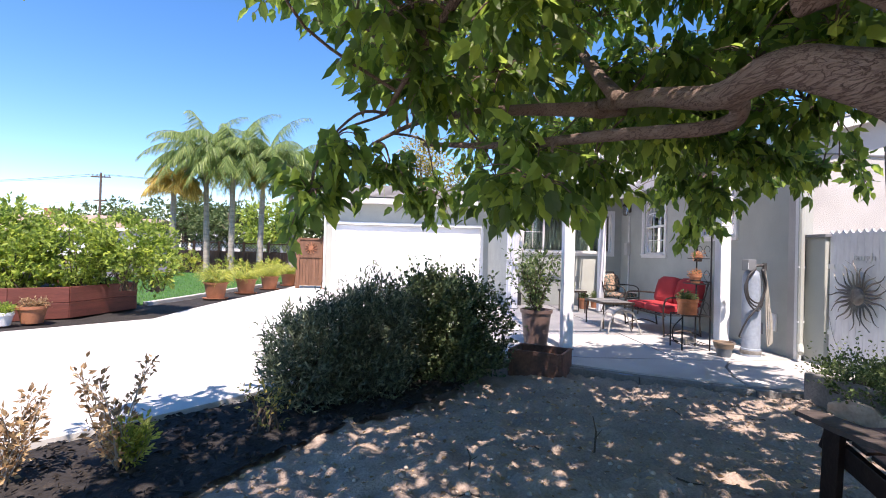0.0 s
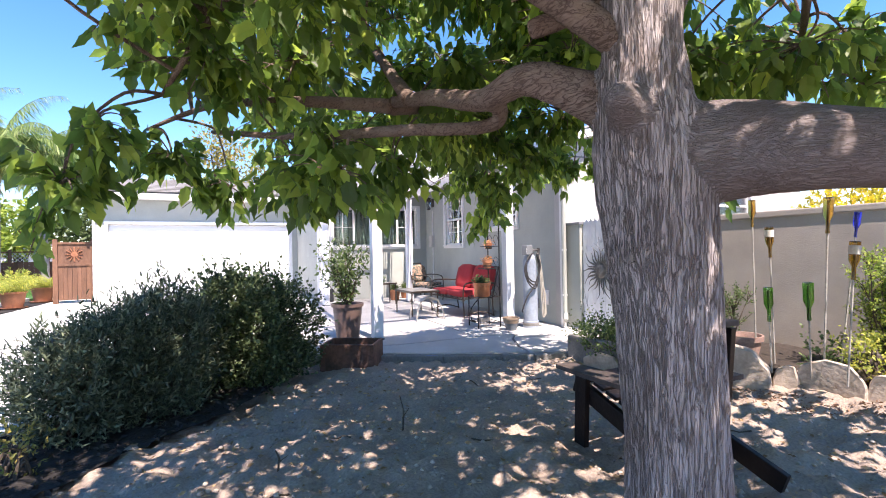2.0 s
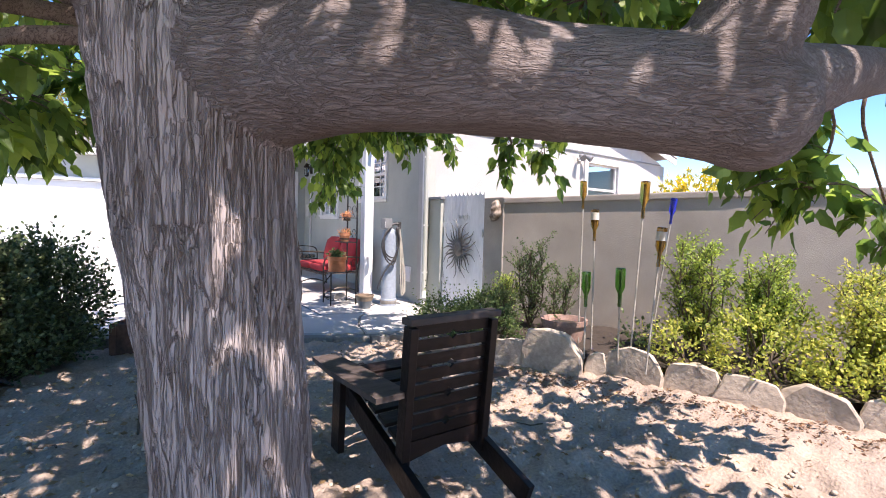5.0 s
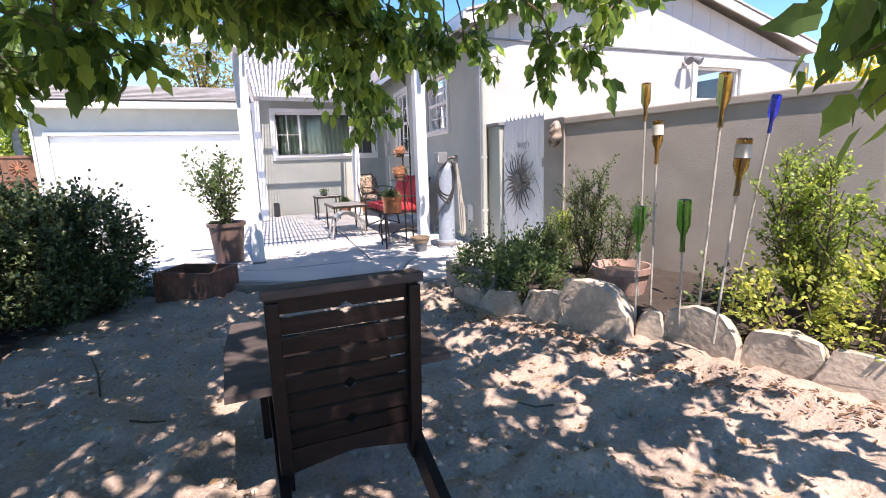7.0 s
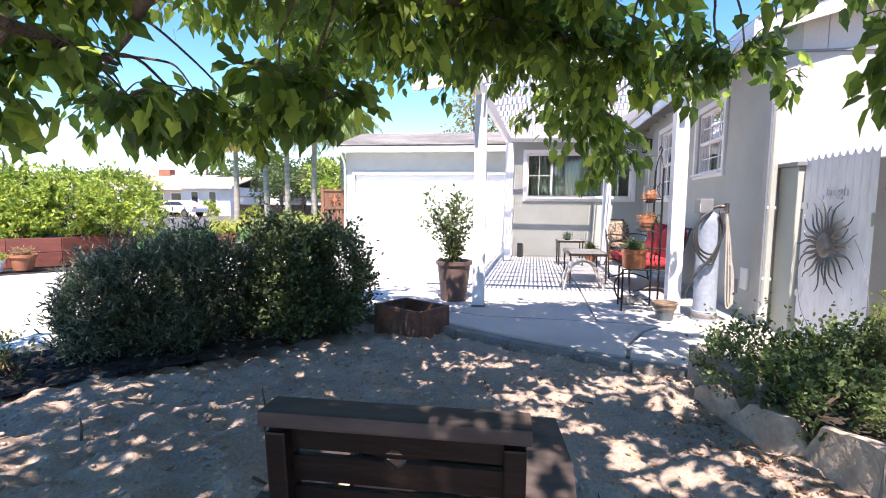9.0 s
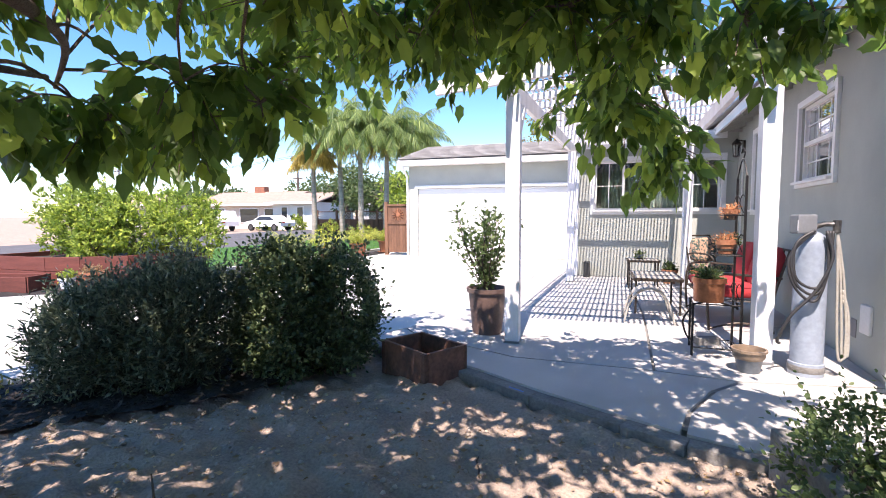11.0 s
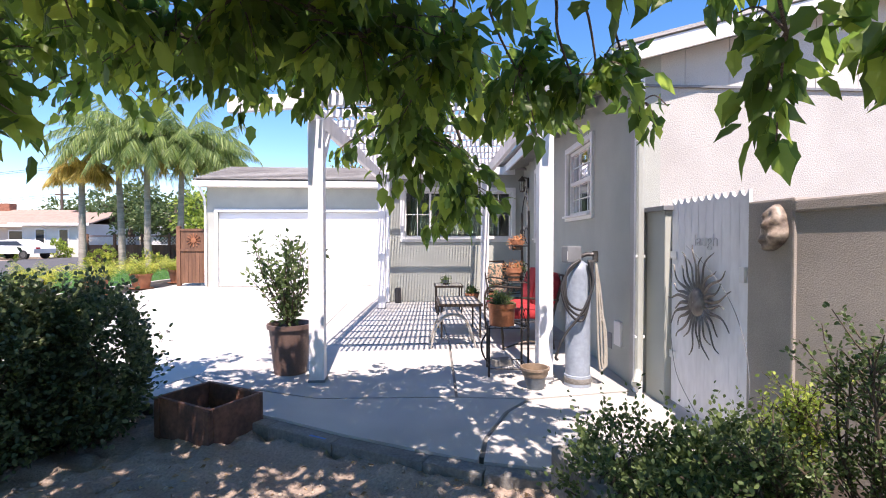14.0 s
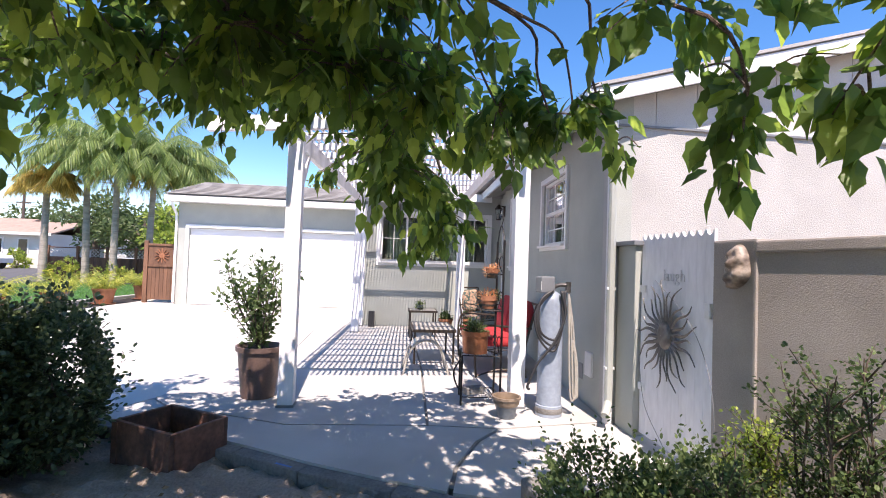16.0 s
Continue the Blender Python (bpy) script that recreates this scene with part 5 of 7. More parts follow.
# the plaque on the pillar: a plain rounded relief with a hollow rim below
bm = B()
bmesh.ops.create_uvsphere(bm, u_segments=32, v_segments=24, radius=1.0)
for v in bm.verts:
    x, y, z = v.co
    lump = 1 + 0.22 * math.sin(6 * z + 1) * math.cos(5 * y) + 0.12 * math.sin(11 * z + 3 * y)
    low = max(0.0, -z - 0.25)
    v.co = Vector((5.655 + min(x, 0.1) * 0.075 * lump * (1 + 0.7 * low), PLQ_Y + y * 0.085 * (1 - 0.12 * z) + 0.09 * low * low, PLQ_Z + z * 0.135))
tagged(part("wall_plaque", bm, M["mask"], smooth=True), "bronzed relief plaque hung on the stucco pillar", "wall plaque")
bm = B()
add_tube(bm, smooth_path([(GX - 0.02, 5.82, 1.30), (GX - 0.03, 5.5, 1.12), (5.62, 5.22, 0.9), (5.6, 5.06, 0.6), (5.58, 5.02, 0.25), (5.5, 5.0, 0.05)], 8), 0.0025, 5)
add_tube(bm, smooth_path([(GX - 0.02, 6.03, 0.62), (GX - 0.04, 5.9, 0.3), (GX - 0.06, 5.6, 0.08), (5.5, 5.3, 0.02)], 8), 0.0025, 5)
tagged(part("loose_wire", bm, M["grey_plastic"]), "thin loose wire trailing across the white gate", "wire")
# black strip added for the shade in the narrow gap; no post stands here
bm = B()
add_box(bm, (5.665, 6.30, 0.7), (0.06, 0.06, 1.5), None, 0.004)
tagged(part("gap_shade", bm, M["hose_dark"]), "dark strip standing in for the shade between house and stub wall", "post", kind="structure")

# ---- the big tree ----
def tree():
    t = thing("tree", (1.68, 1.4, -0.1), "old broad-leaved shade tree with grey furrowed bark and low limbs", "tree")
    rng = np.random.default_rng(21)

    def rough(i, a):
        return 1 + 0.035 * math.sin(3 * a + i * 0.11) + 0.02 * math.sin(7 * a + i * 0.23) + 0.05 * noise.noise((math.cos(a) * 6, math.sin(a) * 6, i * 0.16))

    # trunk rows: x, y, height, half width across, half width along its long side
    rows = [(1.80, 1.44, -0.25, 0.2, 0.24), (1.795, 1.43, 0.0, 0.168, 0.205), (1.797, 1.425, 0.3, 0.145, 0.182), (1.792, 1.42, 0.6, 0.135, 0.175), (1.779, 1.417, 0.8, 0.136, 0.176),
            (1.759, 1.415, 1.0, 0.138, 0.176), (1.735, 1.41, 1.2, 0.146, 0.18), (1.722, 1.42, 1.35, 0.154, 0.185), (1.69, 1.415, 1.5, 0.145, 0.17), (1.67, 1.41, 1.65, 0.12, 0.14),
            (1.665, 1.405, 1.8, 0.106, 0.12), (1.66, 1.38, 2.1, 0.1, 0.105), (1.69, 1.34, 2.7, 0.085, 0.085), (1.65, 1.3, 3.4, 0.04, 0.04)]
    fine = []
    for i in range(len(rows) - 1):
        for k in range(8):
            f = k / 8
            fine.append([p + (q - p) * f for p, q in zip(rows[i], rows[i + 1])])
    fine.append(list(rows[-1]))
    bm = B()
    rings = []
    for x, y, z, ra, rl in fine:
        ring = []
        for k in range(40):
            g = 2 * math.pi * k / 40
            lump = 1 + 0.03 * noise.noise((math.cos(g) * 2, math.sin(g) * 2, z * 3)) + 0.018 * math.sin(5 * g + z * 2.0)
            u, v = rl * math.cos(g) * lump, ra * math.sin(g) * lump
            ring.append(bm.verts.new((x + 0.55 * u + 0.835 * v, y + 0.835 * u - 0.55 * v, z)))
        rings.append(ring)
    for p, q in zip(rings, rings[1:]):
        for k in range(40):
            bm.faces.new((p[k], q[k], q[(k + 1) % 40], p[(k + 1) % 40]))
    bm.faces.new(rings[0])
    bm.faces.new(rings[-1][::-1])
    # the great limbs that grow out of the trunk: x, y, z, radius
    grown = [
        [(1.72, 1.40, 1.47, 0.15), (1.842, 1.268, 1.48, 0.134), (1.92, 1.12, 1.464, 0.106), (2.132, 0.99, 1.452, 0.092), (2.33, 0.82, 1.425, 0.094), (2.42, 0.77, 1.405, 0.094), (2.47, 0.75, 1.40, 0.055)],
        [(2.33, 0.82, 1.43, 0.09), (2.39, 0.77, 1.58, 0.078), (2.46, 0.77, 1.75, 0.072), (2.58, 0.76, 2.0, 0.06), (2.7, 0.85, 2.5, 0.045), (2.95, 1.1, 3.1, 0.03)],
        [(2.33, 0.82, 1.44, 0.085), (2.55, 0.77, 1.48, 0.068), (2.74, 0.76, 1.53, 0.058), (3.05, 0.76, 1.60, 0.05), (3.28, 0.76, 1.645, 0.045), (3.6, 0.85, 1.85, 0.034), (4.3, 1.2, 2.2, 0.018)],
        [(1.66, 1.42, 1.6, 0.088), (1.56, 1.58, 1.71, 0.064), (1.49, 1.72, 1.775, 0.052), (1.5, 2.0, 1.79, 0.044), (1.53, 2.5, 1.95, 0.04), (1.57, 3.15, 2.12, 0.034)],
        [(1.5, 1.9, 1.78, 0.034), (1.6, 2.1, 1.73, 0.03), (1.36, 2.54, 1.79, 0.029), (1.05, 3.28, 1.9, 0.025), (0.6, 4.0, 2.05, 0.018)],
        [(1.65, 1.42, 1.99, 0.05), (1.55, 1.57, 1.93, 0.036), (1.475, 1.665, 1.905, 0.032)],
        [(1.63, 1.38, 1.565, 0.085), (1.545, 1.345, 1.588, 0.058), (1.485, 1.316, 1.603, 0.038), (1.468, 1.308, 1.607, 0.03)],
        [(2.36, 0.80, 1.41, 0.07), (2.345, 0.735, 1.375, 0.05), (2.338, 0.715, 1.365, 0.03)],
    ]
    bones = [np.array([(x + 0.0, y, z, (ra + rl) / 2) for x, y, z, ra, rl in fine])]
    limbs = []
    for g in grown:
        p = smooth_path([Vector(q[:3]) for q in g], 8)
        rr = np.interp(np.linspace(0, len(g) - 1, len(p)), range(len(g)), [q[3] for q in g])
        add_tube(bm, p, list(rr), 24, True, rough)
        bones.append(np.array([(*q, r) for q, r in zip(p, rr)]))
        if len(g) > 4:
            limbs.append(p)
    raw = bpy.data.meshes.new("trunk_raw")
    bm.to_mesh(raw)
    bm.free()
    body = new("trunk_raw", raw)
    weld = body.modifiers.new("weld", "REMESH")
    weld.mode, weld.voxel_size = "VOXEL", 0.0068
    bpy.context.view_layer.update()
    me = bpy.data.meshes.new_from_object(body.evaluated_get(bpy.context.evaluated_depsgraph_get()))
    bpy.data.objects.remove(body)
    n = len(me.vertices)
    co = np.empty(n * 3)
    me.vertices.foreach_get("co", co)
    co = co.reshape(-1, 3)
    ed = np.empty(len(me.edges) * 2, int)
    me.edges.foreach_get("vertices", ed)
    ed = ed.reshape(-1, 2)
    deg = np.bincount(ed.ravel(), minlength=n)[:, None]
    for _ in range(14):
        acc = np.zeros_like(co)
        np.add.at(acc, ed[:, 0], co[ed[:, 1]])
        np.add.at(acc, ed[:, 1], co[ed[:, 0]])
        co = co * 0.4 + acc / np.maximum(deg, 1) * 0.6
    me.vertices.foreach_set("co", co.ravel())
    me.update()
    nor = np.empty(n * 3)
    me.vertices.foreach_get("normal", nor)
    nor = nor.reshape(-1, 3)
    # furrows run along each limb and blend where limbs meet
    far, arc, off = [], [], []
    for bone in bones:
        d = np.linalg.norm(co[:, None, :] - bone[None, :, :3], axis=2) / bone[None, :, 3]
        j = d.argmin(1)
        run = np.concatenate([[0], np.cumsum(np.linalg.norm(np.diff(bone[:, :3], axis=0), axis=1))])
        way = np.gradient(bone[:, :3], axis=0)
        way /= np.linalg.norm(way, axis=1, keepdims=True)
        o = co - bone[j, :3]
        along = (o * way[j]).sum(1)
        far.append(d[np.arange(n), j])
        arc.append(run[j] + along)
        off.append(o - way[j] * along[:, None])
    far = np.array(far)
    w = np.exp(-(far - far.min(0)) * 9)
    w /= w.sum(0)
    lift = np.zeros(n)
    for k in range(len(bones)):
        big = k == 0
        freq, run, deep = (44, 5.0, 0.008) if big else (60, 9.0, 0.0022)
        for i in np.nonzero(w[k] > 0.06)[0]:
            o, z = off[k][i], arc[k][i]
            warp = noise.noise((o[0] * 9, o[1] * 9, o[2] * 9 + z * 7 + k))
            a = noise.noise((o[0] * freq + warp * 0.9, o[1] * freq, o[2] * freq + z * run + 5 * k))
            b = noise.noise((o[0] * freq * 0.5 + 3, o[1] * freq * 0.5, o[2] * freq * 0.5 + z * run * 0.8 + 5 * k))
            lift[i] += w[k, i] * deep * (min(1.0, abs(a) * 3.2) * (0.45 + 0.55 * min(1.0, abs(b) * 3.5)) - 0.6)
    co += nor * lift[:, None]
    me.vertices.foreach_set("co", co.ravel())
    me.materials.append(M["bark"])
    me.materials.append(M["bark_flat"])
    me.materials.append(M["limb"])
    mid = np.zeros(len(me.polygons), int)
    first = np.empty(len(me.polygons), int)
    me.polygons.foreach_get("loop_start", first)
    corner = np.empty(len(me.loops), int)
    me.loops.foreach_get("vertex_index", corner)
    lead = w[:, corner[first]].argmax(0)
    mid[np.isin(lead, (1, 2, 3, 7, 8))] = 1
    mid[np.isin(lead, (4, 5, 6))] = 2
    me.polygons.foreach_set("material_index", mid)
    me.shade_smooth()
    me.name = "trunk"
    trunk = new("trunk", me)
    trunk.parent = t
    trunk.matrix_parent_inverse = t.matrix_basis.inverted()

    def limb(pts, r0, r1, name="limb", mat_=None, seg=16):
        bm = B()
        p = smooth_path(pts, 8)
        add_tube(bm, p, list(np.linspace(r0, r1, len(p))), seg, True, rough)
        return part(name, bm, mat_ or M["bark_flat"], t, smooth=True), p

    limbs.append(limb([(1.66, 1.36, 1.8), (2.0, 1.5, 2.1), (2.7, 1.6, 2.4), (3.5, 1.9, 2.6), (4.4, 2.4, 2.6)], 0.06, 0.015, "limb", M["limb"])[1])
    limbs.append(limb([(1.54, 2.8, 2.03), (1.62, 3.3, 2.35), (1.66, 3.8, 2.75), (1.7, 4.2, 3.2)], 0.045, 0.015, "limb", M["limb"])[1])
    limbs.append(limb([(1.56, 3.1, 2.08), (2.2, 3.9, 2.35), (3.0, 4.9, 2.6), (3.7, 5.7, 2.5), (3.95, 6.0, 2.1)], 0.05, 0.01, "limb", M["limb"])[1])
    limbs.append(limb([(1.56, 3.1, 2.08), (1.1, 3.6, 2.2), (0.6, 4.1, 2.25), (0.2, 4.3, 2.1)], 0.045, 0.01, "limb", M["limb"])[1])
    limbs.append(limb([(1.63, 1.38, 1.75), (1.25, 1.8, 2.2), (0.85, 2.5, 2.5), (0.6, 3.2, 2.45), (0.35, 3.6, 2.15)], 0.05, 0.012, "limb", M["limb"])[1])
    limbs.append(limb([(1.6, 1.37, 2.0), (2.1, 1.9, 2.6), (2.7, 2.7, 2.9), (3.4, 3.6, 2.8), (3.8, 4.3, 2.6)], 0.075, 0.012, "limb", M["limb"])[1])
    limbs.append(limb([(1.64, 1.36, 2.3), (1.8, 2.0, 3.0), (2.0, 3.0, 3.5), (2.3, 4.0, 3.6)], 0.06, 0.012, "limb", M["limb"])[1])
    limbs.append(limb([(1.62, 1.34, 2.4), (1.1, 1.0, 3.0), (0.4, 0.5, 3.3), (-0.5, 0.2, 3.2)], 0.05, 0.012, "limb", M["limb"])[1])
    limbs.append(limb([(1.66, 1.3, 2.2), (2.2, 0.7, 2.8), (3.0, 0.0, 3.2), (3.6, -0.6, 3.1)], 0.05, 0.012, "limb", M["limb"])[1])
    # clumps: centre, radii, number of leaves
    clumps = [((3.92, 6.0, 1.78), (0.36, 0.32, 0.42), 150), ((3.5, 5.75, 2.2), (0.6, 0.45, 0.4), 190), ((4.45, 5.85, 2.35), (0.42, 0.4, 0.36), 110), ((3.0, 5.5, 2.5), (0.75, 0.5, 0.36), 190),
              ((3.75, 5.4, 2.6), (0.7, 0.5, 0.3), 150), ((2.3, 5.0, 2.45), (0.6, 0.5, 0.32), 150), ((1.63, 4.55, 2.12), (0.45, 0.4, 0.3), 120), ((1.22, 4.3, 1.82), (0.42, 0.4, 0.26), 110),
              ((0.75, 4.75, 1.78), (0.4, 0.35, 0.22), 90), ((0.35, 4.3, 1.92), (0.45, 0.45, 0.3), 120), ((-0.12, 3.6, 1.62), (0.26, 0.26, 0.34), 80), ((0.0, 3.55, 1.9), (0.32, 0.32, 0.18), 90),
              ((0.34, 3.2, 2.56), (0.42, 0.5, 0.3), 120), ((0.6, 3.6, 2.35), (0.5, 0.5, 0.3), 140), ((1.1, 3.7, 2.5), (0.5, 0.5, 0.3), 140), ((1.9, 4.0, 2.6), (0.55, 0.5, 0.3), 140),
              ((4.95, 3.3, 2.15), (0.36, 0.5, 0.36), 110), ((4.75, 1.9, 2.3), (0.5, 0.5, 0.36), 120),
              ((4.6, 3.9, 2.4), (0.45, 0.4, 0.3), 90), ((4.2, 2.6, 2.65), (0.55, 0.5, 0.3), 110),
              ((3.3, 4.6, 2.3), (0.45, 0.4, 0.33), 110), ((3.75, 4.6, 2.2), (0.4, 0.4, 0.36), 110), ((2.85, 4.35, 2.35), (0.45, 0.4, 0.3), 100), ((4.15, 4.9, 2.25), (0.38, 0.4, 0.33), 100),
              ((4.75, 3.75, 2.0), (0.28, 0.3, 0.3), 80), ((2.3, 4.0, 2.35), (0.45, 0.4, 0.3), 90), ((3.6, 5.2, 1.95), (0.35, 0.3, 0.3), 90), ((3.55, 3.9, 2.45), (0.5, 0.4, 0.28), 100),
              ((0.9, 2.6, 2.35), (0.5, 0.5, 0.28), 110), ((0.35, 1.9, 2.4), (0.5, 0.5, 0.3), 100), ((2.6, 3.3, 2.5), (0.5, 0.5, 0.25), 100)]
    hang_and_shade = [((4.25, 1.5, 1.66), (0.34, 0.34, 0.26), 150), ((4.35, 1.25, 1.45), (0.3, 0.3, 0.24), 130), ((4.48, 1.0, 1.3), (0.25, 0.25, 0.2), 80), ((4.6, 1.45, 1.75), (0.3, 0.3, 0.25), 110),
            ((2.6, 2.75, 2.36), (0.5, 0.4, 0.2), 220), ((3.15, 2.45, 2.36), (0.5, 0.4, 0.2), 220), ((3.7, 2.95, 2.45), (0.45, 0.4, 0.2), 180), ((2.1, 3.2, 2.36), (0.45, 0.4, 0.2), 180),
            # from here high clumps above the view, added to shade the front slab
            ((3.2, 4.0, 3.2), (0.5, 0.5, 0.25), 300), ((3.9, 4.1, 3.1), (0.5, 0.5, 0.25), 320), ((4.5, 4.0, 3.1), (0.5, 0.5, 0.25), 280), ((3.5, 4.7, 3.2), (0.5, 0.5, 0.25), 240), ((4.2, 4.6, 3.15), (0.45, 0.45, 0.25), 150), ((2.6, 4.6, 3.1), (0.5, 0.5, 0.25), 150)]
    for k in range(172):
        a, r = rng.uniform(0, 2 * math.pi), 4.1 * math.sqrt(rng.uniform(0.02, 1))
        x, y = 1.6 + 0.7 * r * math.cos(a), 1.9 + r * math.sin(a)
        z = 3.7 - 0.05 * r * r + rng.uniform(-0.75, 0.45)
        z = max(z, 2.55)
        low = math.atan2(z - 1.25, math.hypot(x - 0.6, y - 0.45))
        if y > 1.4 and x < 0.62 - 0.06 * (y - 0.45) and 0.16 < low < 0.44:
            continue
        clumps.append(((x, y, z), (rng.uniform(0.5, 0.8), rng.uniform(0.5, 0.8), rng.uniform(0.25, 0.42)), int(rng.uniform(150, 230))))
    clumps = [(c, r, int(n * (1.15 if c[0] > 4.5 else 1.9)) if i < 31 else n) for i, (c, r, n) in enumerate(clumps)]
    # extra high clumps, added for the shade they cast on dirt and slab
    for k in range(38):
        x, y = (rng.uniform(-1.3, 2.9), rng.uniform(-1.2, 3.1)) if k < 28 else (rng.uniform(2.3, 5.0), rng.uniform(3.5, 4.5))
        clumps.append(((x, y, rng.uniform(2.75, 3.9)), (rng.uniform(0.5, 0.8), rng.uniform(0.5, 0.8), rng.uniform(0.2, 0.35)), int(rng.uniform(150, 220))))
    # the first four sit overhead unseen, to shade the chair and nearby dirt
    hang_and_shade += [((2.7, 1.0, 2.75), (0.45, 0.4, 0.2), 170), ((3.05, 0.8, 2.7), (0.45, 0.4, 0.2), 160), ((3.2, 1.35, 2.85), (0.45, 0.4, 0.2), 150), ((2.9, 1.7, 2.9), (0.45, 0.4, 0.2), 150),
             ((1.11, 3.07, 1.78), (0.34, 0.34, 0.22), 110), ((1.16, 3.43, 1.72), (0.34, 0.34, 0.22), 110), ((1.31, 3.79, 1.74), (0.34, 0.34, 0.22), 110), ((1.78, 3.76, 1.86), (0.34, 0.34, 0.22), 110), ((1.93, 4.07, 1.83), (0.34, 0.34, 0.22), 110), ((1.12, 2.76, 1.61), (0.34, 0.34, 0.22), 110)]
    # unseen overhead clumps that keep the sun off the big right limb
    hang_and_shade += [((2.0, 0.45, 2.5), (0.45, 0.4, 0.22), 170), ((2.45, 0.2, 2.6), (0.45, 0.4, 0.22), 170), ((2.85, 0.3, 2.55), (0.45, 0.4, 0.22), 160), ((1.6, 0.55, 2.7), (0.45, 0.4, 0.22), 160), ((3.2, 0.1, 2.6), (0.45, 0.4, 0.22), 150)]
    clumps += hang_and_shade + [((4.85, 3.42, 1.8), (0.2, 0.24, 0.25), 60),
                      # the last three are unseen, added to shade the slab's front corner
                      ((3.29, 0.87, 1.88), (0.4, 0.35, 0.3), 150), ((3.46, 1.91, 2.3), (0.5, 0.45, 0.35), 160), ((3.99, 1.86, 2.14), (0.5, 0.5, 0.3), 150), ((3.46, 2.31, 2.32), (0.45, 0.45, 0.3), 130), ((3.1, 3.27, 2.65), (0.5, 0.5, 0.25), 150), ((3.99, 2.56, 2.6), (0.5, 0.5, 0.25), 150), ((4.48, 4.89, 2.15), (0.2, 0.2, 0.26), 80), ((4.53, 4.74, 2.2), (0.24, 0.22, 0.22), 70), ((4.78, 4.78, 2.07), (0.16, 0.12, 0.08), 18), ((4.2, 3.5, 3.05), (0.5, 0.45, 0.22), 230), ((4.75, 3.3, 3.05), (0.5, 0.45, 0.22), 200), ((3.7, 3.2, 3.1), (0.5, 0.45, 0.22), 180)]
    tips = np.array([tuple(p) for path in limbs for p in path[2:]])
    bm = B()
    allp, allw, alls = [], [], []
    for c, rad, n in clumps:
        c = np.array(c)
        near = tips[np.argmin(((tips - c) ** 2).sum(1))]
        span = np.linalg.norm(c - near)
        one, two = [near + (c - near) * f + rng.normal(0, 0.09, 3) * span + (0, 0, 0.16 * span) for f in (0.35, 0.7)]
        add_tube(bm, smooth_path([near, one, two, c], 4), list(np.linspace(0.011, 0.005, 13)), 6)
        k = max(6, n // 16)
        for _ in range(k):
            d = rng.normal(size=3)
            d /= np.linalg.norm(d)
            end = c + d * np.array(rad) * rng.uniform(0.7, 1.1) + (0, 0, -0.06)
            tw = smooth_path([c, (c + end) / 2 + (0, 0, 0.05), end], 4)
            add_tube(bm, tw, list(np.linspace(0.006, 0.0025, len(tw))), 4)
            m = n // k
            f = rng.uniform(0.15, 1, m)
            base = c + (end - c) * f[:, None] + rng.normal(0, 0.035, (m, 3))
            w = d * 0.6 + rng.normal(0, 0.5, (m, 3)) + (0, 0, -0.95)
            allp.append(base)
            allw.append(w)
            alls.append(rng.uniform(0.07, 0.15, m))
    part("twig_mass", bm, M["limb"], t)
    leaves_mesh("crown", np.concatenate(allp), np.concatenate(allw), np.concatenate(alls), LEAF_LOBED, M["leaf"], t, seed=3)


tree()

# ---- clipped rosemary bushes by the driveway ----
def bush(name, lumps, label, seed, per, size, kind, material, twigmat, base_z=-0.12, up=0.8, category="shrub"):
    rng = np.random.default_rng(seed)
    c0 = lumps[0][0]
    t = thing(name, (c0[0], c0[1], base_z), label, category)
    bm = B()
    P, W = [], []
    for c, rad in lumps:
        c, rad = np.array(c), np.array(rad)
        n = int(per * (rad[0] * rad[1] + rad[0] * rad[2] + rad[1] * rad[2]) * 4)
        p, d = ball_points(rng, n, c, rad, 0.55)
        keep = p[:, 2] > base_z + 0.04
        p, d = p[keep], d[keep]
        k = 7
        way = d * 0.6 + rng.normal(0, 0.3, d.shape) + (0, 0, up)
        way /= np.linalg.norm(way, axis=1, keepdims=True)
        shoot = rng.uniform(0.012, 0.022, (len(p), 1)) + 0.022 * (rng.uniform(0, 1, (len(p), 1)) > 0.86)
        for i in range(k):
            P.append(p + way * shoot * i + rng.normal(0, 0.006, p.shape))
            W.append(way * 0.8 + rng.normal(0, 0.6, p.shape))
        for i in range(14):
            e = p[rng.integers(len(p))]
            b = np.array([c[0] + rng.normal(0, 0.08), c[1] + rng.normal(0, 0.08), base_z])
            add_tube(bm, smooth_path([b, (b + e) / 2 + rng.normal(0, 0.04, 3), e], 4), [0.014, 0.012, 0.011, 0.01, 0.009, 0.008, 0.006, 0.004, 0.003], 5)
    part("woody_frame", bm, twigmat, t)
    P, W = np.concatenate(P), np.concatenate(W)
    leaves_mesh("foliage", P, W, rng.uniform(*size, len(P)), kind, material, t, seed=seed)
    return t


LEAF_ROUND = ([(0, 0, 0), (-0.3, 0.35, 0.05), (0.3, 0.35, 0.05), (-0.26, 0.75, 0.0), (0.26, 0.75, 0.0), (0, 1, -0.06)], [(0, 2, 4, 1), (1, 4, 5, 3)])
LEAF_ROSE = ([(-0.16, 0, 0), (0.16, 0, 0), (0.1, 1, 0.0), (-0.1, 1, 0.0)], [(0, 1, 2, 3)])
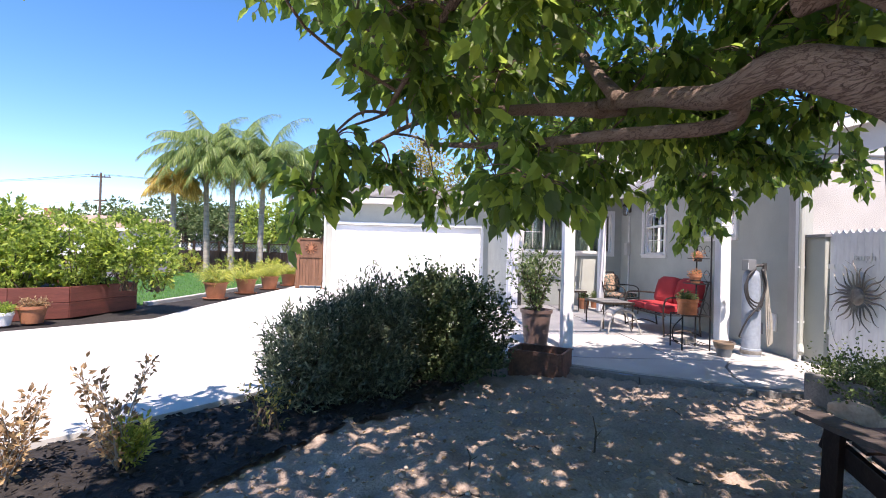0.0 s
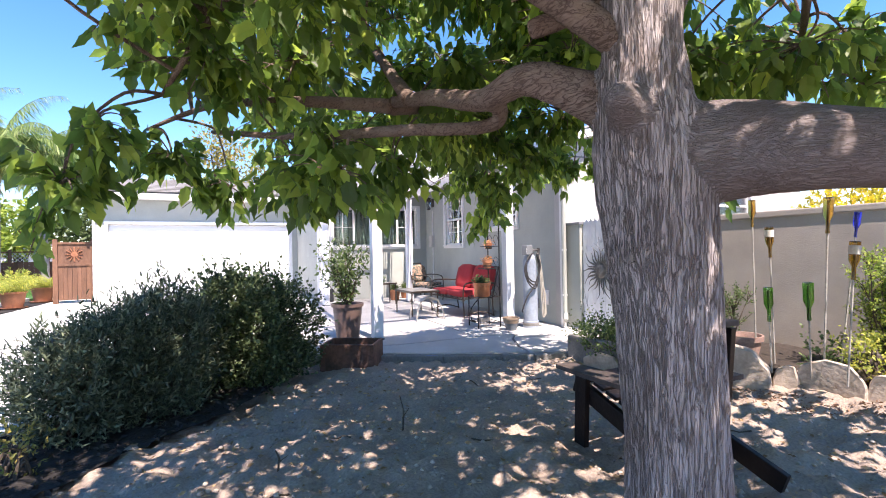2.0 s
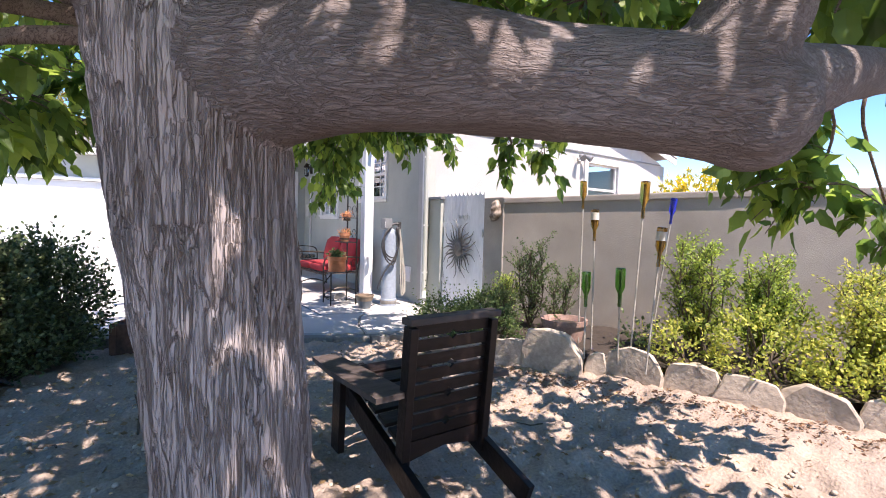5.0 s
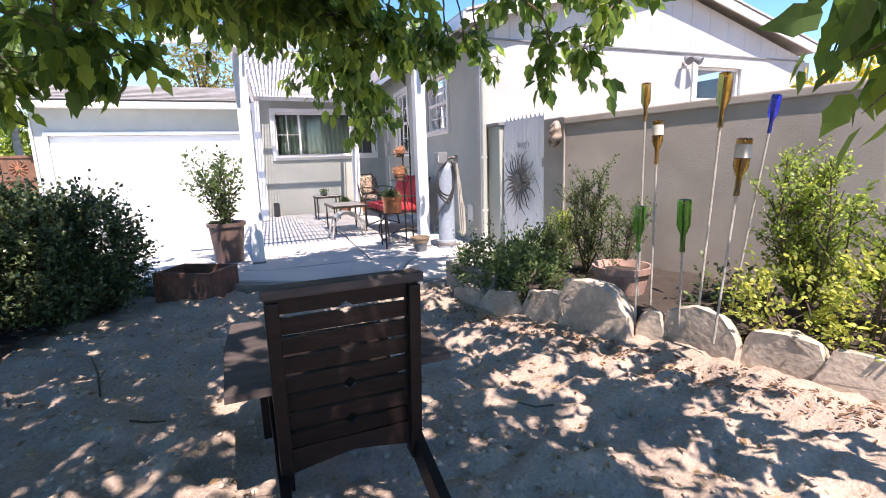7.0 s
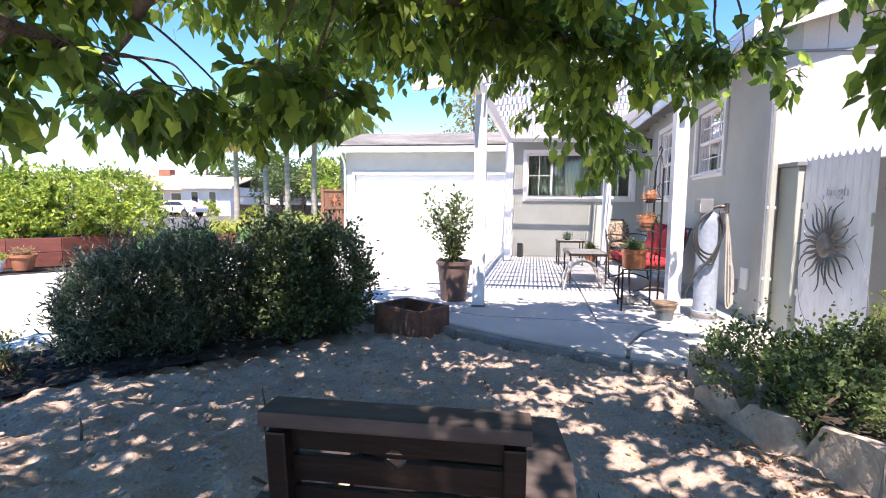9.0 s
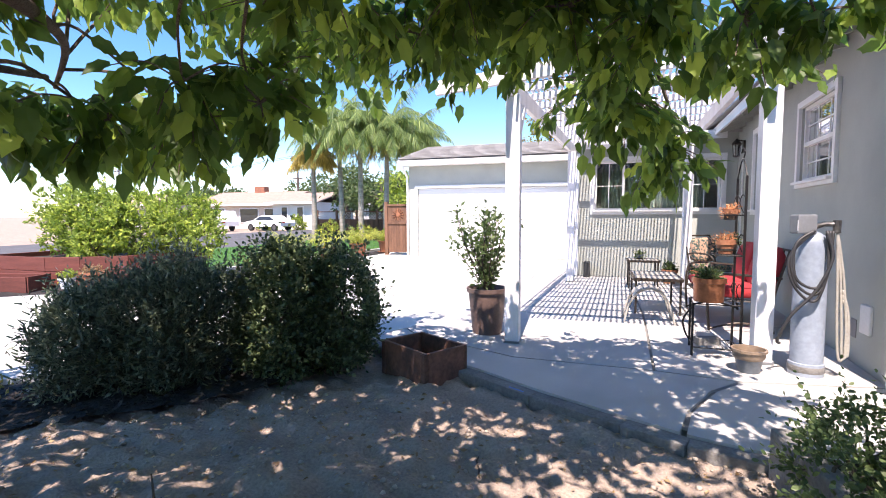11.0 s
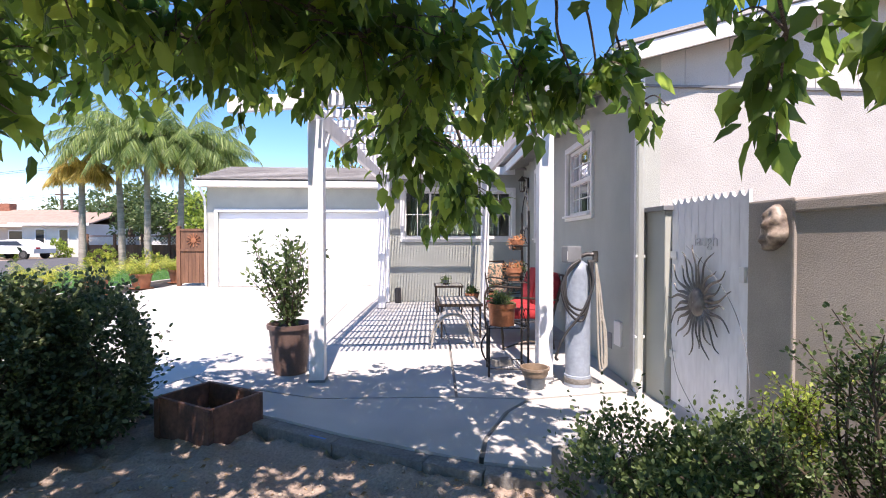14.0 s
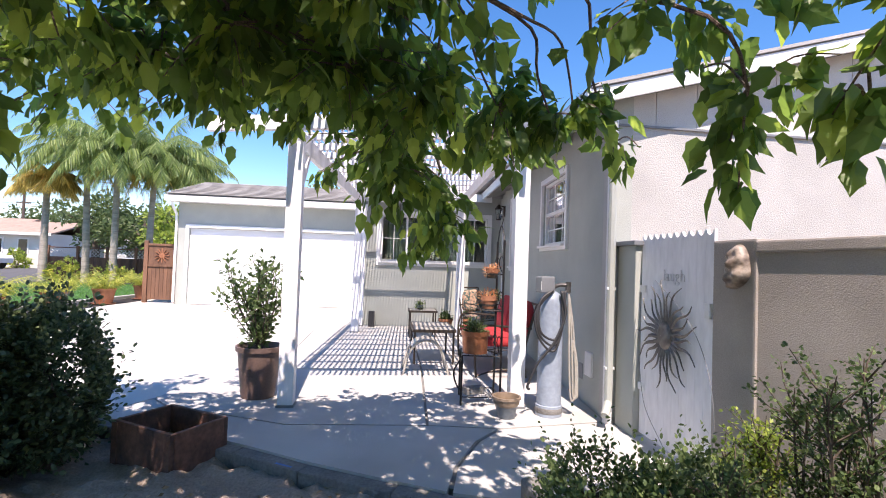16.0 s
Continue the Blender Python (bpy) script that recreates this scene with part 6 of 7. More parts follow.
bush("garden_bush", [((-0.05, 4.98, 0.36), (0.55, 0.52, 0.6)), ((0.26, 5.28, 0.42), (0.5, 0.5, 0.56)), ((-0.36, 4.75, 0.26), (0.4, 0.42, 0.46)), ((0.05, 5.05, 0.08), (0.6, 0.52, 0.32))], "dense dark green needle-leaved bush beside the driveway", 31, 520, (0.03, 0.055), LEAF_ROSE, M["rosemary"], M["twig"], up=0.6)
bush("garden_bush", [((0.84, 5.72, 0.42), (0.58, 0.54, 0.6)), ((1.2, 6.02, 0.42), (0.5, 0.48, 0.6)), ((0.98, 5.75, 0.12), (0.62, 0.54, 0.36)), ((0.85, 5.85, 0.75), (0.4, 0.4, 0.3))], "taller dense bush with small dark glossy leaves beside the patio", 32, 400, (0.028, 0.05), LEAF_ROUND, M["bush_gloss"], M["twig"], up=0.4)
bush("sage_plant", [((-0.5, 4.1, 0.08), (0.22, 0.2, 0.22))], "straggly yellowing sage plant in mulch", 33, 55, (0.025, 0.05), LEAF_SMALL, M["gold_leaf"], M["twig"])


def stick_plant(at, seed, h, label):
    rng = random.Random(seed)
    t = thing("dry_sage", at, label, "plant", "dry plants in the mulch")
    bm = B()
    pts, ways = stems(bm, rng, at, 12, h, h * 0.42, 0.005)
    part("woody_frame", bm, M["stake"], t)
    leafy("foliage", t, rng, pts[::1], ways, 5, 0.015, (0.03, 0.055), LEAF_SMALL, M["dry"] if seed % 2 else M["lime"], 0.7)


stick_plant((-1.15, 3.45, -0.06), 5, 0.62, "sparse half-dry sage plant with bare upright stems")
stick_plant((-1.1, 3.5, -0.06), 6, 0.3, "low green shoots at the foot of the dry sage")
stick_plant((-1.62, 3.25, -0.06), 7, 0.5, "sparse half-dry sage plant near the driveway edge")

# ---- dark wooden garden chair ----
def garden_chair():
    t = thing("garden_chair", (2.82, 2.2, 0.06), "dark brown slatted wooden garden chair with diamond cut-outs", "chair")
    gz = 0.05
    w = 0.47
    x0 = 2.585
    n, hb, step = 8, 0.052, 0.0655
    lean = lambda s: Vector((0, -0.10 * s, s))
    base = Vector((x0, 2.12, 0.255))
    for i in range(n):
        s0 = 0.036 + i * step
        bm = B()
        if i % 2 == 0:
            prof = [(0.035, s0), (w - 0.035, s0), (w - 0.035, s0 + hb), (w / 2 + 0.02, s0 + hb), (w / 2, s0 + hb - 0.016), (w / 2 - 0.02, s0 + hb), (0.035, s0 + hb)]
        else:
            prof = [(0.035, s0), (w / 2 - 0.02, s0), (w / 2, s0 + 0.016), (w / 2 + 0.02, s0), (w - 0.035, s0), (w - 0.035, s0 + hb), (0.035, s0 + hb)]
        fr = [bm.verts.new(base + Vector((u, 0, 0)) + lean(s)) for u, s in prof]
        bk = [bm.verts.new(v.co + Vector((0, 0.012, 0.0012))) for v in fr]
        bm.faces.new(fr)
        bm.faces.new(bk[::-1])
        for k in range(len(prof)):
            bm.faces.new((fr[k], bk[k], bk[(k + 1) % len(prof)], fr[(k + 1) % len(prof)]))
        bmesh.ops.recalc_face_normals(bm, faces=bm.faces[:])
        part("back_slat", bm, M["dark_wood"], t)
    for u in (0.018, w - 0.018):
        bm = B()
        add_beam(bm, base + Vector((u, 0.005, -0.1)), base + Vector((u, 0.005, 0)) + lean(0.54), 0.04, 0.06, 0.005)
        part("back_post", bm, M["dark_wood"], t)
    bm = B()
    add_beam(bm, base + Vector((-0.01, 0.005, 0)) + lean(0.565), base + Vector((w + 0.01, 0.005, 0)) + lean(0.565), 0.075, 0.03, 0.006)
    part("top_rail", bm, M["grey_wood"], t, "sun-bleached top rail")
    bm = B()
    low = [(0.03, -0.055), (w * 0.3, -0.035), (w / 2, -0.022), (w * 0.7, -0.035), (w - 0.03, -0.055), (w - 0.03, 0.03), (0.03, 0.03)]
    fr = [bm.verts.new(base + Vector((u, -0.004, v))) for u, v in low]
    bk = [bm.verts.new(v.co + Vector((0, 0.024, 0))) for v in fr]
    bm.faces.new(fr)
    bm.faces.new(bk[::-1])
    for k in range(len(low)):
        bm.faces.new((fr[k], bk[k], bk[(k + 1) % len(low)], fr[(k + 1) % len(low)]))
    bmesh.ops.recalc_face_normals(bm, faces=bm.faces[:])
    part("lower_rail", bm, M["dark_wood"], t)
    for k, x in ((-1, x0 + 0.005), (1, x0 + w - 0.005)):
        bm = B()
        add_beam(bm, (x, 1.81, gz + 0.02), (x, 2.75, 0.40), 0.035, 0.1, 0.005)
        part("side_rail", bm, M["dark_wood"], t)
        bm = B()
        add_beam(bm, (x + k * 0.03, 2.68, gz), (x + k * 0.03, 2.66, 0.46), 0.09, 0.035, 0.004, math.pi / 2)
        part("front_leg", bm, M["dark_wood"], t)
        bm = B()
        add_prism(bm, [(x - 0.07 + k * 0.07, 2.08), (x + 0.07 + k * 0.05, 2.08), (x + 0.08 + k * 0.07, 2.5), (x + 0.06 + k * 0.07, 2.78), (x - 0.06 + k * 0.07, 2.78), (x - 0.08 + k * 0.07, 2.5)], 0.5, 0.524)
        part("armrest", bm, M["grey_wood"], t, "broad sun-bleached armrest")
    for i in range(6):
        y = 2.18 + 0.095 * i
        bm = B()
        add_box(bm, (x0 + w / 2, y, 0.31 + 0.028 * i), (w, 0.08, 0.02), Matrix.Rotation(0.28, 3, "X"), 0.004)
        part("seat_slat", bm, M["dark_wood"], t)


garden_chair()

# ---- rock border, bed, bottles ----
def rock(at, size, turn, seed, label):
    """A broken slab set on edge: an angular face with a chipped rim."""
    rng = random.Random(seed)
    L, T, top = size[1], size[0], at[2] + size[2]
    low = -0.16
    up = top - low
    prof = [(-L, 0), (L, 0), (L * rng.uniform(0.88, 1.0), up * rng.uniform(0.45, 0.7)), (L * rng.uniform(0.55, 0.8), up * rng.uniform(0.82, 0.95)), (L * rng.uniform(-0.1, 0.3), up * rng.uniform(0.93, 1.0)),
            (-L * rng.uniform(0.5, 0.75), up * rng.uniform(0.85, 1.0)), (-L * rng.uniform(0.9, 1.0), up * rng.uniform(0.5, 0.75))]
    bm = B()
    fr = [bm.verts.new((-T * rng.uniform(0.75, 1.05) + 0.22 * z * T / up, u, z)) for u, z in prof]
    bk = [bm.verts.new((T * rng.uniform(0.5, 0.9), u * rng.uniform(0.8, 0.95), z * rng.uniform(0.86, 0.97))) for u, z in prof]
    n = len(prof)
    bm.faces.new(fr)
    bm.faces.new(bk[::-1])
    for k in range(n):
        bm.faces.new((fr[k], bk[k], bk[(k + 1) % n], fr[(k + 1) % n]))
    bmesh.ops.recalc_face_normals(bm, faces=bm.faces[:])
    bmesh.ops.bevel(bm, geom=bm.edges[:], offset=0.014, segments=1, affect="EDGES")
    bmesh.ops.triangulate(bm, faces=bm.faces[:])
    bmesh.ops.subdivide_edges(bm, edges=bm.edges[:], cuts=2)
    Rz = Matrix.Rotation(radians(turn), 3, "Z")
    for v in bm.verts:
        c = v.co * 7 + Vector((seed * 3.1, 0, 0))
        v.co += Vector((noise.noise(c), noise.noise(c + Vector((9, 0, 0))), noise.noise(c + Vector((0, 9, 0))))) * 0.022
        v.co = Rz @ v.co + Vector((at[0], at[1], low))
    ob = part("rock", bm, M["rock"], smooth=28)
    return tagged(ob, label, "rock", "rocks edging the raised bed")


ROCKS = [((4.40, 4.35, -0.07), (0.14, 0.22, 0.2)), ((4.5, 3.95, -0.05), (0.15, 0.24, 0.22)), ((4.6, 3.5, 0.04), (0.17, 0.25, 0.24)), ((4.68, 3.08, 0.14), (0.17, 0.27, 0.28)), ((4.85, 2.78, 0.1), (0.1, 0.1, 0.17)),
         ((4.95, 2.5, 0.13), (0.14, 0.25, 0.25)), ((5.08, 2.12, 0.12), (0.15, 0.21, 0.21)), ((5.18, 1.8, 0.1), (0.15, 0.22, 0.2)), ((5.33, 1.45, 0.1), (0.17, 0.24, 0.2)), ((5.52, 1.05, 0.09), (0.16, 0.25, 0.2)), ((5.72, 0.62, 0.08), (0.17, 0.25, 0.2))]
for i, (at, size) in enumerate(ROCKS):
    rock(at, (size[0] * 0.75, size[1] * 1.02, size[2] * 0.86), 15 + 7 * math.sin(i * 2.1), i + 2, "pale broken rock set on edge along the bed" if i % 2 else "tan angular stone edging the bed")
patch("bed_soil", [(4.42, 4.6), (4.5, 3.9), (4.72, 3.1), (5.0, 2.45), (5.3, 1.6), (5.8, 0.6), (6.9, 0.3), (6.26, 2.45), (5.6, 4.7), (5.5, 4.8), (4.9, 4.85)], 0.17, M["soil"], "dark dry soil of the raised bed", "soil", 0.03)


def bottle(at, tip, glass, label, size=1.0, band=False):
    """A bottle upside down on a stake."""
    a, b = Vector(at), Vector(tip)
    t = thing("bottle_stake", tuple(a), label, "garden ornament", "bottle stakes")
    d = (b - a).normalized()
    bm = B()
    add_tube(bm, [a, a + d * ((b - a).length - 0.02)], 0.007, 7)
    part("stake", bm, M["stake"], t)
    q = d.to_track_quat("Z", "Y").to_matrix().to_4x4()
    bm = B()
    s = size
    add_lathe(bm, [(0.014 * s, -0.30 * s), (0.016 * s, -0.28 * s), (0.014 * s, -0.27 * s), (0.015 * s, -0.2 * s), (0.037 * s, -0.145 * s), (0.038 * s, 0.0), (0.03 * s, 0.004 * s), (0.002, -0.012 * s)], (0, 0, 0), 18, caps=False)
    m = Matrix.Translation(b) @ q
    bmesh.ops.transform(bm, matrix=m, verts=bm.verts[:])
    g = part("bottle", bm, glass, t, smooth=35)
    if band:
        bm = B()
        add_lathe(bm, [(0.0392 * s, -0.1 * s), (0.0392 * s, -0.03 * s)], (0, 0, 0), 18, caps=False)
        bmesh.ops.transform(bm, matrix=m, verts=bm.verts[:])
        part("paper_label", bm, M["paper"], g, "faded paper label", smooth=True)


bottle((5.12, 3.18, 0.16), (5.133, 3.2, 1.64), M["amber_glass"], "amber bottle upside down on a thin stake", 0.82)
bottle((5.0, 2.95, 0.16), (5.043, 3.0, 1.38), M["amber_glass"], "clear amber bottle with a paper label on a stake", 0.9, True)
bottle((4.76, 2.84, 0.16), (4.81, 2.886, 0.862), M["green_glass"], "green bottle upside down on a short stake", 0.95)
bottle((4.86, 2.6, 0.16), (4.861, 2.609, 0.915), M["green_glass"], "green bottle upside down on a short stake in the bed", 1.0)
bottle((4.96, 2.56, 0.16), (5.02, 2.53, 1.59), M["amber_glass"], "tall amber bottle stake beside the wall", 0.95)
bottle((4.82, 2.34, 0.16), (4.893, 2.306, 1.236), M["amber_glass"], "golden amber bottle leaning on its stake", 0.95, True)
bottle((5.3, 2.6, 0.17), (5.40, 2.5, 1.48), M["blue_glass"], "cobalt blue bottle on a leaning stake", 0.7)

t = thing("bed_pot", (5.12, 3.35, 0.17), "faded pink terracotta bowl in the raised bed", "plant pot")
pot(t, 0.2, 0.22, (5.12, 3.35, 0.15), M["pink_pot"], 0.8)
t = thing("bed_trough", (4.62, 4.62, -0.05), "low concrete planter block at the bed's corner", "planter", kind="structure")
bm = B()
add_beam(bm, (4.38, 4.88, 0.05), (4.48, 4.1, 0.05), 0.1, 0.32, 0.02)
part("block", bm, M["kerb"], t)


def twiggy(at, h, r, seed, label, material, main=9, twigs=10, per=16, size=(0.012, 0.026), twigmat=None):
    """An upright shrub: main stems, stiff side twigs, small leaves set close along them."""
    rng = np.random.default_rng(seed)
    t = thing("garden_shrub", at, label, "shrub")
    bm = B()
    P, W = [], []
    at = np.array(at, float)
    for i in range(main):
        a = rng.uniform(0, 2 * math.pi)
        end = at + np.array([math.cos(a), math.sin(a), 0]) * r * rng.uniform(0.1, 0.8) + (0, 0, h * rng.uniform(0.6, 0.95))
        path = smooth_path([at, (at + end) / 2 + rng.normal(0, r * 0.15, 3), end], 8)
        add_tube(bm, path, list(np.linspace(0.009, 0.003, len(path))), 5)
        ends = [(path[-4], Vector((0, 0, 1)), 0.16)]
        for _ in range(twigs):
            k = rng.integers(3, len(path) - 1)
            b = rng.uniform(0, 2 * math.pi)
            ends.append((path[k], Vector((math.cos(b) * 0.8, math.sin(b) * 0.8, rng.uniform(0.35, 1.3))), rng.uniform(0.1, 0.3) * (0.6 + r)))
        for p, d, long in ends:
            d = d.normalized()
            q = p + d * long
            add_tube(bm, [p, p.lerp(q, 0.5) + Vector(rng.normal(0, 0.008, 3)), q], [0.004, 0.003, 0.0015], 4)
            n = int(per * long / 0.16)
            for f in rng.uniform(0.1, 1.03, n * 2):
                o = Vector(rng.normal(0, 1, 3))
                P.append(tuple(p.lerp(q, float(f)) + o * 0.008))
                W.append(tuple(d * 0.6 + o * 0.8))
    part("woody_frame", bm, twigmat or M["twig"], t)
    leaves_mesh("foliage", P, W, rng.uniform(*size, len(P)), LEAF_ROUND, material, t, seed=seed)


bush("mound_shrub", [((4.72, 4.72, 0.14), (0.4, 0.36, 0.25)), ((4.98, 4.4, 0.18), (0.42, 0.38, 0.28)), ((4.7, 4.2, 0.14), (0.3, 0.34, 0.24)), ((5.2, 4.65, 0.14), (0.38, 0.3, 0.25)), ((4.66, 3.82, 0.16), (0.28, 0.34, 0.24)), ((4.47, 4.35, 0.1), (0.22, 0.42, 0.22))], "low mounded dark green shrub spilling over the rocks", 41, 330, (0.02, 0.038), LEAF_ROUND, M["shrub_dark"], M["twig"], 0.05, 0.35)
twiggy((5.25, 3.91, 0.16), 0.9, 0.26, 42, "upright twiggy dark shrub with small leaves before the wall", M["shrub_dark"], 10, 11)
twiggy((5.36, 4.42, 0.16), 0.5, 0.2, 43, "upright bright green shrub near the gate", M["shrub"], 9, 9, 12)
twiggy((5.36, 3.58, 0.16), 0.66, 0.28, 48, "thin dark shrub against the garden wall", M["shrub_dark"], 7, 8)
twiggy((5.0, 4.02, 0.16), 0.4, 0.2, 49, "small green shrub among the mounded plants", M["shrub_dark"], 7, 9)
twiggy((5.62, 2.35, 0.16), 1.12, 0.3, 44, "tall bright green climbing shrub on the wall", M["shrub"], 13, 14, 18, (0.014, 0.03))
twiggy((5.78, 1.95, 0.16), 0.82, 0.4, 45, "tall yellow-green shrub against the wall", M["shrub"], 13, 14, 18, (0.014, 0.03))
twiggy((6.02, 1.35, 0.16), 0.85, 0.45, 46, "loose yellow-green shrub by the sunlit wall", M["lime"], 13, 14, 18, (0.014, 0.03))
twiggy((6.2, 0.8, 0.16), 0.8, 0.45, 50, "loose yellow-green shrub at the sunny end of the bed", M["lime"], 12, 14, 18, (0.014, 0.03))
bush("mound_shrub", [((5.32, 2.3, 0.3), (0.3, 0.3, 0.24)), ((5.5, 1.85, 0.34), (0.36, 0.36, 0.3)), ((5.75, 1.4, 0.36), (0.36, 0.36, 0.32)), ((5.95, 0.95, 0.34), (0.36, 0.36, 0.3)), ((5.6, 1.3, 0.22), (0.25, 0.4, 0.2))], "yellow-green leafy ground cover behind the rocks", 47, 190, (0.018, 0.038), LEAF_ROUND, M["lime"], M["twig"], 0.12, 0.4)
bush("mound_shrub", [((5.45, 2.75, 0.22), (0.22, 0.26, 0.16))], "small dark green plant under the bottle stakes", 52, 80, (0.025, 0.045), LEAF_ROUND, M["shrub_dark"], M["twig"], 0.12, 0.4)
rng = np.random.default_rng(77)
n = 3400
px, py = rng.uniform(-0.6, 4.6, n), rng.uniform(0.6, 5.4, n)
pz = [dirt_z(float(a), float(b)) + 0.006 for a, b in zip(px, py)]
tagged(leaves_mesh("fallen_leaves", np.stack([px, py, pz], 1), rng.normal(size=(n, 3)) * (1, 1, 0.15), rng.uniform(0.012, 0.05, n), LEAF_SMALL, M["dry"]), "scattered small dry leaves on the dirt", "leaves", kind="stuff")
bm = B()
rr = random.Random(9)
for _ in range(1500):
    x, y = rr.uniform(-0.4, 4.5), rr.uniform(0.7, 5.3)
    s = rr.uniform(0.006, 0.02)
    add_lathe(bm, [(0.001, -s * 0.4), (s, 0), (s * 0.6, s * 0.6), (0.001, s * 0.7)], (x, y, dirt_z(x, y) + s * 0.2), 5, caps=False)
tagged(part("pebbles", bm, M["rock"], smooth=True), "small pale pebbles and clods on the dirt", "pebbles", kind="stuff")
bm = B()
for x, y, h in ((1.75, 3.55, 0.24), (0.9, 3.3, 0.12)):
    z = dirt_z(x, y)
    add_tube(bm, [(x, y, z - 0.02), (x + 0.01, y, z + h * 0.6), (x - 0.01, y + 0.01, z + h)], [0.007, 0.006, 0.003], 6)
    add_tube(bm, [(x, y, z + h * 0.4), (x + 0.05, y, z + h * 0.65)], [0.004, 0.002], 5)
tagged(part("dry_stalk", bm, M["twig"]), "dry dead stalk standing in the dirt", "stalk", kind="stuff")

tr = random.Random(15)
for x, y in ((0.9, 2.9), (1.4, 3.6), (3.4, 3.2), (2.0, 3.0), (0.2, 2.6), (3.9, 2.5), (3.6, 4.4), (2.9, 4.5)):
    a, long = tr.uniform(0, 3.1), tr.uniform(0.12, 0.3)
    path = []
    for k in range(5):
        px_, py_ = x + math.cos(a) * long * k / 4 + tr.uniform(-0.012, 0.012), y + math.sin(a) * long * k / 4 + tr.uniform(-0.012, 0.012)
        path.append((px_, py_, dirt_z(px_, py_) + 0.006))
    bm = B()
    add_tube(bm, path, [0.006, 0.0055, 0.005, 0.004, 0.002], 6)
    tagged(part("fallen_twig", bm, M["twig"]), "thin dry brown twig lying on the dirt", "twig", "twigs fallen on the dirt")

# ---- beyond the driveway ----
def plank_planter():
    t = thing("raised_planter", (-5.6, 9.8, 0), "big red-stained plank planter full of a spreading shrub", "planter")
    ring = [(-8.2, 8.4), (-6.4, 8.35), (-5.85, 8.6), (-5.25, 9.1), (-4.95, 10.55), (-5.6, 11.0), (-8.2, 11.0)]
    for (x0, y0), (x1, y1) in zip(ring, ring[1:] + ring[:1]):
        for k in range(2):
            bm = B()
            add_beam(bm, (x0, y0, 0.12 + 0.27 * k), (x1, y1, 0.12 + 0.27 * k), 0.045, 0.262, 0.006)
            part("plank", bm, M["red_wood"], t)
    bm = B()
    add_prism(bm, ring, 0.3, 0.42)
    part("soil", bm, M["soil"], t)
    low = thing("low_planter", (-6.2, 8.0, 0), "low red-stained plank planter beside the mulch", "planter")
    for k, (p, q) in enumerate((((-8.5, 7.0), (-5.95, 7.75)), ((-5.95, 7.75), (-6.15, 8.25)), ((-6.15, 8.25), (-8.5, 7.6)))):
        bm = B()
        add_beam(bm, (*p, 0.1), (*q, 0.1), 0.045, 0.28, 0.006)
        part("plank", bm, M["red_wood"], low)


plank_planter()
bush("spreading_shrub", [((-5.75, 9.85, 1.15), (0.9, 0.9, 0.75)), ((-4.75, 9.9, 1.3), (0.75, 0.7, 0.6)), ((-4.25, 9.9, 0.95), (0.5, 0.55, 0.5)), ((-6.6, 9.5, 1.15), (1.0, 0.9, 0.8)), ((-7.4, 9.8, 1.2), (0.9, 0.9, 0.85)), ((-5.5, 10.3, 0.75), (0.6, 0.6, 0.5)), ((-6.2, 9.2, 0.75), (0.6, 0.55, 0.45))], "big bright green spreading shrub filling the planter", 51, 80, (0.06, 0.12), LEAF_SMALL, M["shrub"], M["twig"], 0.4, 0.35)
potted("bowl_planter", (-5.55, 8.15, 0.0), 0.13, 0.2, M["white"], "white pot of green flowering plants on the mulch", 14, 0.18, 0.15, 6, (0.03, 0.05), LEAF_SMALL, M["shrub"], 61)
potted("bowl_planter", (-5.35, 8.45, 0.0), 0.19, 0.27, M["terracotta"], "terracotta bowl with dry orange flowers by the planter", 14, 0.14, 0.2, 5, (0.03, 0.05), LEAF_SMALL, M["dry"], 62)


def frond(P, W, S, base, way, length, n, drop, leaf, rng, bm, rad=0.008):
    path = []
    p, d = Vector(base), Vector(way).normalized()
    for i in range(9):
        path.append(p.copy())
        p += d * length / 8
        d = (d + Vector((0, 0, -drop / 8))).normalized()
    add_tube(bm, path, [rad * (1 - 0.09 * i) for i in range(9)], 5)
    for i in range(n):
        f = 0.12 + 0.88 * i / n
        k = min(int(f * 8), 7)
        q = path[k].lerp(path[k + 1], f * 8 - k)
        ax = (path[k + 1] - path[k]).normalized()
        side = ax.cross(Vector((0, 0, 1))).normalized()
        for s in (-1, 1):
            P.append(tuple(q))
            W.append(tuple(side * s + ax * 0.8 + Vector((0, 0, -0.45 + rng.uniform(-0.3, 0.2) - drop * 0.4))))
            S.append(leaf * (0.45 + 0.8 * math.sin(math.pi * min(f + 0.12, 1))) * rng.uniform(0.8, 1.1))


LEAF_STRIP = ([(-0.017, 0, 0), (0.017, 0, 0), (0.018, 0.5, 0.03), (-0.018, 0.5, 0.03), (0.0, 1, -0.12), (0.004, 1, -0.12)], [(0, 1, 2, 3), (3, 2, 5, 4)])


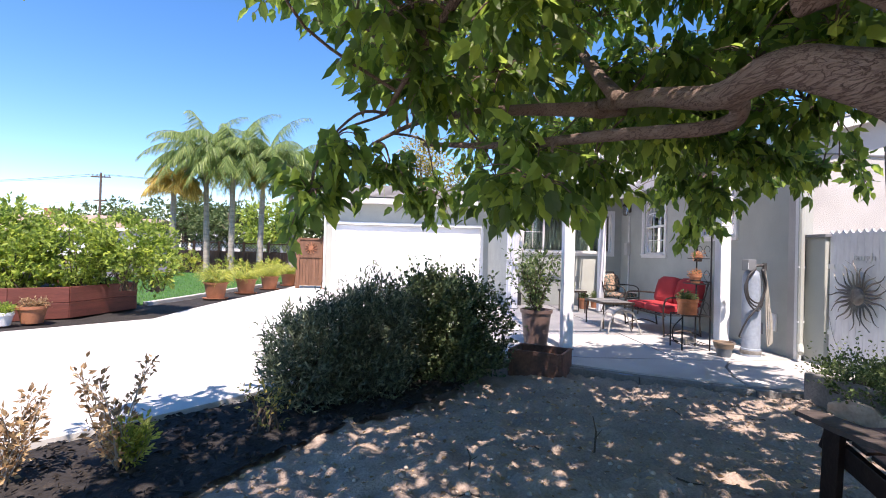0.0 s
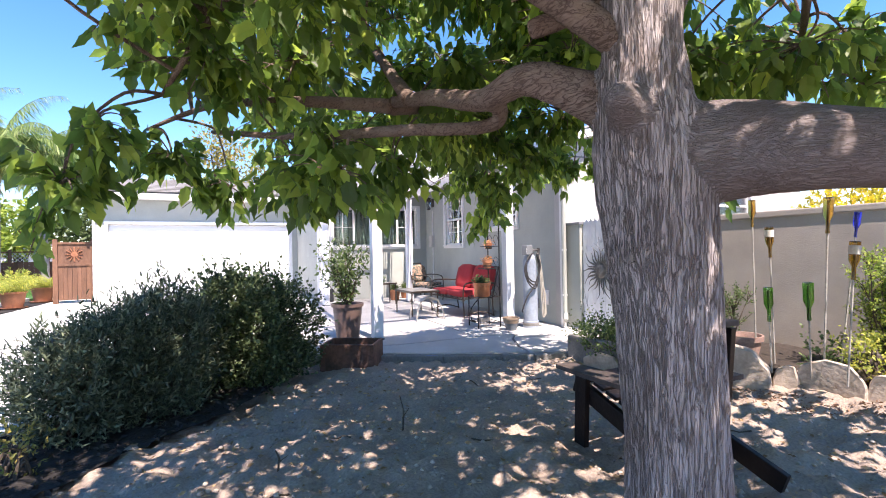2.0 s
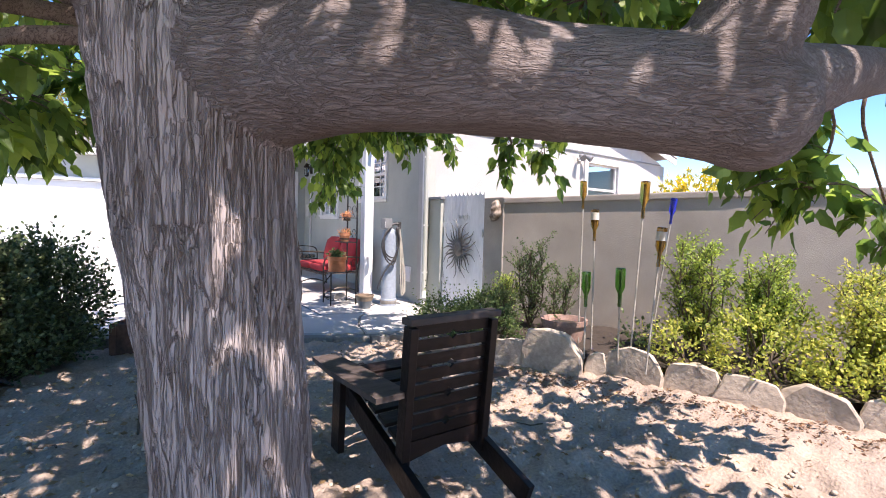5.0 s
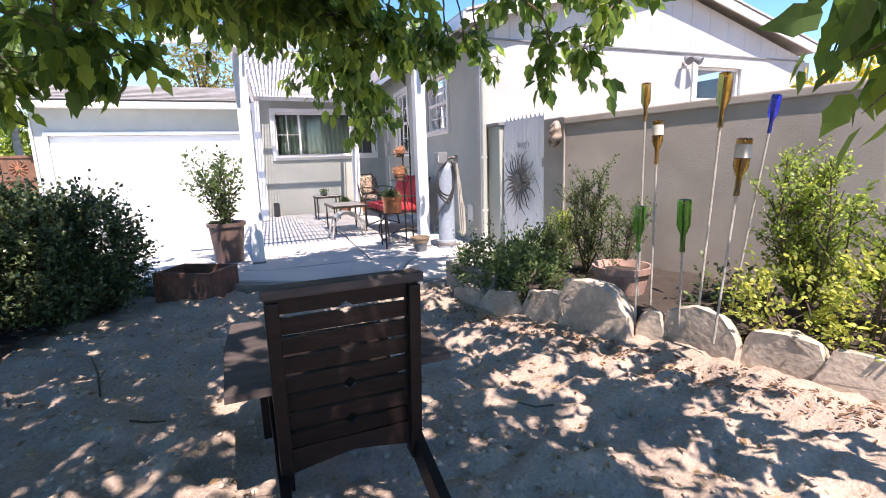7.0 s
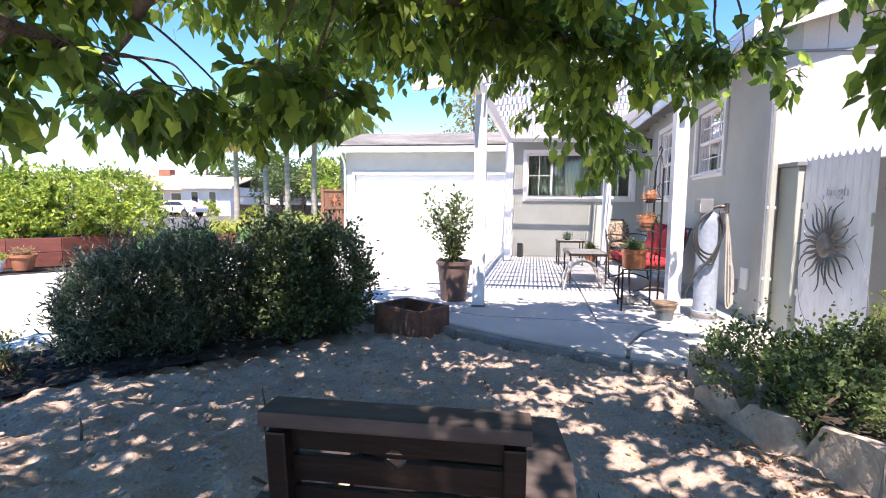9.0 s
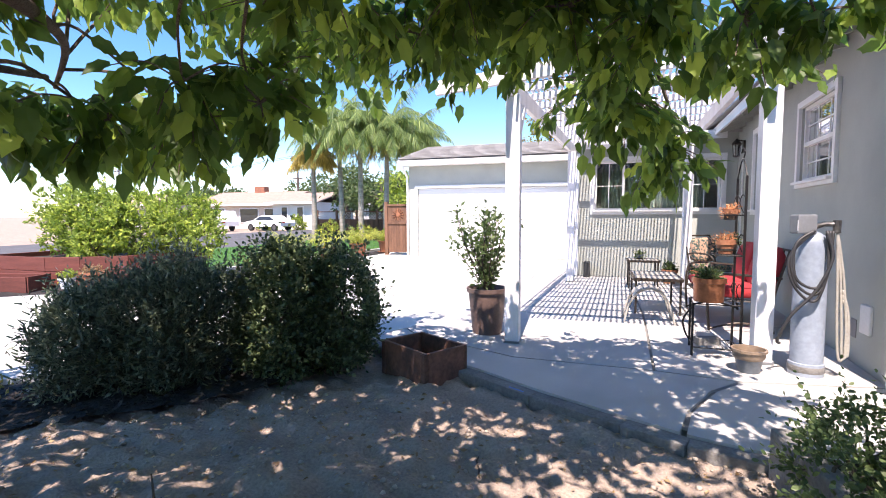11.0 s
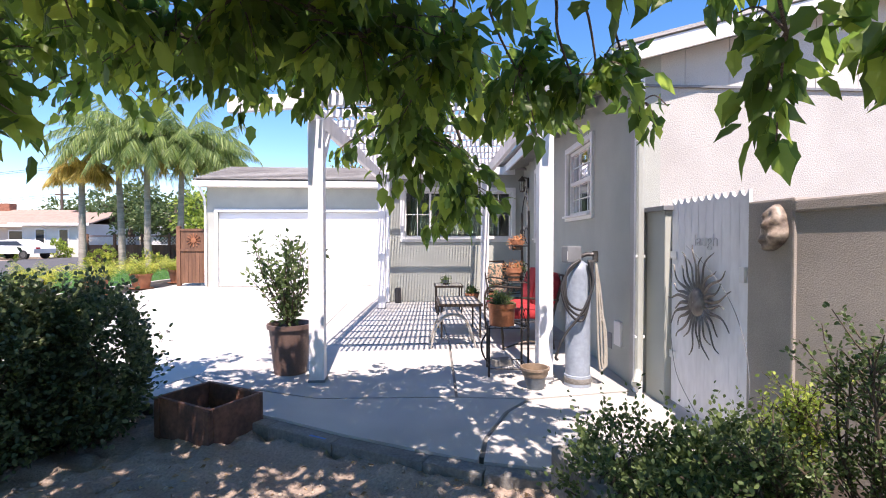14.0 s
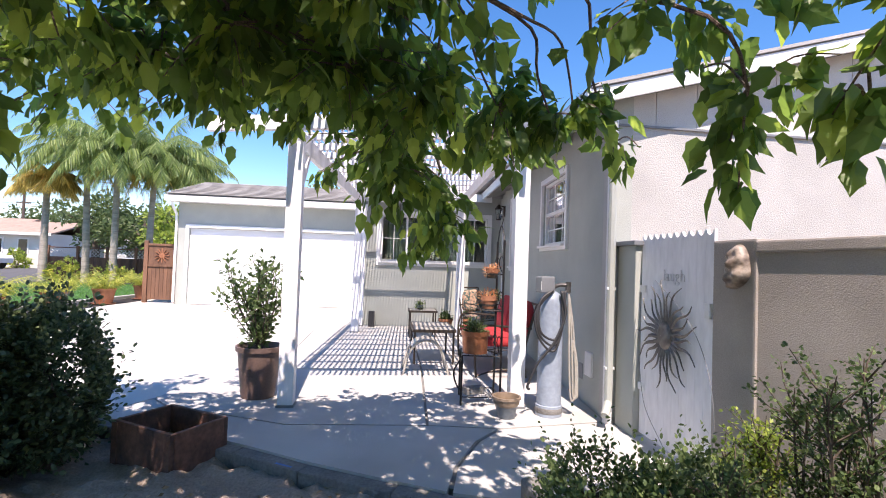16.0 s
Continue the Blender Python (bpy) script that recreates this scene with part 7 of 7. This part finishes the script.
def palm_pot(at, seed):
    rng = random.Random(seed)
    t = thing("potted_palm", at, "small golden palm in a terracotta pot on the mulch strip", "potted plant", "potted palms along the driveway")
    pot(t, 0.27, 0.42, at, M["terracotta"], 0.72)
    bm = B()
    add_lathe(bm, [(0.02, 0), (0.28, 0), (0.3, 0.035), (0.27, 0.035), (0.02, 0.02)], at, 24, caps=False)
    part("saucer", bm, M["terracotta"], t)
    bm = B()
    P, W, S = [], [], []
    for i in range(17):
        a = 2.4 * i + rng.uniform(-0.2, 0.2)
        tilt = rng.uniform(0.35, 0.95)
        frond(P, W, S, (at[0], at[1], at[2] + 0.38), (math.cos(a) * tilt, math.sin(a) * tilt, 1), rng.uniform(0.6, 0.9), 26, 1.2, 0.26, rng, bm, 0.007)
    part("stalks", bm, M["lime"], t)
    leaves_mesh("fronds", P, W, S, LEAF_STRIP, M["lime"], t, seed=seed)


for i, (x, y) in enumerate(((-4.25, 12.75), (-4.05, 14.35), (-3.86, 15.95), (-3.7, 17.7))):
    palm_pot((x, y, -0.02), 70 + i)


def palm(at, h, seed, gold=False, n=32, length=3.3, r=0.125):
    rng = random.Random(seed)
    t = thing("palm_tree", at, "tall queen palm with a pale ringed trunk and drooping fronds", "palm tree", "palms along the lawn")
    bm = B()
    lean = rng.uniform(-0.25, 0.25)
    path = smooth_path([at, (at[0] + lean * 0.4, at[1], at[2] + h * 0.5), (at[0] + lean, at[1], at[2] + h)], 12)
    add_tube(bm, path, [r * (1.25 - 0.5 * i / len(path)) * (1 + 0.05 * (i % 2)) for i in range(len(path))], 14)
    part("trunk", bm, M["palm_trunk"], t, smooth=True)
    top = path[-1]
    bm = B()
    P, W, S = [], [], []
    for i in range(n):
        a = 2.399 * i
        tilt = 0.25 + 1.35 * (i / n) ** 0.8
        frond(P, W, S, top, (math.cos(a) * tilt, math.sin(a) * tilt, 1.25 - 0.75 * i / n), length * rng.uniform(0.85, 1.15), 110, 2.3, 0.7, rng, bm, 0.02)
    part("frond_ribs", bm, M["palm_gold"] if gold else M["palm"], t)
    leaves_mesh("crown", P, W, S, LEAF_STRIP, M["palm_gold"] if gold else M["palm"], t, seed=seed)
    if not gold:
        bm = B()
        P, W, S = [], [], []
        for i in range(6):
            a = rng.uniform(0, 6.28)
            frond(P, W, S, top - Vector((0, 0, 0.3)), (math.cos(a), math.sin(a), -0.1), length * 0.6, 22, 2.5, 0.4, rng, bm, 0.02)
        part("old_ribs", bm, M["palm_gold"], t)
        leaves_mesh("old_fronds", P, W, S, LEAF_STRIP, M["palm_gold"], t, "yellowing old fronds", seed=seed + 5)


palm((-10.8, 24.2, -0.05), 4.3, 81, True, 14, 1.6, 0.13)
palm((-9.35, 24.6, -0.05), 5.5, 82)
palm((-8.1, 24.3, -0.05), 5.4, 83)
palm((-6.85, 24.6, -0.05), 5.3, 84)
palm((-5.5, 25.4, -0.05), 5.1, 85, False, 24, 2.3)

# brown gate and side fence beside the garage
fence = thing("side_gate", (-2.7, 16.6, 0), "brown wooden side gate with a carved sun panel", "gate")
for x in (-3.15, -2.32):
    box_part("gate_post", (x, 16.6, 0.85), (0.11, 0.11, 1.75), M["fence_wood"], fence, bevel=0.008)
for i in range(7):
    box_part("board", (-3.04 + 0.103 * i, 16.6, 0.55), (0.098, 0.03, 0.95), M["fence_wood"], fence)
box_part("panel", (-2.73, 16.6, 1.32), (0.72, 0.03, 0.56), M["fence_wood"], fence)
for z in (1.03, 1.62):
    box_part("rail", (-2.73, 16.58, z), (0.74, 0.05, 0.06), M["fence_wood"], fence)
bm = B()
for k in range(12):
    a = 2 * math.pi * k / 12
    add_beam(bm, (-2.73 + 0.08 * math.cos(a), 16.57, 1.32 + 0.08 * math.sin(a)), (-2.73 + 0.2 * math.cos(a), 16.57, 1.32 + 0.2 * math.sin(a)), 0.03, 0.015)
add_tube(bm, [(-2.73, 16.585, 1.32), (-2.73, 16.56, 1.32)], 0.075, 16)
part("carved_sun", bm, M["terracotta"], fence)

back = thing("back_fence", (-6, 26, 0), "brown board fence with a lattice top behind the palms", "fence")
for i in range(60):
    x = -12.0 + 0.17 * i
    box_part("board", (x, 26.4, 0.5), (0.16, 0.03, 1.15), M["fence_wood"], back, bevel=0)
for i in range(9):
    box_part("fence_post", (-12 + 1.27 * i, 26.36, 0.75), (0.1, 0.1, 1.7), M["fence_wood"], back, bevel=0)
bm = B()
for i in range(64):
    x = -12.2 + 0.16 * i
    for d in (-1, 1):
        add_beam(bm, (x, 26.4 + 0.012 * d, 1.1), (x + 0.36 * d, 26.4 + 0.012 * d, 1.46), 0.03, 0.01)
part("lattice", bm, M["house_white"], back, "pale diamond lattice")
bm = B()
add_beam(bm, (-12.2, 26.4, 1.5), (-1.9, 26.4, 1.5), 0.09, 0.05)
part("cap_rail", bm, M["fence_wood"], back)


def far_house(x0, x1, y0, y1, h, ridge, wallmat, roofmat, label, wins, seed):
    t = thing("house", ((x0 + x1) / 2, (y0 + y1) / 2, -0.1), label, "house", "houses across the street")
    box_part("wall", ((x0 + x1) / 2, (y0 + y1) / 2, h / 2 - 0.1), (x1 - x0, y1 - y0, h), wallmat, t, bevel=0)
    bm = B()
    ym, o = (y0 + y1) / 2, 0.6
    slope_sheet(bm, (x0 - o, y0 - o, h - 0.1), (x1 + o, y0 - o, h - 0.1), (x1 + o, ym, ridge), (x0 - o, ym, ridge), 0.12)
    slope_sheet(bm, (x0 - o, ym, ridge), (x1 + o, ym, ridge), (x1 + o, y1 + o, h - 0.1), (x0 - o, y1 + o, h - 0.1), 0.12)
    part("roof", bm, roofmat, t)
    box_part("fascia", ((x0 + x1) / 2, y0 - o - 0.02, h - 0.17), (x1 - x0 + 2 * o, 0.05, 0.2), M["white"], t, bevel=0)
    for x, w, z0, z1 in wins:
        bm = B()
        add_box(bm, (x, y0 - 0.02, (z0 + z1) / 2), (w + 0.2, 0.08, z1 - z0 + 0.2))
        f = part("window", bm, M["white"], t)
        box_part("pane", (x, y0 - 0.07, (z0 + z1) / 2), (w, 0.03, z1 - z0), M["car_glass"], f, bevel=0)
    return t


h1 = far_house(-38, -27.5, 44, 52, 2.6, 4.0, M["house_cream"], M["shingle_tan"], "single-storey cream house with a tan low roof across the street", ((-35.5, 1.6, 0.9, 2.0), (-31.5, 2.2, 0.6, 2.0), (-29, 1.0, 1.0, 2.0)), 1)
box_part("chimney", (-33.0, 48, 4.1), (1.3, 0.8, 0.9), M["brick"], h1)
far_house(-27.4, -22.5, 42.5, 50, 2.7, 3.7, M["house_white"], M["shingle_tan"], "white wing of the cream house across the street", ((-26, 0.6, 0.7, 2.1), (-24.2, 0.6, 0.7, 2.1)), 2)
far_house(-20.5, -12.5, 48, 56, 2.6, 3.4, M["house_white"], M["shingle"], "pale single-storey house farther down the street", ((-18.5, 2.0, 0.9, 2.0), (-15, 1.6, 0.9, 2.0)), 3)
far_house(-50, -41, 40, 48, 2.6, 3.8, M["house_cream"], M["shingle_tan"], "tan-roofed house at the end of the street", ((-46, 2.0, 0.8, 2.0), (-43, 1.2, 0.9, 2.0)), 4)


def car(at, turn, label, tall=False):
    t = thing("car", at, label, "car", turn=turn)
    m = pose(*at, 0, 0, turn)
    L, W, H = (4.9, 1.9, 1.85) if tall else (4.6, 1.8, 1.42)
    side = ([(-2.4, 0.45), (-2.45, 0.9), (-2.3, 1.05), (-2.15, 1.75), (-1.9, 1.85), (0.7, 1.85), (1.25, 1.15), (2.2, 1.05), (2.42, 0.85), (2.42, 0.42)] if tall
            else [(-2.25, 0.42), (-2.3, 0.75), (-2.2, 0.95), (-1.6, 1.0), (-0.95, 1.38), (-0.2, 1.43), (0.45, 1.36), (1.1, 0.98), (2.0, 0.85), (2.28, 0.65), (2.28, 0.38)])
    bm = B()
    lo = [bm.verts.new(m @ Vector((x, -W / 2 * (0.86 if z > 1.05 else 1), z))) for x, z in side]
    hi = [bm.verts.new(m @ Vector((x, W / 2 * (0.86 if z > 1.05 else 1), z))) for x, z in side]
    for k in range(len(side)):
        bm.faces.new((lo[k], lo[(k + 1) % len(side)], hi[(k + 1) % len(side)], hi[k]))
    bm.faces.new(lo[::-1])
    bm.faces.new(hi)
    bmesh.ops.recalc_face_normals(bm, faces=bm.faces[:])
    part("body", bm, M["car_white"], t)
    glass = ([(-1.95, 1.12), (-1.9, 1.72), (0.6, 1.72), (1.05, 1.15)] if tall else [(-1.4, 1.0), (-0.9, 1.31), (0.4, 1.3), (0.9, 1.0)])
    for s in (-1, 1):
        bm = B()
        vs = [bm.verts.new(m @ Vector((x, s * (W / 2 * (0.9 if z > 1.2 else 0.985) + 0.012), z))) for x, z in glass]
        bm.faces.new(vs if s < 0 else vs[::-1])
        vs2 = [bm.verts.new(v.co - (m.to_3x3() @ Vector((0, s * 0.02, 0)))) for v in vs]
        for k in range(4):
            bm.faces.new((vs[k], vs2[k], vs2[(k + 1) % 4], vs[(k + 1) % 4]))
        part("side_window", bm, M["car_glass"], t)
    for x in (-1.45, 1.45):
        for s in (-1, 1):
            bm = B()
            add_tube(bm, [m @ Vector((x, s * (W / 2 - 0.18), 0.33)), m @ Vector((x, s * (W / 2 + 0.02), 0.33))], 0.33, 20)
            w = part("wheel", bm, M["tyre"], t)
            bm = B()
            add_tube(bm, [m @ Vector((x, s * (W / 2), 0.33)), m @ Vector((x, s * (W / 2 + 0.03), 0.33))], 0.2, 16)
            part("rim", bm, M["pewter"], w)
    bm = B()
    add_box(bm, m @ Vector((-2.3 if not tall else -2.44, 0.6, 0.8)), (0.06, 0.3, 0.12), m.to_3x3())
    part("tail_light", bm, M["red_cloth"], t)


car((-25.5, 39.5, -0.1), 172, "white sedan parked across the street")
car((-30.5, 38.0, -0.1), 165, "white sport utility vehicle parked by the kerb", True)

# utility poles with wires
def pole(at, h):
    t = thing("utility_pole", at, "tall brown wooden utility pole with cross-arms", "utility pole")
    bm = B()
    add_tube(bm, [at, (at[0], at[1], at[2] + h)], [0.17, 0.11], 10)
    part("pole", bm, M["pole_wood"], t)
    for z in (h - 0.5, h - 3.2):
        box_part("cross_arm", (at[0], at[1], at[2] + z), (2.2 if z > h - 1 else 1.4, 0.12, 0.14), M["pole_wood"], t)
    for k in (-0.9, -0.4, 0.4, 0.9):
        bm = B()
        add_tube(bm, [(at[0] + k, at[1], at[2] + h - 0.45), (at[0] + k, at[1], at[2] + h - 0.2)], 0.05, 6)
        part("insulator", bm, M["grey_plastic"], t)


pole((-35.1, 58.0, -0.1), 9.6)
pole((-75.0, 64.0, -0.1), 9.6)
for k, z in ((-0.9, 9.3), (0.9, 9.3), (0, 6.4), (0.4, 6.2)):
    bm = B()
    for a, b in (((-75 + k, 64, z), (-35.1 + k, 58, z)), ((-35.1 + k, 58, z), (14 + k, 52, z))):
        pts = [Vector(a).lerp(Vector(b), i / 14) - Vector((0, 0, 1.1 * math.sin(math.pi * i / 14))) for i in range(15)]
        add_tube(bm, pts, 0.022, 4)
    tagged(part("power_line", bm, M["hose_dark"]), "thin black overhead power line", "cable", "power lines", "structure")


def far_tree(at, h, r, material, seed, label, n=2600, size=(0.22, 0.42)):
    rng = np.random.default_rng(seed)
    t = thing("tree", at, label, "tree")
    bm = B()
    at = np.array(at, float)
    P, W = [], []
    add_tube(bm, [at, at + (0, 0, h * 0.45), at + (0.1, 0, h * 0.7)], [r * 0.09, r * 0.06, r * 0.03], 8)
    k = 16
    for i in range(k):
        d = rng.normal(size=3)
        d /= np.linalg.norm(d)
        c = at + (0, 0, h * 0.62) + d * np.array([r * 0.62, r * 0.62, h * 0.24])
        add_tube(bm, [at + (0, 0, h * 0.4), (at + (0, 0, h * 0.5) + c) / 2, c], [r * 0.03, r * 0.02, r * 0.008], 5)
        p, o = ball_points(rng, n // k, c, (r * 0.42, r * 0.42, h * 0.17), 0.3)
        P.append(p)
        W.append(o + rng.normal(0, 0.6, o.shape))
    part("trunk", bm, M["twig"], t)
    P, W = np.concatenate(P), np.concatenate(W)
    leaves_mesh("crown", P, W, rng.uniform(*size, len(P)), LEAF_SMALL, material, t, seed=seed)


far_tree((-16.5, 38, -0.1), 5.6, 3.4, M["far_leaf"], 91, "broad grey-green street tree")
far_tree((-12.5, 36, -0.1), 5.2, 3.2, M["far_leaf"], 92, "rounded green tree behind the fence")
far_tree((-8.5, 33, -0.1), 4.6, 2.8, M["shrub"], 93, "bright green tree behind the lattice fence")
far_tree((-4.5, 33, -0.1), 5.0, 3.0, M["far_leaf"], 94, "leafy tree behind the garage")
far_tree((1.2, 30, -0.1), 8.6, 3.4, M["gold_leaf"], 95, "tall tree with olive and golden leaves behind the garage", 5000, (0.16, 0.3))
far_tree((-40, 70, -0.1), 8.0, 6.0, M["far_leaf"], 96, "large rounded tree behind the far houses", 2600, (0.4, 0.7))
far_tree((-52, 62, -0.1), 6.0, 5.0, M["far_leaf"], 97, "distant dark green tree", 2000, (0.4, 0.7))
far_tree((-24, 62, -0.1), 6.5, 5.0, M["far_leaf"], 98, "distant leafy green street tree", 2200, (0.4, 0.7))
far_tree((-70, 75, -0.1), 7.0, 6.5, M["far_leaf"], 99, "distant dark green tree row", 2200, (0.5, 0.8))
far_tree((9, 34, -0.1), 6.5, 4.0, M["far_leaf"], 100, "tree behind the house", 2200)
far_tree((9.6, 1.5, -0.1), 2.6, 1.3, M["palm_gold"], 101, "yellow-flowered shrub tree behind the garden wall", 1600, (0.06, 0.12))
bush("mound_shrub", [((-8.0, 24.3, 0.3), (0.9, 0.5, 0.45)), ((-6.2, 24.2, 0.3), (0.9, 0.5, 0.42)), ((-10.3, 24.6, 0.4), (0.9, 0.6, 0.5))], "low golden shrubs at the foot of the palms", 103, 22, (0.1, 0.2), LEAF_SMALL, M["lime"], M["twig"], -0.05, 0.5)
bush("mound_shrub", [((-27.5, 41.2, 0.4), (1.4, 0.7, 0.7)), ((-24, 41.6, 0.5), (1.2, 0.6, 0.8))], "green and reddish shrubs before the far house", 104, 10, (0.15, 0.3), LEAF_SMALL, M["shrub"], M["twig"], -0.1, 0.5)

# yellow-flowered shrub beyond the garden wall
bush("flowering_shrub", [((9.6, 4.4, 1.55), (0.9, 0.8, 0.6)), ((9.2, 3.9, 1.2), (0.8, 0.8, 0.7)), ((9.6, 4.4, 0.6), (0.7, 0.7, 0.7))], "yellow-flowered shrub standing behind the garden wall", 91, 60, (0.05, 0.1), LEAF_SMALL, M["yellow_bloom"], M["twig"], -0.14, 0.3)

# flood lamp on the gable wall
t = thing("flood_lamp", (9.11, 6.39, 2.56), "small white twin-head flood lamp fixed to the gable wall", "lamp")
bm = B()
add_tube(bm, [(9.11, 6.4, 2.56), (9.11, 6.37, 2.56)], 0.055, 16)
part("wall_plate", bm, M["white"], t)
for k in (-1, 1):
    bm = B()
    add_tube(bm, [(9.11, 6.375, 2.56), (9.11 + k * 0.05, 6.33, 2.56 + 0.02), (9.11 + k * 0.08, 6.3, 2.56 + 0.03)], 0.014, 8)
    part("arm", bm, M["white"], t)
    bm = B()
    add_tube(bm, [(9.11 + k * 0.075, 6.31, 2.56 + 0.04), (9.11 + k * 0.1, 6.26, 2.56 + 0.01), (9.11 + k * 0.12, 6.2, 2.56 - 0.03)], [0.03, 0.05, 0.062], 16)
    part("lamp_head", bm, M["grey_plastic"], t, smooth=40)

# dry leaf litter gathered along the rocks
rng = np.random.default_rng(88)
n = 1500
py = rng.uniform(0.8, 4.3, n)
px = 4.28 + 0.32 * np.maximum(0, 4.2 - py) * (0.75 + 0.1 * np.maximum(0, 3 - py)) - np.abs(rng.normal(0, 0.16, n)) - 0.02
pz = [dirt_z(float(a), float(b)) + 0.008 for a, b in zip(px, py)]
tagged(leaves_mesh("leaf_litter", np.stack([px, py, pz], 1), rng.normal(size=(n, 3)) * (1, 1, 0.2), rng.uniform(0.012, 0.04, n), LEAF_SMALL, M["litter"]), "brown leaf litter gathered along the rock border", "leaves", kind="stuff")
